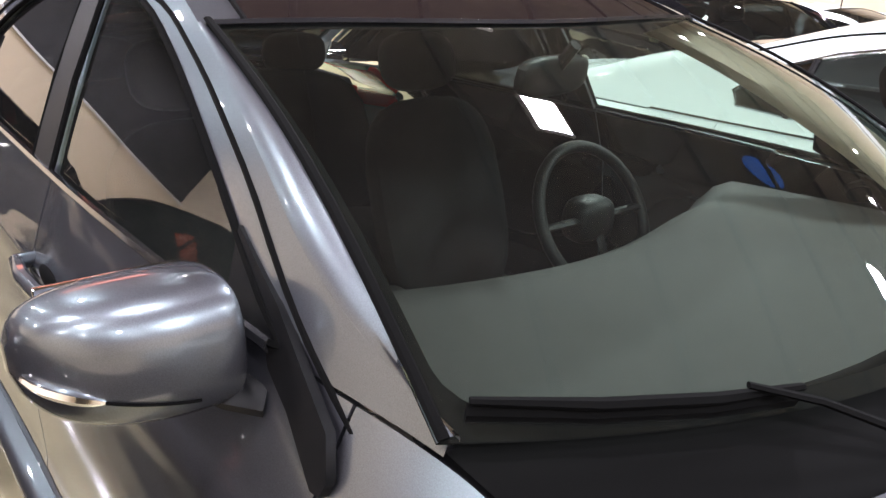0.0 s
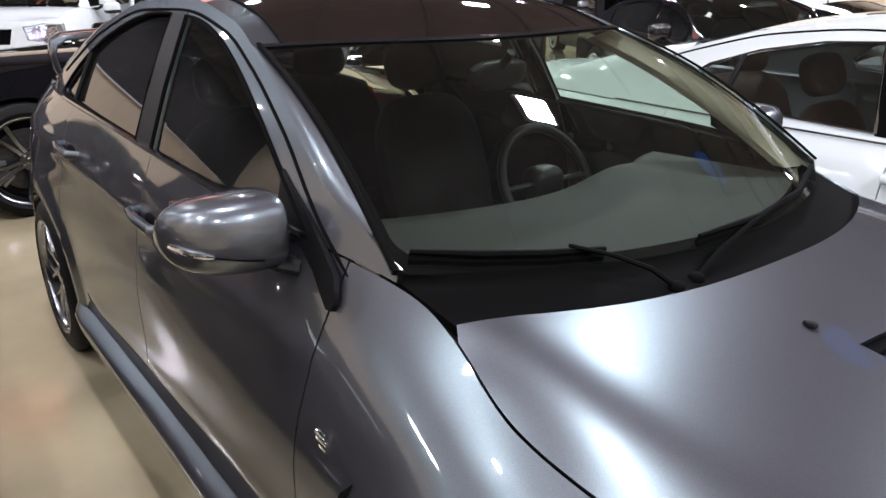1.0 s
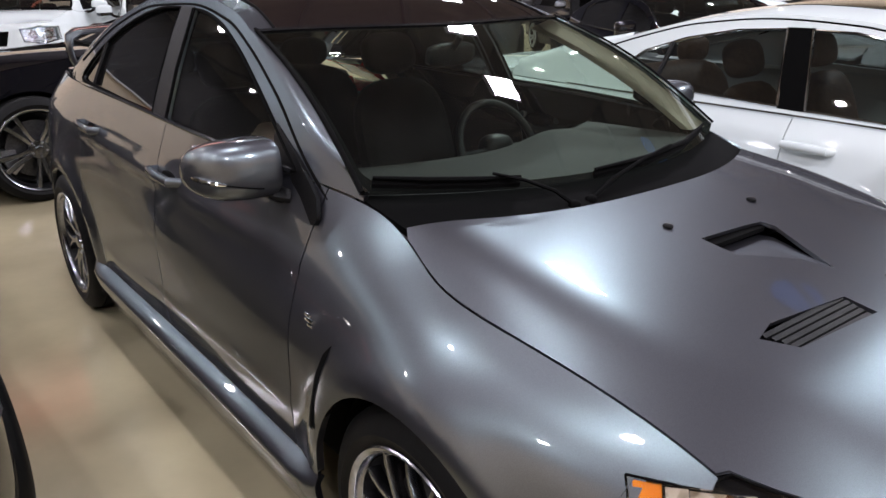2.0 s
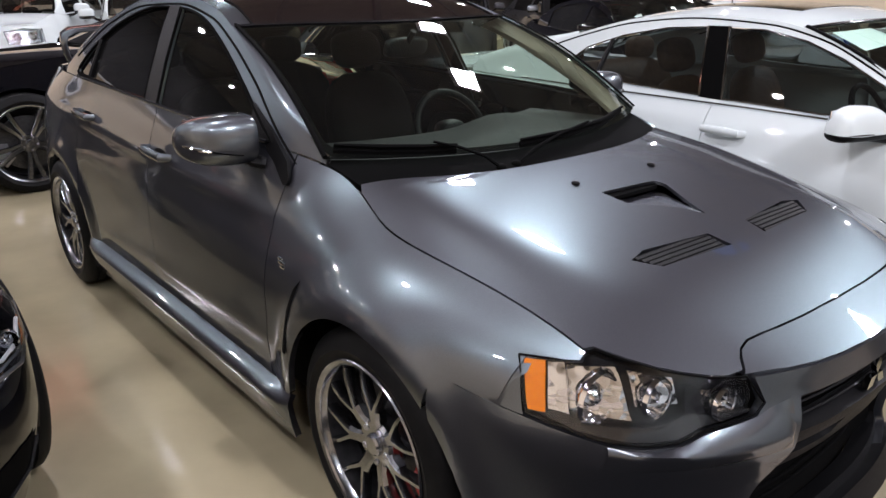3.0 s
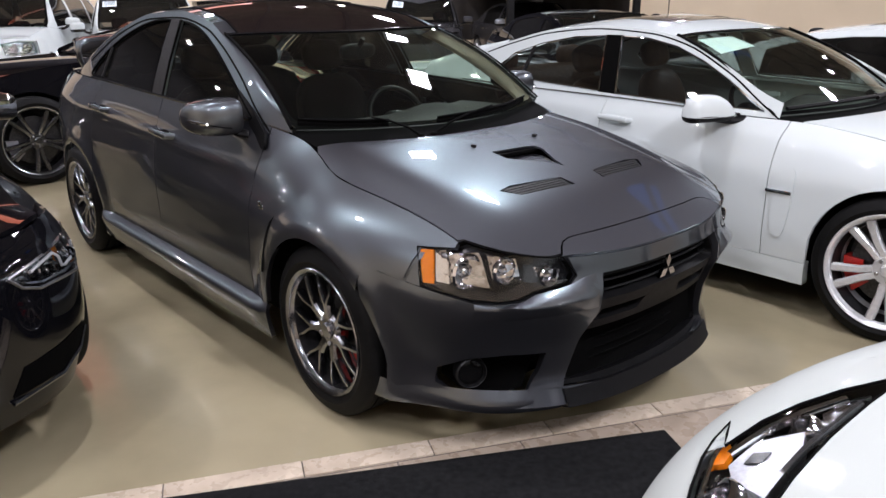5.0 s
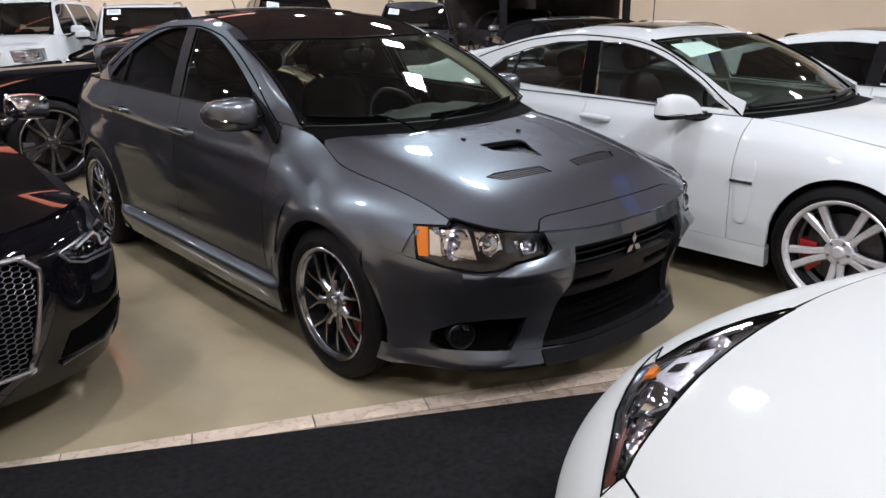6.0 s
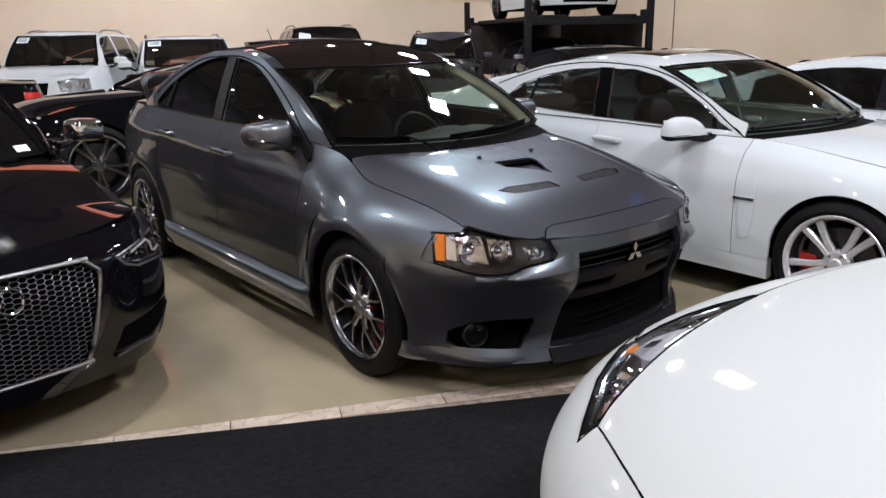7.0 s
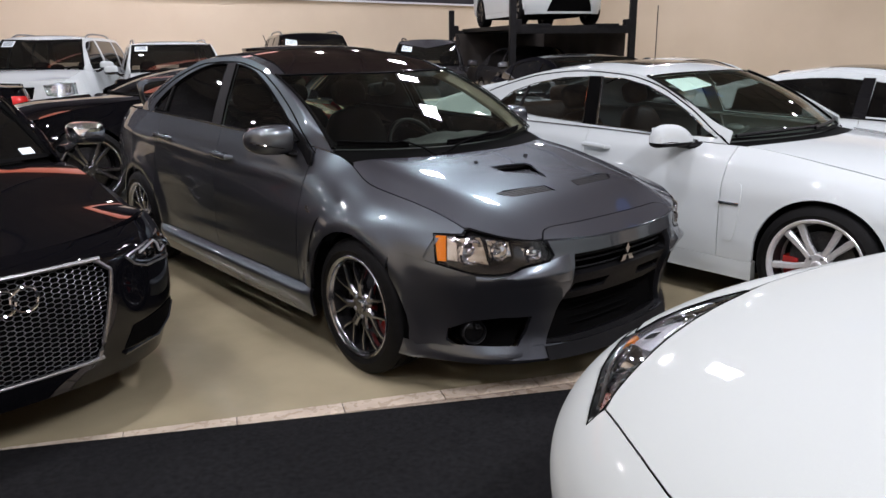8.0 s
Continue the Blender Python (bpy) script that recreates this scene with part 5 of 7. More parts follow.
M_LAMP = glow("downlight_glow", (1.0, 0.95, 0.88), 60.0)

M_CARPET.node_tree.nodes["Principled BSDF"].inputs["Specular IOR Level"].default_value = 0.1
X_BACK, Y_SIDE = -13.8, 18.4
LEDGE = 2.64
slab("floor", (-0.5, 4, -0.06), (28, 30, 0.12), M_FLOOR, "glossy beige polished concrete showroom floor", "floor")
slab("wall_back", (X_BACK - 0.1, 4, LEDGE / 2), (0.2, 30, LEDGE), M_WALL, "plain beige painted showroom wall", "wall")
slab("wall_back_upper", (X_BACK - 0.1, 4, LEDGE + 1.6), (0.16, 30, 3.1), M_UPPER, "black upper band of the showroom wall", "wall")
slab("trim_ledge", (X_BACK + 0.03, 4, LEDGE + 0.02), (0.16, 29.6, 0.05), M_TRIM, "thin white ledge along the wall top", "trim")
slab("wall_side", (-0.8, Y_SIDE + 0.1, 2.9), (27, 0.2, 5.8), M_WALL, "plain beige painted showroom wall", "wall")
slab("wall_near", (-0.8, -9.1, 2.9), (27, 0.2, 5.8), M_WALL, "plain beige painted showroom wall", "wall")
slab("wall_front", (12.1, 4, 2.9), (0.2, 30, 5.8), M_WALL, "plain beige painted showroom wall", "wall")
slab("ceiling", (-0.8, 4, 5.3), (27, 28, 0.2), M_CEIL, "dim brown high showroom ceiling", "ceiling")
sign = tagged(new("hanging_sign", mesh_of(box((0, 0, 0), (0.12, 5.4, 0.55), 0.02), "hanging_sign", False)), "long glowing red sign hung under the ceiling", "sign")
sign.data.materials.append(M_SIGN)
sign.matrix_basis = pose(-9.5, 1.9, 4.62)
for y in (-2.1, 0.0, 2.1):
    part("hanger_rod", tube([(0, y, 0.27), (0, y, 0.585)], 0.012, 8), M_TRIM, sign)

blue_sign = tagged(new("round_sign", mesh_of(lathe([(0.0005, 0.0), (0.39, 0.0), (0.40, 0.012), (0.40, 0.05), (0.39, 0.06), (0.0005, 0.06)], 36, pose(0, 0, 0, 90)), "round_sign")), "round dim blue sign under the ceiling", "sign")
blue_sign.data.materials.append(M_BLUE)
blue_sign.location = (0.0, 7.0, 5.14)

# ceiling downlights: a ring, a glowing disc and the light it gives
fitting = mesh_of(lathe([(0.16, -0.02), (0.17, 0.02), (0.12, 0.03), (0.115, 0.0), (0.12, -0.02)], 24, pose(0, 0, 0, 90), True), "downlight")
fitting.materials.append(M_TRIM)
disc = mesh_of(lathe([(0.0005, 0), (0.06, 0.004), (0.112, 0.0)], 20, pose(0, 0, 0, 90)), "diffuser")
disc.materials.append(M_LAMP)
for ix, x in enumerate((-11.5, -8, -5, -2, 1, 4, 7.2)):
    for iy, y in enumerate((-6.5, -3.6, -0.7, 2.2, 5.1, 8.5, 12, 15.5)):
        px, py = x + (0.45 if iy % 2 else -0.45), y + (0.3 if ix % 2 else -0.3)
        # every other place is empty, and long panels hang over the middle instead
        if (ix + iy) % 2 and px > -7 and py > -2 or -5.6 < px < 2 and 1.5 < py < 9.5 or px < -8 and -2 < py < 0 or px > -6 and py < -2 and (ix + iy) % 3 == 0:
            continue
        ob = tagged(new("downlight", fitting), "round white recessed ceiling downlight", "lamp", "ceiling downlights")
        ob.location = (px, py, 5.17)
        d = new("diffuser", disc)
        d.parent = ob
        la = bpy.data.lights.new("downlight_light", "AREA")
        la.shape, la.size, la.energy, la.color = "DISK", 0.13, LAMP_W, (0.985, 0.95, 1.08)
        lo = new("downlight_light", la)
        lo.matrix_basis = pose(px, py, 5.13)
# rectangular panel fittings; the last three are added fill for the car fronts
for x, y, wide, watts in ((-1.42, 3.70, 1.0, PANEL_W), (-4.7, 5.3, 0.5, PANEL_W), (2.5, 7.8, 1.0, 1.8 * PANEL_W), (6.1, -0.35, 1.0, 1.2 * PANEL_W), (5.4, -3.9, 1.0, 0.4 * PANEL_W)):
    panel = mesh_of(box((0, 0, 0), (wide + 0.10, 0.48, 0.06), 0.01), "panel_light", False)
    panel.materials.append(M_TRIM)
    ob = tagged(new("panel_light", panel), "rectangular white ceiling panel light, three of them added fill", "lamp", "ceiling panel lights")
    ob.matrix_basis = pose(x, y, 5.165, 0, 0, -28)
    la = bpy.data.lights.new("panel_light_light", "AREA")
    la.shape, la.size, la.size_y, la.energy, la.color = "RECTANGLE", wide, 0.40, watts, (0.97, 0.95, 1.065)
    lo = new("panel_light_light", la)
    lo.matrix_basis = pose(x, y, 5.125, 0, 0, -28)
# steel purlins under the ceiling, in line with the panels
purlin = mesh_of(box((0, 0, 0), (30, 0.09, 0.11), 0.01), "ceiling_beam", False)
purlin.materials.append(M_BEAM)
for k in range(-9, 10):
    ob = tagged(new("ceiling_beam", purlin), "dark steel beam under the showroom ceiling", "beam", "ceiling beams", "structure")
    ob.matrix_basis = pose(-0.8 + 1.55 * k * 0.469, 4 + 1.55 * k * 0.883, 5.148, 0, 0, -28)

# aisle: a pale border row, darker tiles beyond it and a black runner on them
U, V = Vector((0.424, 0.9057, 0)), Vector((0.9057, -0.424, 0))
A0 = Vector((1.45, -1.325, 0))
TURN_U = math.degrees(math.atan2(U.y, U.x))
aisle = tagged(new("aisle_floor", mesh_of(box((0, 0, 0), (16, 4.0, 0.006)), "aisle_floor", False)), "dark grout bed of the tiled aisle", "floor", kind="structure")
aisle.data.materials.append(M_GROUT)
aisle.matrix_basis = Matrix.Translation(A0 + V * 2.0 + Vector((0, 0, 0.001))) @ pose(0, 0, 0, 0, 0, TURN_U)

M_LIFT.node_tree.nodes["Principled BSDF"].inputs["Specular IOR Level"].default_value = 0.12
CARS = {}


# ---- grey sports saloon ----
def hood_patch(Sh, poly, down, step=(0.03, 0.03)):
    return sheet(poly, lambda x, y: Sh.hood(x, y) + Vector((0, 0, down(x, y))), step, flange=0.0, ref=(0.5, 0, 0))


def grey_saloon():
    S = evo_spec()
    root, Sh = build_car("sports_saloon", S, pose(0, 0, 0), "graphite grey sports saloon with vented hood and rear wing", M_GREY, 0.7, rim_mat=M_RIM, style="mesh", glass=(M_GLASS, M_CLEAR, M_DARKTINT), seats=M_FABRIC, roof_mat=M_WINE)
    part("nose_panel", sheet(S["cap_poly"], Sh.hood, (0.03, 0.03), flange=0.02, ref=(0.5, 0, 0)), M_GREY, root)
    # louvres
    for sg in (1, -1):
        poly = [(x, y * sg) for x, y in LOUVRE]
        tray = part("hood_louvre", hood_patch(Sh, poly, lambda x, y: -0.03), M_LINER, root, "black slatted hood louvre")
        for k in range(5):
            x = 1.768 + 0.0145 * k
            y0, y1 = 0.095 + 0.0, 0.375 - 0.008 * k
            bm = bmesh.new()
            n = 6
            rows = []
            for i in range(n + 1):
                y = sg * (y0 + (y1 - y0) * i / n)
                p = Sh.hood(x - 0.006 * (i / n), y)
                rows.append([bm.verts.new(p + Vector(o)) for o in ((-0.005, 0, -0.012), (-0.004, 0, -0.001), (0.006, 0, -0.004), (0.007, 0, -0.012))])
            for a, b in zip(rows, rows[1:]):
                for j in range(4):
                    bm.faces.new([a[j], a[(j + 1) % 4], b[(j + 1) % 4], b[j]])
            bmesh.ops.recalc_face_normals(bm, faces=bm.faces[:])
            part("slat", bm, M_PLASTIC, tray)
    # inlet duct: a ramp that sinks towards a dark mouth
    def sink(x, y):
        return -0.034 * max(0.0, min(1.0, (1.70 - x) / 0.22)) - 0.001
    duct = part("hood_duct", hood_patch(Sh, DUCT, sink), M_GREY, root)
    part("duct_mouth", box((1.484, -0.035, 0.893), (0.03, 0.225, 0.012), 0.002), M_LINER, duct)
    for y in (-0.174, 0.174):
        p = Sh.hood(1.403, y)
        part("washer_nozzle", blob(p + Vector((0, 0, 0.004)), (0.013, 0.009, 0.007), 2.4, 12, 8), M_PLASTIC, root)
    # wipers
    def on_glass(a, w, up):
        return Sh.glass_front(a, w) + Vector((0.3, 0, 0.95)) * up
    for blade, pivot, elbow in (([(0.035, -0.955), (0.022, -0.80), (0.014, -0.64), (0.012, -0.50)], (1.200, -0.265, 0.950), (0.016, -0.60)),
                                ([(0.006, -0.20), (0.012, 0.10), (0.020, 0.42), (0.034, 0.74)], (1.195, -0.20, 0.950), (0.018, 0.26))):
        w = part("wiper", tube([on_glass(a, b, 0.022) for a, b in blade], [0.005, 0.008, 0.008, 0.005], 6, 0.8), M_LINER, root)
        part("wiper_rubber", tube([on_glass(a, b, 0.006) for a, b in blade], 0.005, 4, 2.2), M_LINER, w)
        e = on_glass(*elbow, 0.034)
        pv = Vector(pivot)
        part("wiper_arm", tube([pv, pv.lerp(e, 0.25) + Vector((0, 0, 0.016)), pv.lerp(e, 0.6) + Vector((0, 0, 0.014)), e], [0.008, 0.007, 0.006, 0.005], 6, 0.7), M_LINER, w)
        part("wiper_pivot", blob(pv, (0.015, 0.015, 0.012), 2.4, 12, 8), M_LINER, w)
    # lamps: amber marker, reflector strip and black lower bezel
    for sg in (-1, 1):
        def on_nose(pts, off, st=(0.03, 0.02), fl=0.0):
            return sheet([(Sh.nphi(sg * y, z), z) for y, z in pts], Sh.nose, st, flange=fl, offset=off)
        part("side_marker", on_nose([(0.780, 0.634), (0.762, 0.732), (0.742, 0.735), (0.763, 0.634)], -0.006, fl=0.01), M_AMBER, root, "amber side marker lens")
        part("lamp_reflector", on_nose([(0.760, 0.634), (0.740, 0.733), (0.722, 0.737), (0.738, 0.630)], -0.010, fl=0.02), M_LAMPBACK, root)
        part("lamp_bezel", on_nose([(0.785, 0.645), (0.735, 0.609), (0.65, 0.589), (0.60, 0.600), (0.557, 0.622), (0.50, 0.632), (0.452, 0.640), (0.452, 0.646), (0.51, 0.643), (0.575, 0.648), (0.63, 0.622), (0.70, 0.622), (0.745, 0.64)], -0.008, fl=0.02), M_GLOSSBLACK, root)
        for cell in ([(0.742, 0.640), (0.728, 0.730), (0.662, 0.738), (0.658, 0.630)], [(0.648, 0.655), (0.648, 0.732), (0.585, 0.716), (0.580, 0.660)], [(0.548, 0.640), (0.548, 0.688), (0.462, 0.674), (0.468, 0.648)]):
            part("lamp_cell", on_nose(cell, -0.032, fl=0.012), M_LAMPBACK, root)
        part("lamp_shroud", on_nose([(0.575, 0.63), (0.57, 0.70), (0.545, 0.695), (0.535, 0.645)], -0.014, fl=0.02), M_GLOSSBLACK, root)
        part("fender_tip", on_nose([(0.787, 0.622), (0.772, 0.705), (0.790, 0.690), (0.812, 0.660), (0.824, 0.640)], -0.001), M_GREY, root)
        strip_x = [1.66 + 0.02 * i for i in range(8)]
        strip_bm = sheet([(x, S["sill"](x) - 0.03) for x in strip_x] + [(x, S["sill"](x) + 0.03) for x in reversed(strip_x)], Sh.side, (0.03, 0.03), flange=0.0, offset=-0.005)
        part("seam_backing", strip_bm if sg < 0 else flip_y(strip_bm), M_GREY, root)
        # ledge under the lamp
        lamp_foot = curve([(0.36, 0.652), (0.42, 0.640), (0.45, 0.628), (0.50, 0.620), (0.552, 0.610), (0.596, 0.588), (0.65, 0.577), (0.72, 0.586)])
        bm = bmesh.new()
        rows = []
        n = 12
        for i in range(n + 1):
            t = i / n
            y = 0.70 + (0.356 - 0.70) * t
            zb = lamp_foot(y)
            zl = 0.572 + 0.022 * t
            out = 0.026 * math.sin(math.pi * min(0.78, t * 0.94 + 0.04)) ** 0.8 * min(1.0, (1 - t) * 12)
            c = Sh.nose(Sh.nphi(sg * y, zb), zb)
            lip = Sh.nose(Sh.nphi(sg * y, zl), zl)
            d = Vector((c.x - 1.2, c.y * 0.6, 0)).normalized()
            lo = Sh.nose(Sh.nphi(sg * y, zl - 0.05), zl - 0.05)
            rows.append([bm.verts.new(v) for v in (c + d * 0.001, lip + d * out, lip + d * out * 0.96 - Vector((0, 0, 0.012)), lo + d * 0.001)])
        for a, b in zip(rows, rows[1:]):
            for j in range(3):
                bm.faces.new([a[j], b[j], b[j + 1], a[j + 1]])
        bmesh.ops.recalc_face_normals(bm, faces=bm.faces[:])
        part("bumper_ledge", bm, M_GREY, root, sharp=60)
        # fog lamp in its recess
        rec = part("fog_recess", sheet([(Sh.nphi(sg * y, z), z) for y, z in S["fog"]], Sh.nose, (0.05, 0.03), flange=0, offset=-0.075), M_LINER, root)
        c = Sh.nose(Sh.nphi(sg * 0.650, 0.312), 0.312) + Vector((-0.025, 0, 0))
        mm = Matrix.Translation(c) @ pose(0, 0, 0, 0, 0, -90 + sg * -25 * -1)
        fl = part("fog_lamp", lathe([(0.052, -0.03), (0.054, 0.012), (0.047, 0.016), (0.043, 0.008), (0.042, -0.02), (0.02, -0.028), (0.0005, -0.03)], 28, mm), M_PLASTIC, rec)
        part("fog_glass", lathe([(0.043, 0.006), (0.03, 0.009), (0.0005, 0.010)], 24, mm), M_DARKTINT, fl)
        part("fog_ring", lathe([(0.046, 0.013), (0.049, 0.017), (0.052, 0.013)], 28, mm), M_BARREL, fl)
        part("fog_reflector", lathe([(0.04, 0.0), (0.03, -0.012), (0.0005, -0.016)], 24, mm), M_GLOSSBLACK, fl)
        # lower lip at the corner
        rows, bm = [], bmesh.new()
        for i in range(19):
            y = 0.424 + (0.80 - 0.424) * i / 18
            grow = min(1.0, 0.25 + 1.2 * i / 18, (18 - i) / 9 + 0.02)
            p = Sh.nose(Sh.nphi(sg * y, 0.252), 0.252)
            d = Vector((p.x - 1.2, p.y * 0.9, 0)).normalized()
            rows.append([bm.verts.new(p + d * o * grow + Vector((0, 0, z))) for o, z in ((-0.004, 0.006), (0.014, -0.022), (0.024, -0.038), (0.024, -0.056), (0.014, -0.070), (-0.03, -0.074))])
        for ra_, rb_ in zip(rows, rows[1:]):
            for j in range(5):
                bm.faces.new([ra_[j], rb_[j], rb_[j + 1], ra_[j + 1]])
        bmesh.ops.recalc_face_normals(bm, faces=bm.faces[:])
        part("bumper_lip", bm, M_GREY, root, sharp=50)
        # fender badge and air slot
        q = Sh.side(0.921, 0.719)
        for dx, dz, l in ((0, 0.012, 0.028), (0.004, 0.0, 0.036), (0.008, -0.012, 0.026)):
            part("fender_badge", box((q.x + dx, sg * (abs(q.y) + 0.003), q.z + dz), (l, 0.006, 0.008), 0.002), M_CHROME, root)
        slot = sheet([(0.962, 0.47), (0.978, 0.60), (1.012, 0.672), (1.045, 0.705), (1.02, 0.64), (0.992, 0.56), (0.985, 0.47)], Sh.side, (0.03, 0.03), flange=0.0, offset=0.002)
        part("fender_slot", slot if sg < 0 else flip_y(slot), M_LINER, root)
        # mirror sail
        sail = sheet([(0.58, 1.118), (0.70, 1.062), (0.835, 0.978), (0.852, 0.935), (0.845, 0.916), (0.828, 0.914), (0.76, 0.965), (0.66, 1.015), (0.58, 1.045)],
                     lambda x, z: Vector((x, -(0.774 - 0.26 * (z - 0.925)), z)), (0.03, 0.03), flange=0.012)
        part("mirror_sail", sail if sg < 0 else flip_y(sail), M_PLASTIC, root)
        # mirror: shell lofted along y, dark lower tray, indicator strip, foot
        prof0 = [(0.782, 0.062, 0.058, 0.006), (0.79, 0.078, 0.070, 0.005), (0.81, 0.084, 0.074, 0.003), (0.85, 0.086, 0.075, 0.0), (0.89, 0.084, 0.073, -0.006), (0.93, 0.077, 0.067, -0.016), (0.96, 0.063, 0.056, -0.028), (0.98, 0.042, 0.038, -0.042), (0.988, 0.018, 0.016, -0.050)]
        loft = [curve([(p[0], p[k]) for p in prof0]) for k in (1, 2, 3)]
        ends = [0.782 + 0.206 * (0.5 - 0.5 * math.cos(math.pi * i / 26)) for i in range(27)]
        prof = [(yy, loft[0](yy), loft[1](yy), loft[2](yy)) for yy in ends]

        def shell(grow, a0, a1, k, caps):
            bm = bmesh.new()
            rows = []
            for yy, sx, sz, dx in prof:
                row = []
                for i in range(k + (0 if caps else 1)):
                    a = a0 + (a1 - a0) * i / k
                    c, s = math.cos(a), math.sin(a)
                    row.append(bm.verts.new((0.645 + dx + (sx + grow) * math.copysign(abs(c) ** 0.72, c), sg * yy, 1.030 + (sz + grow) * math.copysign(abs(s) ** 0.78, s) + 0.012 * max(0.0, s) * c * abs(c))))
                rows.append(row)
            for ra_, rb_ in zip(rows, rows[1:]):
                for i in range(k if caps else k):
                    bm.faces.new([ra_[i], ra_[(i + 1) % len(ra_)], rb_[(i + 1) % len(rb_)], rb_[i]])
            if caps:
                bm.faces.new(rows[0])
                bm.faces.new(rows[-1])
            bmesh.ops.recalc_face_normals(bm, faces=bm.faces[:])
            return bm
        mb = part("door_mirror", shell(0.0, 0, 2 * math.pi, 44, True), M_GREY, root, sharp=50)
        def on_shell(yy, ang, out=0.001):
            c, q = math.cos(ang), math.sin(ang)
            return (0.645 + loft[2](yy) + (loft[0](yy) + out) * abs(c) ** 0.72, sg * yy, 1.030 + (loft[1](yy) + out) * math.copysign(abs(q) ** 0.78, q))
        part("mirror_seam", tube([on_shell(0.84 + 0.012 * i, -0.42 + 0.03 * i) for i in range(9)], 0.0018, 5), M_LINER, mb)
        part("mirror_glass", box((0.572, sg * 0.875, 1.035), (0.012, 0.15, 0.105), 0.004), M_CHROME, mb)
        part("mirror_indicator", tube([on_shell(0.925 + 0.008 * i, -0.20 + 0.02 * i, 0.0) for i in range(8)], [0.003, 0.006, 0.008, 0.009, 0.009, 0.009, 0.008, 0.005], 8, 0.8), M_CHROME, mb, "clear indicator strip")
        part("mirror_foot", tube([(0.66, sg * 0.82, 0.985), (0.675, sg * 0.79, 0.962), (0.70, sg * 0.755, 0.955)], [0.034, 0.030, 0.034], 10, 0.6), M_PLASTIC, mb)
        # quarter glass bar
        bar = [(-0.985, 1.235), (-0.995, 1.075)]
        part("window_divider", tube([Vector((x, sg * (abs(Sh.house(x, z).y) + 0.001), z)) for x, z in bar], 0.010, 6), M_PLASTIC, root)
    # front fascia
    def mid(pts, off, mat, nm, holes=(), fl=0.03, lab=""):
        full = pts + [(-y, z) for y, z in reversed(pts) if abs(y) > 1e-6]
        return part(nm, sheet([(Sh.nphi(y, z), z) for y, z in full], Sh.nose, (0.05, 0.025), holes=[[(Sh.nphi(y, z), z) for y, z in h] for h in holes], flange=fl, offset=off), mat, root, lab)
    up = [(0.315, 0.635), (0.345, 0.548), (-0.345, 0.548), (-0.315, 0.635)]
    slot_r = [(0.31, 0.505), (0.10, 0.505), (0.12, 0.462), (0.325, 0.462)]
    slot_l = [(-y, z) for y, z in reversed(slot_r)]
    down = [(0.36, 0.43), (-0.36, 0.43), (-0.405, 0.27), (0.405, 0.27)]
    mid([(0.329, 0.646), (0.348, 0.50), (0.384, 0.36), (0.416, 0.258), (0.25, 0.248), (0, 0.245)], -0.022, M_PLASTIC, "front_fascia", (up, slot_r, slot_l, down), 0.05, "matt black front fascia with openings")
    mid([(0.329, 0.645), (0.416, 0.258), (0, 0.245)], -0.10, M_LINER, "radiator_backing", (), 0.0)
    part("radiator", box((2.035, 0, 0.44), (0.05, 0.80, 0.46), 0.01), M_LINER, root)
    for z in (0.605, 0.575):
        part("grille_bar", tube([Sh.nose(Sh.nphi(y, z), z) - Vector((0.05, 0, 0)) for y in [-0.33 + 0.066 * i for i in range(11)]], 0.006, 6, 0.6), M_PLASTIC, root)
    for z in (0.40, 0.36, 0.32, 0.29):
        part("intake_bar", tube([Sh.nose(Sh.nphi(y, z), z) - Vector((0.075, 0, 0)) for y in [-0.38 + 0.076 * i for i in range(11)]], 0.005, 6, 0.6), M_LINER, root)
    part("splitter", sheet([(Sh.nphi(y, z), z) for y, z in [(-0.424 + 0.0848 * i, 0.190) for i in range(11)] + [(0.424 - 0.0848 * i, 0.248) for i in range(11)]], Sh.nose, (0.05, 0.02), flange=0.05, offset=0.010), M_PLASTIC, root, "matt black front splitter")
    # emblem: three small lozenges
    bm = bmesh.new()
    for k in range(3):
        a = radians(90 + 120 * k)
        d, t = Vector((0, math.cos(a), math.sin(a))), Vector((0, -math.sin(a), math.cos(a)))
        pts = [d * 0.002, d * 0.026 + t * 0.014, d * 0.052, d * 0.026 - t * 0.014]
        f_v = [bm.verts.new(Vector((2.186, 0, 0.592)) + p) for p in pts]
        b_v = [bm.verts.new(Vector((2.172, 0, 0.592)) + p) for p in pts]
        bm.faces.new(f_v)
        bm.faces.new(b_v[::-1])
        for i in range(4):
            bm.faces.new([f_v[i], b_v[i], b_v[(i + 1) % 4], f_v[(i + 1) % 4]])
    bmesh.ops.recalc_face_normals(bm, faces=bm.faces[:])
    part("emblem", bm, M_CHROME, root, "small chrome emblem", False)
    # rear wing on two feet
    bm = bmesh.new()
    path = [(-0.665, 1.06), (-0.695, 1.13), (-0.705, 1.19), (-0.692, 1.232), (-0.65, 1.254), (-0.5, 1.264), (-0.25, 1.275), (0, 1.277)]
    path += [(-y, z) for y, z in reversed(path[:-1])]
    rows = []
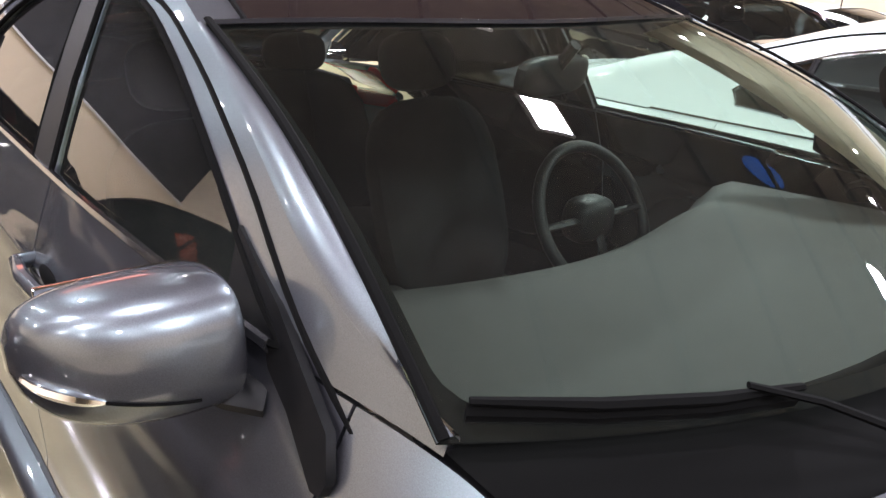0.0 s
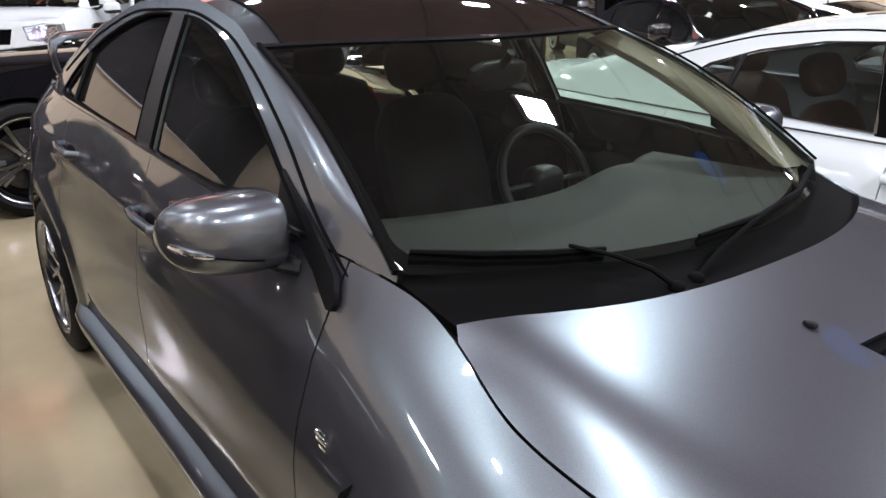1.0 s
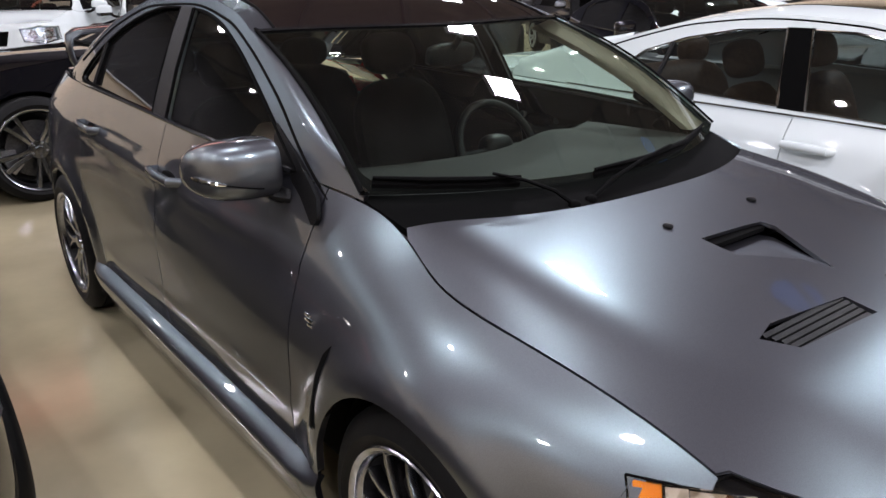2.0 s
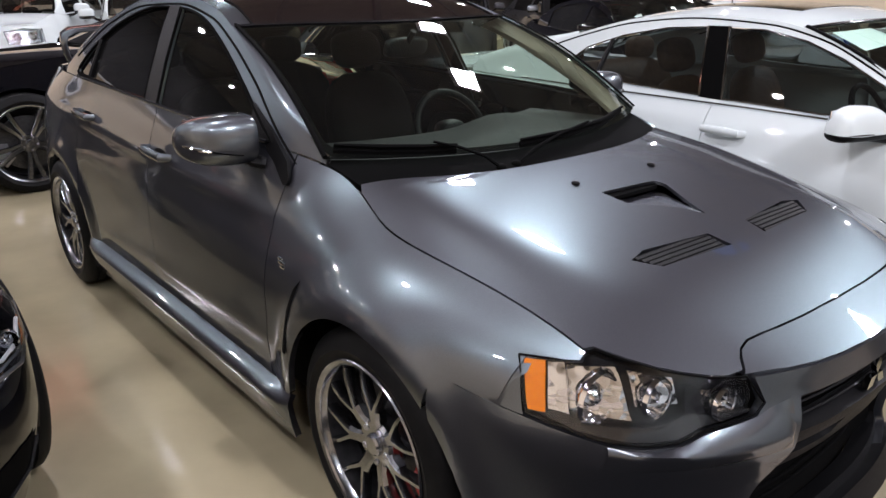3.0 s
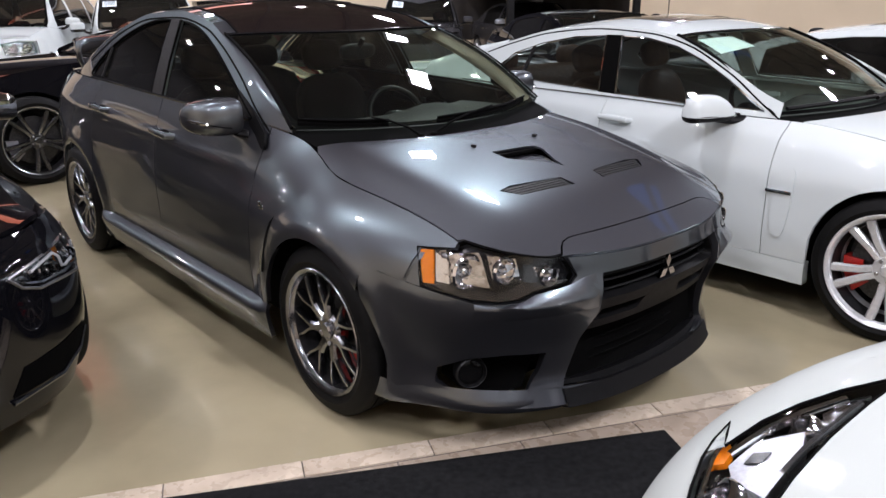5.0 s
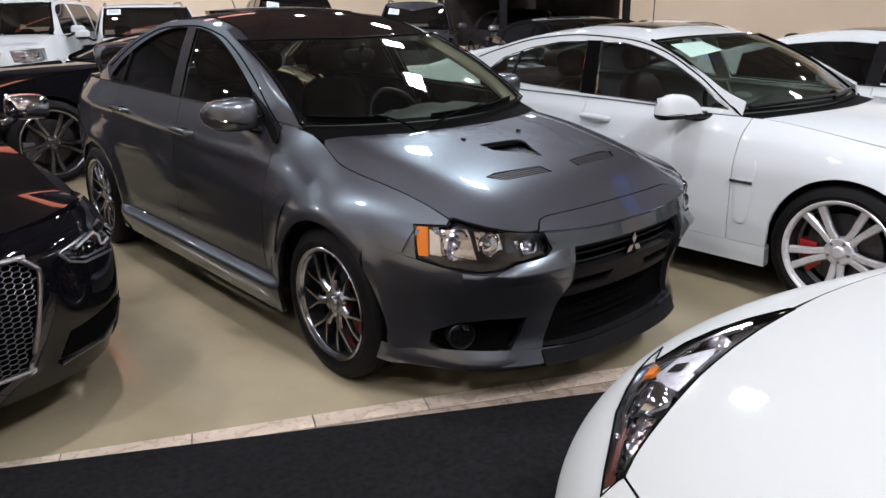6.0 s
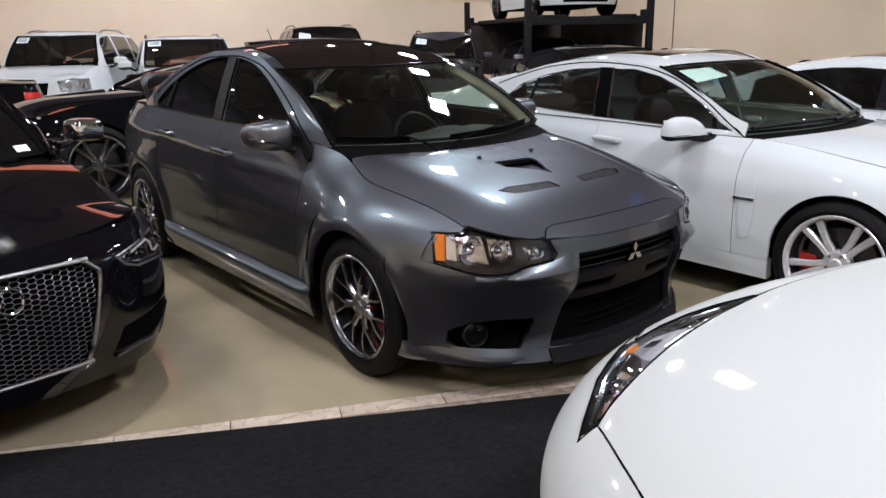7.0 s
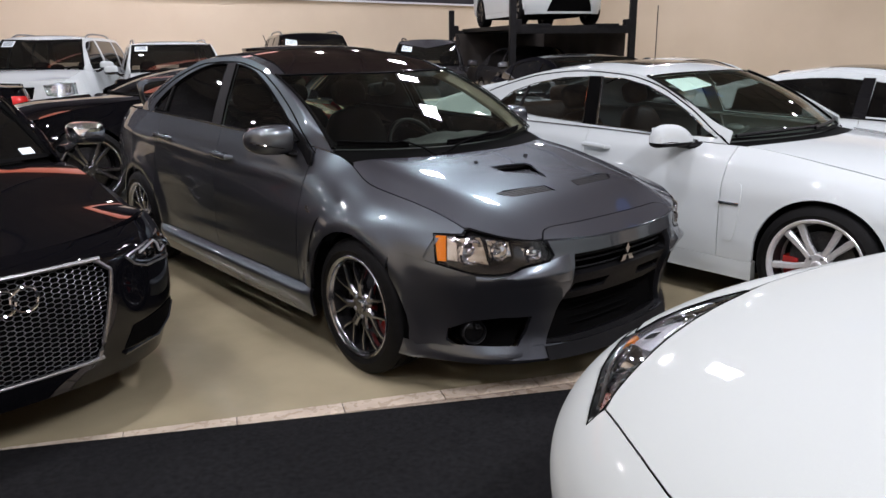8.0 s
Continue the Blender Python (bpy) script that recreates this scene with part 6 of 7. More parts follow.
    for i, (y, z) in enumerate(path):
        (ya, za), (yb, zb) = path[max(i - 1, 0)], path[min(i + 1, len(path) - 1)]
        nrm = Vector((0, -(zb - za), yb - ya)).normalized()
        rise = min(1.0, max(0.0, (z - 1.1) / 0.15))
        half_c = 0.045 + 0.05 * min(1.0, max(0.0, (z - 1.20) / 0.055))
        cx = -1.53 - half_c - 0.03 * (1 - rise)
        rows.append([bm.verts.new(Vector((cx + half_c * math.cos(a), y, z - 0.006 * math.cos(a) * rise)) + nrm * (0.015 * math.sin(a))) for a in [2 * math.pi * k / 14 for k in range(14)]])
    for a, b in zip(rows, rows[1:]):
        for j in range(14):
            bm.faces.new([a[j], a[(j + 1) % 14], b[(j + 1) % 14], b[j]])
    bmesh.ops.recalc_face_normals(bm, faces=bm.faces[:])
    part("rear_wing", bm, M_GREY, root, sharp=80)
    # tilted sunroof, aerial, cabin mirror
    q = [(-0.62, -0.62), (-0.16, -0.62), (-0.16, 0.62), (-0.62, 0.62)]
    part("sunroof_panel", sheet(q, lambda x, w: Sh.roof(x, w) + Vector((0, 0, 0.004 + 0.018 * max(0, (-0.16 - x) / 0.46))), (0.08, 0.12), flange=0.02), M_GLOSSBLACK, root, "dark glass sunroof tilted open")
    part("aerial", tube([(-0.93, 0.0, 1.40), (-0.945, 0.0, 1.47), (-1.01, 0.0, 1.56)], [0.012, 0.004, 0.0025], 6), M_PLASTIC, root)
    mir = part("cabin_mirror", blob((0.40, 0.0, 1.235), (0.020, 0.12, 0.038), 3.4, 20, 10, m=Euler((0, radians(10), radians(12))).to_matrix()), M_PLASTIC, root)
    part("mirror_stalk", tube([(0.41, 0.0, 1.25), (0.45, 0.0, 1.295)], 0.012, 8), M_PLASTIC, mir)
    return root, Sh


CARS["evo"] = grey_saloon()

# ---- white luxury saloon beside it ----
jag = usual_spec(4.96, 1.88, 1.405, 2.909, 0.92, 0.328, 0.247, 0.955, 0.72, 0.90, 0.86, 0.10, -1.05, -1.80, 1.0, red=True, sill=0.275)
jag.update(dlo=[[(-0.09, 0.962), (-0.175, 1.262), (0.0, 1.256), (0.20, 1.218), (0.38, 1.152), (0.55, 1.068), (0.69, 0.985), (0.76, 0.942), (0.36, 0.945)],
                [(-0.205, 0.968), (-0.285, 1.262), (-0.50, 1.250), (-0.74, 1.207), (-0.94, 1.142), (-1.05, 1.06), (-1.02, 1.015), (-0.6, 0.985)]],
           rail=[(0.95, 0.92), (0.76, 1.005), (0.52, 1.13), (0.25, 1.248), (0.0, 1.300), (-0.35, 1.318), (-0.7, 1.29), (-1.0, 1.22), (-1.35, 1.11), (-1.80, 1.01)], pillar_x=(0.83, -1.78), rail_x=(-1.80, 0.83),
           b_pillar=[(-0.085, 0.958), (-0.170, 1.268), (-0.290, 1.268), (-0.21, 0.962)], tum=0.43, curv=0.25, pillar_mat=M_LINER, gasket=(-1.2, 0.86, 0.018), bright_trim=M_CHROME, belt_mat=M_CHROME, seams=(0.885, -0.125, -1.06),
           sunroof=(-0.50, 0.0, 0.6), cowl=0.15, caliper_behind=True, cup_dark=False, mirror=(0.57, 0.965, 0.955, 0.075, 0.122, 0.056), slim_mirror=True, mirror_turn=22, arch=0.354, handles=((-0.02, 0.838), (-0.95, 0.86)), seat_z=0.2)
jag["hood_poly"] = [(x - 0.055, y) for x, y in jag["hood_poly"][:17]] + jag["hood_poly"][17:]
jag["screen"].update(xb=0.80, xt=0.16, yb=0.76, wt=0.985)
CARS["jag"] = build_car("luxury_saloon", jag, pose(1.0, 2.2, 0), "white luxury saloon with chrome window trim and tan seats", M_WHITE, 0.8, glass=(M_GLASS, M_SIDE), style="five", seats=M_TAN)
root, Sh = CARS["jag"]
for sg in (-1, 1):
    for (xa, za), (xb, zb) in (((0.905, 0.70), (0.99, 0.52)),):
        vent = sheet(smooth_poly([(0.915, 0.70), (1.0, 0.71), (1.01, 0.6), (0.985, 0.40), (0.93, 0.40), (0.915, 0.55)], 3), Sh.side, (0.03, 0.03), flange=0.01, offset=0.006)
        v = part("fender_vent", vent if sg < 0 else flip_y(vent), M_WHITE, root)
        p = Sh.side(0.945, 0.60)
        part("vent_badge", box((0.945, sg * (abs(p.y) + 0.008), 0.60), (0.125, 0.012, 0.016), 0.004), M_CHROME, v)
for blade in ([(0.03, -0.9), (0.045, -0.5), (0.05, -0.1), (0.045, 0.1)], [(0.03, 0.0), (0.05, 0.4), (0.05, 0.8), (0.045, 0.9)]):
    part("wiper", tube([Sh.glass_front(a, w) + Vector((0.006, 0, 0.015)) for a, w in blade], 0.011, 6), M_PLASTIC, root)

for sg in (-1, 1):
    part("window_divider", tube([Vector((x, sg * (abs(Sh.house(x, z).y) + 0.002), z)) for x, z in ((-0.80, 1.185), (-0.83, 0.995))], 0.012, 6), M_PLASTIC, root)
part("windscreen_sheet", sheet([(0.70, -0.86), (0.93, -0.84), (0.93, -0.42), (0.76, -0.40)], Sh.glass_front, (0.1, 0.1), flange=0.0, offset=-0.012), M_PAPER, root, "pale printed sheet behind the windscreen")
# ---- black coupe with a honeycomb grille ----
g_out = [(0.34, 0.706), (0.385, 0.698), (0.425, 0.665), (0.440, 0.632), (0.406, 0.470), (0.368, 0.335), (0.352, 0.312), (0.32, 0.303)]
g_poly = g_out + [(-y, z) for y, z in reversed(g_out)]
a_lamp = [(0.52, 0.680), (0.62, 0.700), (0.74, 0.716), (0.83, 0.718), (0.868, 0.66), (0.862, 0.585), (0.80, 0.588), (0.72, 0.608), (0.62, 0.616), (0.56, 0.640)]
aud = usual_spec(4.65, 1.86, 1.37, 2.75, 0.87, 0.345, 0.255, 0.965, 0.755, 0.935, 1.02, 0.25, -0.85, -1.6, 0.98, grille=g_poly, lamp=a_lamp, n=3.0)
aud.update(mirror=(0.74, 1.0, 1.03, 0.075, 0.095, 0.06), mirror_mat=M_CHROME, mirror_turn=12, nose_x=[(0.15, 2.16), (0.3, 2.21), (0.55, 2.235), (0.70, 2.225), (0.80, 2.15)], bulbs=[(0.775, 0.655, 0.026, M_CHROME), (0.665, 0.650, 0.022, M_CHROME)])
close_hood(aud)
aud["side"][6][1][4] = (0.93 * 0.78, 0.905)
aud["hood"] = [(x, z + 0.025 * max(0.0, min(1.0, (2.05 - x) / 0.7))) for x, z in aud["hood"]]
aud["lamp_back"] = M_LAMPBACK
CARS["aud"] = build_car("black_coupe", aud, pose(-1.038, -2.52, 0, 0, 0, 6.46), "glossy black coupe with silver framed honeycomb grille", M_BLACK, 0.9, rim_mat=M_GRILLE, glass=(M_TINT, M_DARKTINT), seats=M_FABRIC)
root, Sh = CARS["aud"]
nose_pt = lambda y, z, d=0.0: Sh.nose(Sh.nphi(y, z), z) + Vector((d, 0, 0))
ring = [nose_pt(y, z, 0.004) for y, z in smooth_poly(g_poly, 3)]
part("grille_frame", tube(ring + ring[:1], 0.0085, 8), M_STEEL, root, "brushed silver grille frame")
bm = bmesh.new()
hs = 0.019
for j in range(23):
    for i in range(-20, 21):
        y, z = i * 1.5 * hs, 0.285 + (j + (0.5 if i % 2 else 0)) * 1.04 * hs
        cs = [(y + hs * math.cos(k * math.pi / 3), z + 0.60 * hs * math.sin(k * math.pi / 3)) for k in range(4)]
        for a, b in zip(cs, cs[1:]):
            if inside(*a, g_poly) and inside(*b, g_poly):
                p, q = nose_pt(*a, -0.012), nose_pt(*b, -0.012)
                add_tube(bm, [p, q], 0.0015, 4)
part("honeycomb", bm, M_GRILLE, root, "grey metal honeycomb mesh", False)
for k in range(4):
    c = nose_pt(-0.111 + 0.074 * k, 0.622, 0.012)
    t = [c + Vector((0, 0.046 * math.cos(a), 0.046 * math.sin(a))) for a in [2 * math.pi * i / 22 for i in range(23)]]
    part("emblem_ring", tube(t, 0.006, 6), M_CHROME, root)
for sg in (-1, 1):
    pts = [(0.80, 0.375), (0.76, 0.315), (0.66, 0.285), (0.47, 0.282)]
    part("bumper_blade", tube([nose_pt(sg * y, z, 0.008) for y, z in pts], 0.008, 6), M_RIM, root)
    duct = [(0.80, 0.40), (0.74, 0.41), (0.52, 0.39), (0.47, 0.30), (0.64, 0.30), (0.76, 0.33)]
    part("side_intake", sheet([(Sh.nphi(sg * y, z), z) for y, z in duct], Sh.nose, (0.05, 0.03), flange=0.0, offset=0.003), M_LINER, root)
    marker = [(0.864, 0.65), (0.858, 0.59), (0.835, 0.592), (0.84, 0.66)]
    part("side_marker", sheet([(Sh.nphi(sg * y, z), z) for y, z in marker], Sh.nose, (0.05, 0.03), flange=0.0, offset=-0.004), M_AMBER, root, "amber side marker lens")
    rim_l = [nose_pt(sg * y, z, 0.003) for y, z in a_lamp]
    part("lamp_frame", tube(rim_l + rim_l[:1], 0.005, 6), M_GRILLE, root)
    led = [(0.56, 0.648), (0.63, 0.626), (0.73, 0.618), (0.82, 0.604), (0.852, 0.602)]
    part("light_strip", tube([nose_pt(sg * y, z, -0.012) for y, z in led], 0.007, 6), M_CHROME, root)
    hook = [(0.60, 0.672), (0.70, 0.692), (0.722, 0.672), (0.728, 0.640), (0.745, 0.634), (0.80, 0.634), (0.835, 0.66)]
    part("light_strip", tube([nose_pt(sg * y, z, -0.010) for y, z in hook], 0.005, 6), M_ALLOY, root)
p = Sh.glass_front(0.06, 0.86)
st = part("windscreen_sticker", sheet([(0.05, 0.80), (0.11, 0.80), (0.11, 0.90), (0.05, 0.90)], Sh.glass_front, (0.05, 0.05), flange=0.0, offset=0.002), M_PAPER, root, "pale printed inspection sticker")

# ---- pearl white coupe in the foreground ----
near = usual_spec(4.35, 2.03, 1.32, 2.55, 0.93, 0.33, 0.25, 0.93, 0.70, 0.90, 0.50, -0.25, -1.1, -1.6, 0.98)
NA, NB, NN = 1.045, 1.015, 2.24


def near_r(x, y):
    return ((abs(y) / NB) ** NN + (max(x - 1.0, 0) / NA) ** NN) ** (1 / NN)


def near_top(x, y):
    r = near_r(x, y)
    return Vector((x, y, 0.532 + (0.374 - 0.097 * (x - 1.0)) * max(0.0, 1 - r ** 3.94) ** 0.5))


def near_at(x, r):
    """Where the skin has the ring value r at the station x: y and z."""
    y = NB * max(r ** NN - (max(x - 1.0, 0) / NA) ** NN, 0.0) ** (1 / NN)
    return y, near_top(x, y).z


LIP = [(1.93, 0.0), (1.926, 0.073), (1.915, 0.148), (1.896, 0.257), (1.868, 0.395)]
IN_EDGE = [(1.868, 0.400), (1.81, 0.437), (1.75, 0.470), (1.62, 0.538), (1.51, 0.583), (1.40, 0.620), (1.295, 0.650)]
OUT_EDGE = [(1.907, 0.400), (1.872, 0.448), (1.836, 0.495), (1.766, 0.590), (1.705, 0.652), (1.641, 0.712), (1.59, 0.748), (1.535, 0.775), (1.575, 0.735), (1.605, 0.702), (1.525, 0.712), (1.455, 0.706), (1.382, 0.690), (1.300, 0.662)]
REAR_EDGE = [(1.2, 0.682), (1.0, 0.72), (0.8, 0.745), (0.6, 0.76), (0.40, 0.77)]
lamp_xy = IN_EDGE + list(reversed(OUT_EDGE))


def near_sec(x):
    y1 = near_at(x, 1.0)[0]
    return [(y1 * 0.94, 0.19), (y1 * 0.98, 0.38), (y1, 0.532), near_at(x, 0.96), near_at(x, 0.90)]


near["side"] = [r for r in near["side"] if r[0] < 0.2] + [(x, near_sec(x)) for x in (0.45, 0.7, 1.0, 1.12, 1.22, 1.31)]
near.update(fend_x=1.30, axles=(1.12, -1.43), seams=(0.42, -0.55, -1.30), nose_edge=1.30, nose_c=1.0, n=NN, nose_x=[(0.19, 1.97), (0.38, 2.02), (0.532, 2.045), (0.6, 2.045)], nose_b=[(0.19, 0.955), (0.38, 0.995), (0.532, 1.015), (0.6, 1.015)],
            nose_poly=lambda Sh: ring_poly(Sh, 1.1, 0.2, 0.530, [(0.9, 0.531), (0.4, 0.531), (0, 0.531)]), nose_holes=[[(-0.5, 0.47), (0.5, 0.47), (0.44, 0.25), (-0.44, 0.25)]],
            grille=[(-0.5, 0.47), (0.5, 0.47), (0.44, 0.25), (-0.44, 0.25)], lamp=None, tail_lamp=None, mirror=(0.22, 1.03, 0.99, 0.075, 0.10, 0.065))
hs_ = [(x, y - 0.004) for x, y in REAR_EDGE[::-1][1:]] + [(x, y) for x, y in IN_EDGE[::-1][:-1]] + [(x - 0.004, y) for x, y in LIP[::-1]]
near["hood_poly"] = [(0.60 + 0.14 * (1 - (i / 6) ** 2), 0.752 * i / 6) for i in range(-6, 7)] + hs_[1:] + [(x, -y) for x, y in reversed(hs_[1:-1])]


class NearShape(Shape):
    def hood(self, x, y):
        return near_top(x, y)


UsualShape = Shape
Shape = NearShape
CARS["near"] = build_car("white_coupe", near, pose(4.253, 0.127, 0, 0, 0, 246.95), "pearl white coupe with long swept headlights", M_PEARL, 0.6, seats=M_FABRIC)
Shape = UsualShape
root, Sh = CARS["near"]


def ring_skin(edge, r_out, rows=14):
    """Skin from an inner edge outwards to the ring r_out, on the hood's own surface."""
    bm = bmesh.new()
    dense = []
    for (xa, ya), (xb, yb) in zip(edge, edge[1:]):
        k = max(1, round(math.hypot(xb - xa, yb - ya) / 0.022))
        dense += [(xa + (xb - xa) * i / k, ya + (yb - ya) * i / k) for i in range(k)]
    dense.append(edge[-1])
    grid = []
    for x, y in dense:
        r = max(near_r(x, y), 0.02)
        col = []
        for j in range(rows + 1):
            s = r + (r_out - r) * (1 - (1 - j / rows) ** 1.9)
            if x > 1.0:
                q = (1.0 + (x - 1.0) * s / r, y * s / r)
            else:
                q = (x, y * s / r)
            col.append(bm.verts.new(near_top(*q)))
        grid.append(col)
    for ca, cb in zip(grid, grid[1:]):
        for j in range(rows):
            bm.faces.new([ca[j], ca[j + 1], cb[j + 1], cb[j]])
    bmesh.ops.recalc_face_normals(bm, faces=bm.faces[:])
    if sum(f.normal.z for f in bm.faces) < 0:
        bmesh.ops.reverse_faces(bm, faces=bm.faces[:])
    return bm


for sg in (1, -1):
    def side_of(bm):
        return bm if sg > 0 else flip_y(bm)
    part("bumper_cover", side_of(ring_skin(LIP + OUT_EDGE[:8], 1.0)), M_PEARL, root, sharp=60)
    part("fender_cap", side_of(ring_skin(OUT_EDGE[7:] + [(1.25, 0.672)] + REAR_EDGE[:1], 1.0)), M_PEARL, root, sharp=60)
    part("fender_top", side_of(ring_skin(REAR_EDGE, 0.90, 8)), M_PEARL, root, sharp=60)
    lp = [(x, y * sg) for x, y in lamp_xy]
    at = lambda x, y, d: near_top(x, y * sg) - Vector((0, 0, d))
    bk = part("headlight", sheet(lp, lambda x, y: near_top(x, y) - Vector((0.02, 0, 0.045)), (0.03, 0.03), flange=0.0, ref=(0.5, 0, 0)), M_SMOKE, root)
    part("lens", sheet(lp, near_top, (0.02, 0.02), flange=0.004, ref=(0.5, 0, 0)), M_LENS, bk)
    rim_pts = [at(x, y, -0.001) for x, y in lamp_xy]
    part("lamp_seal", tube(rim_pts + rim_pts[:1], 0.0025, 6), M_LINER, bk)
    for x, y, r, d in ((1.69, 0.600, 0.040, 0.03), (1.485, 0.655, 0.026, 0.026)):
        turn = Matrix.Translation(at(x, y, d)) @ pose(0, 0, 0, 30, 0, -55 if sg > 0 else -125)
        part("projector_ring", lathe([(r * 1.2, -0.03), (r * 1.2, 0.006), (r * 1.1, 0.012), (r, 0.006), (r * 0.96, -0.01)], 28, turn), M_CHROME, bk)
        part("projector_lens", lathe([(r * 0.96, -0.006), (r * 0.8, 0.008), (r * 0.5, 0.018), (0.0005, 0.022)], 24, turn), M_GLOSSBLACK, bk)
    part("lamp_bowl", sheet([(x, y * sg) for x, y in ((1.66, 0.545), (1.55, 0.595), (1.50, 0.64), (1.56, 0.68), (1.63, 0.66), (1.655, 0.62))], lambda x, y: near_top(x, y) - Vector((0, 0, 0.014)), (0.03, 0.03), flange=0.02, ref=(0.5, 0, 0)), M_STEEL, bk)
    part("turn_lens", sheet([(x, y * sg) for x, y in ((1.64, 0.69), (1.60, 0.725), (1.565, 0.742), (1.60, 0.69), (1.63, 0.67))], lambda x, y: near_top(x, y) - Vector((0, 0, 0.012)), (0.03, 0.03), flange=0.01, ref=(0.5, 0, 0)), M_AMBER, bk)
    part("bowl_insert", sheet([(x, y * sg) for x, y in ((1.605, 0.618), (1.575, 0.630), (1.590, 0.652), (1.618, 0.640))], lambda x, y: near_top(x, y) - Vector((0, 0, 0.011)), (0.03, 0.03), flange=0.01, ref=(0.5, 0, 0)), M_GLOSSBLACK, bk)
    part("rear_reflector", sheet([(x, y * sg) for x, y in ((1.485, 0.612), (1.40, 0.646), (1.345, 0.662), (1.37, 0.672), (1.44, 0.668))], lambda x, y: near_top(x, y) - Vector((0, 0, 0.016)), (0.03, 0.03), flange=0.012, ref=(0.5, 0, 0)), M_LAMPBACK, bk)
    part("front_reflector", sheet([(x, y * sg) for x, y in ((1.85, 0.440), (1.78, 0.478), (1.72, 0.52), (1.735, 0.575), (1.80, 0.515))], lambda x, y: near_top(x, y) - Vector((0, 0, 0.030)), (0.03, 0.03), flange=0.012, ref=(0.5, 0, 0)), M_LAMPBACK, bk)
    for x, y in ((1.80, 0.525), (1.755, 0.575), (1.70, 0.628), (1.53, 0.688), (1.49, 0.690), (1.45, 0.686), (1.41, 0.677)):
        part("chrome_stud", blob(at(x, y, 0.014), (0.010, 0.008, 0.006), 2.2, 10, 6), M_CHROME, bk)
    part("lamp_strip", tube([at(x - 0.012, y - 0.014, 0.012) for x, y in OUT_EDGE[1:7]], 0.006, 6), M_CHROME, bk)
    part("lamp_strip", tube([at(x + 0.004, y - 0.018, 0.012) for x, y in OUT_EDGE[9:13]], 0.008, 6), M_CHROME, bk)
    part("lamp_strip", tube([at(x, y, 0.016) for x, y in ((1.60, 0.575), (1.54, 0.60), (1.46, 0.625), (1.38, 0.65))], 0.007, 6), M_SATIN, bk)

# ---- cars behind ----
suv = usual_spec(4.8, 1.92, 1.60, 2.95, 0.80, 0.36, 0.25, 1.08, 0.93, 1.08, 0.90, 0.35, -1.9, -2.3, 1.1, suv=True, sill=0.40)

tall = usual_spec(4.8, 1.92, 1.71, 2.95, 0.80, 0.38, 0.26, 1.15, 0.99, 1.14, 0.90, 0.45, -1.9, -2.3, 1.2, suv=True, sill=0.42)


def sheet_of_paper(root, Sh, a0, a1, w0, w1):
    p = part("price_sheet", sheet([(a0, w0), (a1, w0), (a1, w1), (a0, w1)], Sh.glass_front, (0.2, 0.2), flange=0.0, offset=0.004), M_PAPER, root, "pale green printed price sheet")
    for k in range(4):
        f = a1 - (a1 - a0) * (0.18 + 0.2 * k)
        part("print_line", sheet([(f, w0 + 0.03), (f + 0.02, w0 + 0.03), (f + 0.02, w1 - 0.03), (f, w1 - 0.03)], Sh.glass_front, (0.2, 0.2), flange=0.0, offset=0.007), M_INK, p)


def roof_rails(root, Sh, x0, x1, mat):
    for sg in (-1, 1):
        pts = [Sh.roof(x1 + (x0 - x1) * i / 8, sg * 0.9) + Vector((0, 0, 0.055 * math.sin(math.pi * i / 8) ** 0.3)) for i in range(9)]
        part("roof_rail", tube(pts, 0.016, 6), mat, root)


for sp_, hf_ in ((tall, 0.99), (suv, 0.93)):
    sp_["lamp"] = [(0.46, hf_ - 0.04), (0.66, hf_ - 0.005), (0.82, hf_ - 0.02), (0.845, hf_ - 0.18), (0.68, hf_ - 0.23), (0.50, hf_ - 0.19)]
    sp_["nose_holes"] = [sp_["grille"], sp_["lamp"], [(-y, z) for y, z in sp_["lamp"]]]
    sp_["bulbs"], sp_["lamp_back"] = [(0.74, hf_ - 0.11, 0.055, M_CHROME), (0.60, hf_ - 0.11, 0.05, M_CHROME)], M_LAMPBACK
BACK = [
    ("white_suv", tall, (-10.75, 1.05, 0), -31, M_WHITE, "white sport utility vehicle with roof rails and price sheet", True),
    ("white_suv", suv, (-9.75, 2.75, 0), -17, M_WHITE, "white sport utility vehicle parked against the wall", True),
]
for nm, sp, at, rz, mat, lab, rails in BACK:
    r, s2 = build_car(nm, sp, pose(*at, 0, 0, rz), lab, mat, 1.6, glass=(M_TINT, M_DARKTINT), seats=M_FABRIC)
    roof_rails(r, s2, -1.5, 0.1, M_STEEL)
    sheet_of_paper(r, s2, 0.70, 0.93, -0.93, -0.62)
    part("roof_panel", sheet([(-0.6, -0.6), (0.2, -0.6), (0.2, 0.6), (-0.6, 0.6)], lambda x, w: s2.roof(x, w) + Vector((0, 0, 0.004)), (0.2, 0.3), flange=0.01), M_GLOSSBLACK, r)
boxy = usual_spec(4.6, 1.86, 1.62, 2.75, 0.75, 0.37, 0.25, 1.05, 0.95, 1.05, 0.75, 0.50, -1.9, -2.2, 1.05, suv=True, sill=0.42)
high = usual_spec(4.6, 1.86, 1.76, 2.75, 0.75, 0.39, 0.25, 1.22, 1.05, 1.2, 0.75, 0.50, -1.9, -2.2, 1.2, suv=True, sill=0.45)
r, s2 = build_car("black_suv", high, pose(-9.9, 5.7, 0, 0, 0, -22), "black boxy off-road vehicle with roof rack", M_BLACK, 1.8, glass=(M_TINT, M_DARKTINT), seats=M_FABRIC)
roof_rails(r, s2, -1.5, 0.35, M_STEEL)
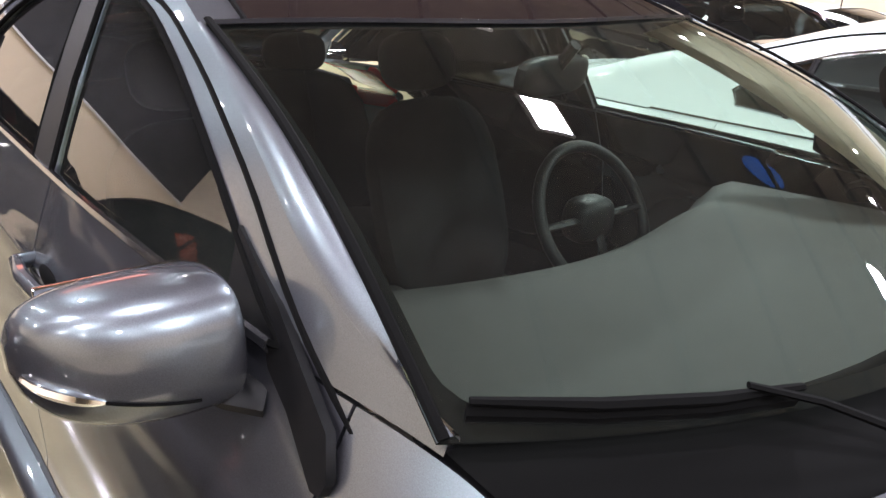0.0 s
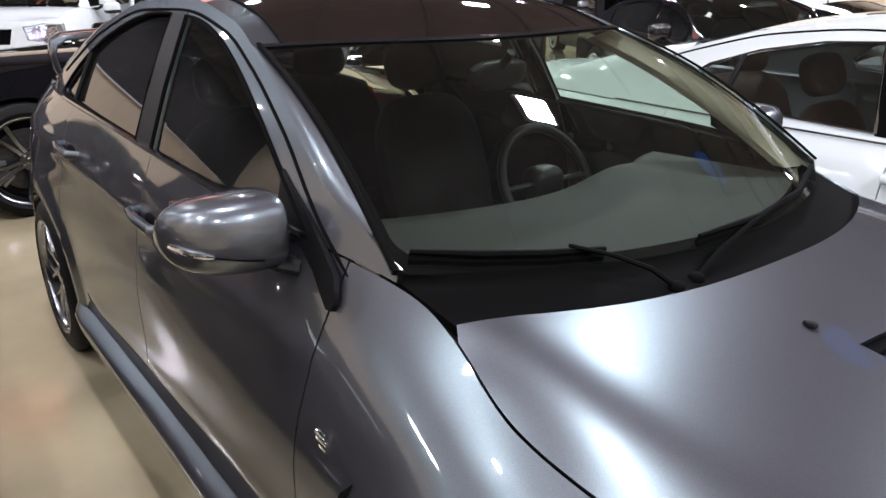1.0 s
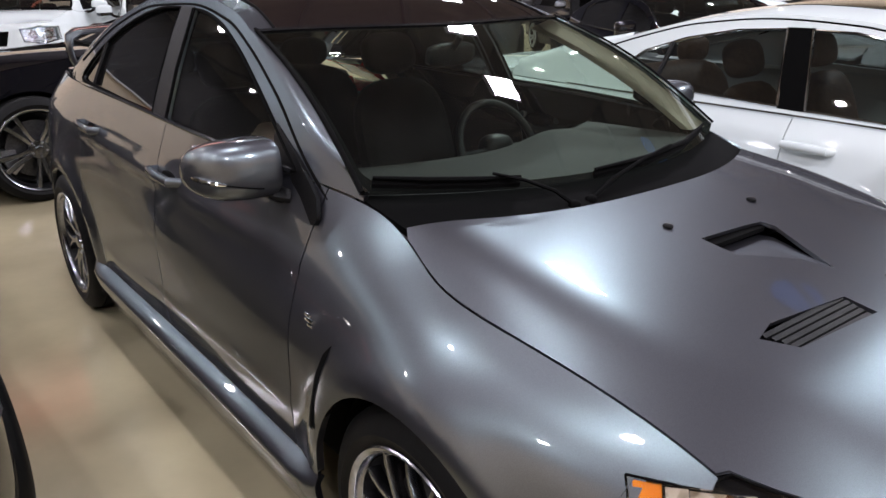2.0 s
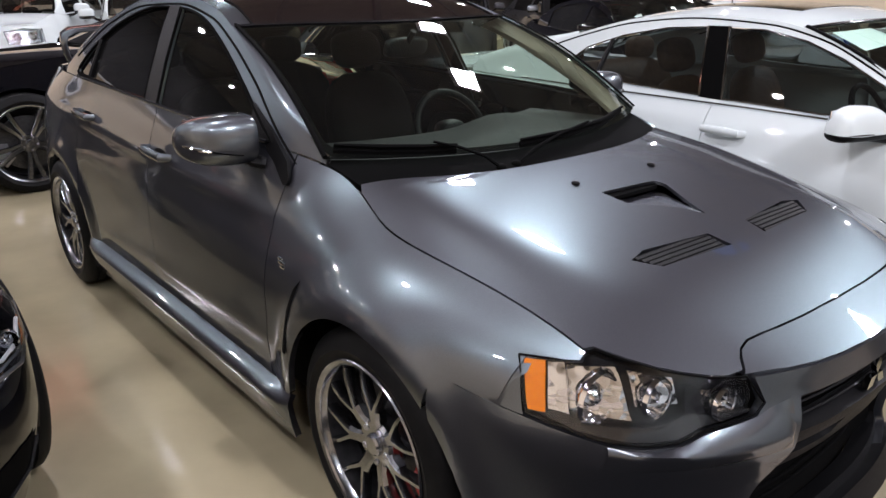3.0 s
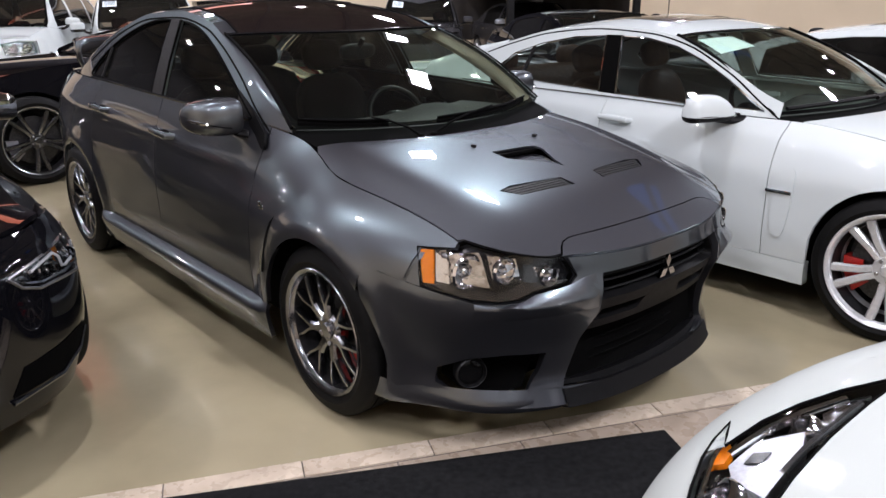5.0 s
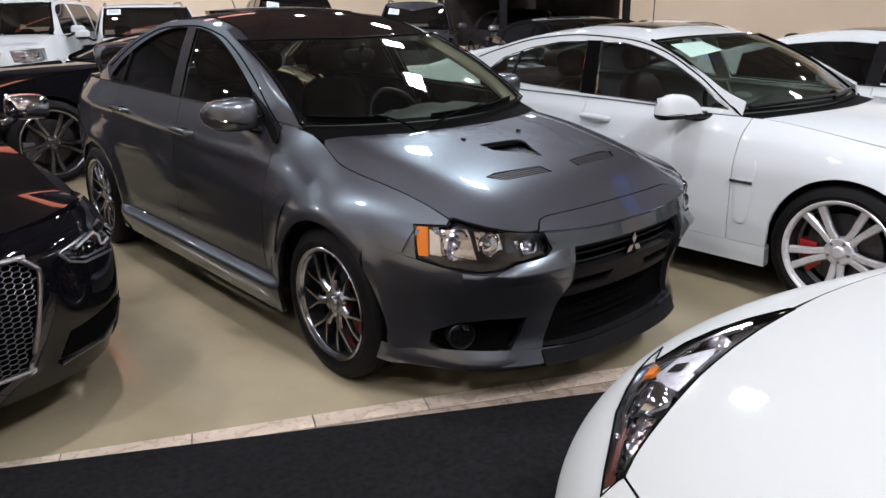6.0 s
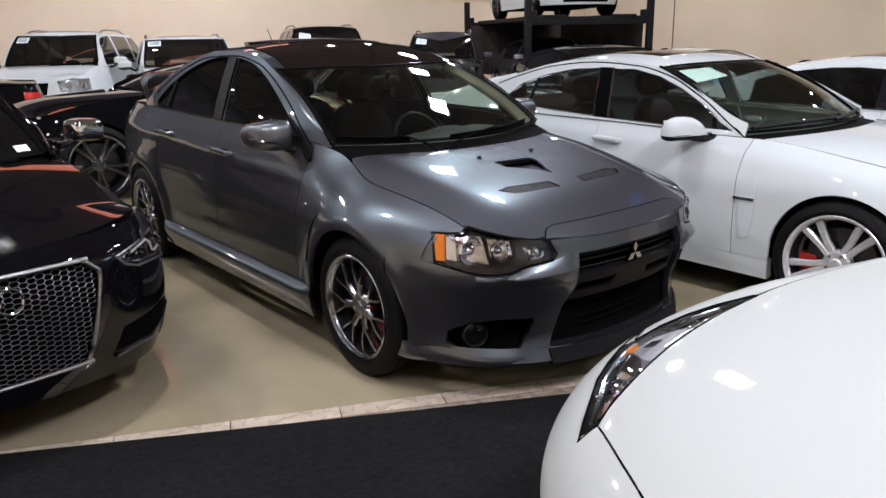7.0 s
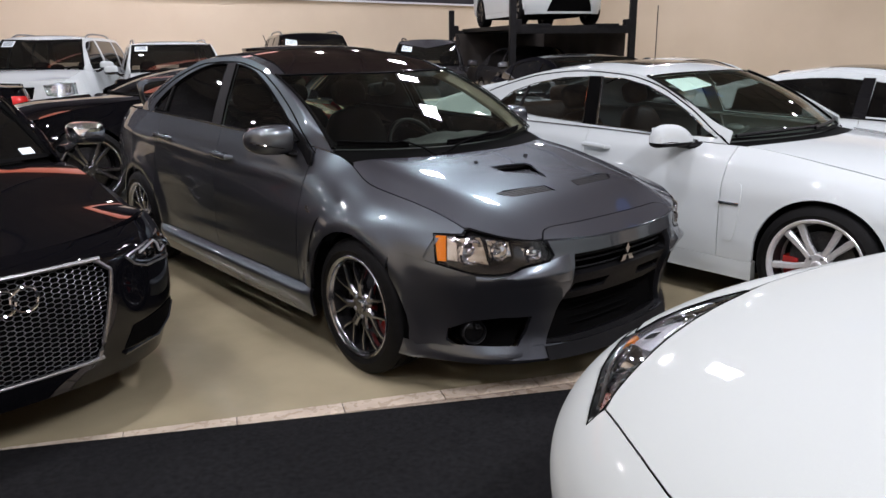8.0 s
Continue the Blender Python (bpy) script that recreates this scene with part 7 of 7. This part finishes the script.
sheet_of_paper(r, s2, 0.62, 0.92, -0.85, -0.5)
r, s2 = build_car("grey_suv", boxy, pose(-9.3, 8.4, 0, 0, 0, -42), "dark grey off-road vehicle with price sheet", M_DARKGREY, 1.8, glass=(M_TINT, M_DARKTINT), seats=M_FABRIC)
roof_rails(r, s2, -1.5, 0.35, M_PLASTIC)
sheet_of_paper(r, s2, 0.62, 0.92, -0.85, -0.5)
blk = usual_spec(4.8, 1.88, 1.30, 2.85, 0.85, 0.37, 0.28, 1.0, 0.80, 0.99, 0.55, -0.3, -1.2, -1.8, 1.04)
build_car("black_saloon", dict(blk), pose(-7.48, -2.68, 0, 0, 0, -93), "black saloon with red tail lamps in the rear row", M_BLACK, 1.4, rim_mat=M_RIM, glass=(M_TINT, M_DARKTINT), seats=M_FABRIC, style="five")
CARS["blk"] = build_car("black_saloon", blk, pose(-4.50, 0.78, 0, 0, 0, -86), "black saloon parked across behind the others", M_BLACK, 1.2, rim_mat=M_RIM, glass=(M_TINT, M_DARKTINT), seats=M_FABRIC, style="five")
sed = usual_spec(4.8, 1.88, 1.35, 2.85, 0.88, 0.35, 0.26, 0.95, 0.74, 0.92, 0.85, 0.0, -1.15, -1.75, 1.02)
CARS["bsed"] = build_car("black_saloon", sed, pose(-2.85, 6.05, 0, 0, 0, -28), "black saloon with bright window trim in the second row", M_BLACK, 1.4, glass=(M_GLASS, M_DARKTINT), seats=M_FABRIC)
CARS["wht"] = build_car("white_saloon", dict(usual_spec(4.8, 1.88, 1.27, 2.85, 0.9, 0.34, 0.25, 0.86, 0.68, 0.84, 0.85, 0.0, -1.1, -1.75, 0.92), b_pillar=[(-0.075, 0.85), (-0.085, 1.178), (-0.185, 1.178), (-0.185, 0.855)], sunroof=(-0.6, -0.1, 0.6)), pose(1.60, 5.05, 0, 0, 0, 0), "white saloon with dark windows and sunroof", M_WHITE, 1.4, glass=(M_TINT, M_DARKTINT), seats=M_FABRIC)
build_car("white_saloon", usual_spec(4.7, 1.84, 1.25, 2.8, 0.9, 0.33, 0.25, 0.86, 0.68, 0.84, 0.85, 0.05, -1.1, -1.75, 0.92), pose(-3.1, 9.0, 0), "white saloon with a dark roof panel farther back", M_WHITE, 1.8, glass=(M_TINT, M_DARKTINT), seats=M_FABRIC)
low = usual_spec(4.7, 1.84, 1.46, 2.8, 0.9, 0.33, 0.25, 0.98, 0.76, 0.94, 0.85, 0.0, -1.1, -1.75, 1.04)
low["mirror_mat"] = M_SILVER
CARS["sil"] = build_car("grey_saloon", low, pose(-8.55, 11.08, 0, 0, 0, -27), "dark grey saloon with silver mirrors parked under the lift", M_DARKGREY, 1.6, glass=(M_TINT, M_DARKTINT), seats=M_FABRIC)

# ---- four post lift with a white car on it ----
hx, hy = math.cos(radians(-27)), math.sin(radians(-27))
FL = Vector((-6.90, 8.62, 0))
lift = thing("car_lift", "black steel four post car lift", "lift", Matrix.Translation(FL) @ pose(0, 0, 0, 0, 0, -27))
DECK = 1.87
for x in (0, -4.9):
    for y in (0, 2.62):
        p = part("lift_post", box((x, y, 1.25), (0.11, 0.13, 2.5 if x == 0 else 2.2), 0.012), M_LIFT, lift)
        part("post_foot", box((x, y, 0.012), (0.28, 0.28, 0.02), 0.004), M_LIFT, p)
        part("post_bracket", box((x - 0.02, y + (0.1 if y == 0 else -0.1), DECK - 0.02), (0.16, 0.16, 0.24), 0.02), M_LIFT, p)
for x in (0, -4.9):
    part("cross_beam", box((x - 0.02, 1.31, DECK - 0.1), (0.14, 2.5, 0.16), 0.01), M_LIFT, lift)
for y in (0.55, 2.05):
    part("runway", box((-2.45, y, DECK - 0.03), (5.0, 0.5, 0.09), 0.01), M_LIFT, lift)
part("drip_tray", box((-2.45, 1.3, DECK - 0.06), (4.7, 1.02, 0.03), 0.005), M_LIFT, lift)
# added sheets stand in for the darkness below the deck
def drape(u, v):
    return Vector((-4.75 + 0.05 * math.sin(9 * u) * (1 - v), u, DECK - 0.10 - 1.25 * (1 - v) + 0.03 * math.sin(5 * u) * (1 - v)))
part("dark_filler_sheet", sheet([(0.06, 0), (2.56, 0), (2.56, 1), (0.06, 1)], drape, (0.08, 0.1), flange=0.01, ref=(-6, 1.3, 1.2)), M_DARKFILL, lift, "added dark brown sheet that fills the dark space below the deck")
part("dark_filler_sheet", sheet([(-4.7, 0), (-0.06, 0), (-0.06, 1), (-4.7, 1)], lambda u, v: Vector((u, 2.50 + 0.04 * math.sin(7 * u) * (1 - v), DECK - 0.10 - 1.1 * (1 - v))), (0.1, 0.1), flange=0.01, ref=(-2.4, 4.0, 1.2)), M_DARKFILL, lift, "added dark brown sheet that fills the dark space below the deck")
part("hydraulic_hose", tube([(-4.8, 0.12, 1.75), (-4.3, 0.05, 1.55), (-4.5, 0.0, 1.2), (-4.85, 0.08, 0.9)], 0.012, 6), M_LIFT, lift)
lc = Matrix.Translation(FL) @ pose(0, 0, 0, 0, 0, -27) @ Matrix.Translation((-2.3, 1.3, DECK + 0.015))
CARS["up"] = build_car("white_sports_car", usual_spec(4.5, 1.86, 1.36, 2.6, 0.92, 0.34, 0.26, 0.93, 0.72, 0.9, 0.8, 0.1, -1.0, -1.6, 0.98, grille=[(-0.50, 0.64), (0.50, 0.64), (0.40, 0.50), (0.50, 0.24), (-0.50, 0.24), (-0.40, 0.50)]), lc, "white sports car raised on the black lift", M_WHITE, 1.6, glass=(M_TINT, M_DARKTINT), style="seven", rim_mat=M_GLOSSBLACK)

# ---- aisle pieces, last ----
T = 0.435
tile_me = mesh_of(box((0, 0, 0), (T - 0.006, T - 0.006, 0.010), 0.002), "tile", False)
tile_me.materials.append(M_TILE)
row_me = mesh_of(box((0, 0, 0), (T - 0.005, 0.088, 0.012), 0.002), "border_tile", False)
row_me.materials.append(M_BORDER)
turn = pose(0, 0, 0, 0, 0, TURN_U)
inv = aisle.matrix_basis.inverted()
for i in range(-9, 16):
    ob = new("border_tile", row_me)
    ob.parent = aisle
    ob.matrix_basis = inv @ Matrix.Translation(A0 + U * (T * i + 0.03) + V * 0.048 + Vector((0, 0, 0.004))) @ turn
for i in range(-7, 16):
    for j in range(9):
        ob = new("tile", tile_me)
        ob.parent = aisle
        ob.matrix_basis = inv @ Matrix.Translation(A0 + U * (T * i - 0.1) + V * (0.100 + T * (j + 0.5)) + Vector((0, 0, 0.003))) @ turn
mat_c = Vector((2.262, -0.055, 0))
runner = tagged(new("runner_mat", mesh_of(box((0, 0, 0), (6.0, 1.6, 0.012), 0.005), "runner_mat", False)), "black carpet runner on the tiled aisle", "mat")
runner.data.materials.append(M_CARPET)
U2, V2 = Vector((0.4787, 0.878, 0)), Vector((0.878, -0.4787, 0))
runner.matrix_basis = Matrix.Translation(mat_c - U2 * 3.0 + V2 * 0.8 + Vector((0, 0, 0.0145))) @ pose(0, 0, 0, 0, 0, math.degrees(math.atan2(U2.y, U2.x)))
part("aerial", tube([(0.97, 0.46, 1.26), (0.97, 0.46, 1.95)], 0.006, 6), M_PLASTIC, CARS["bsed"][0], "thin black whip aerial")
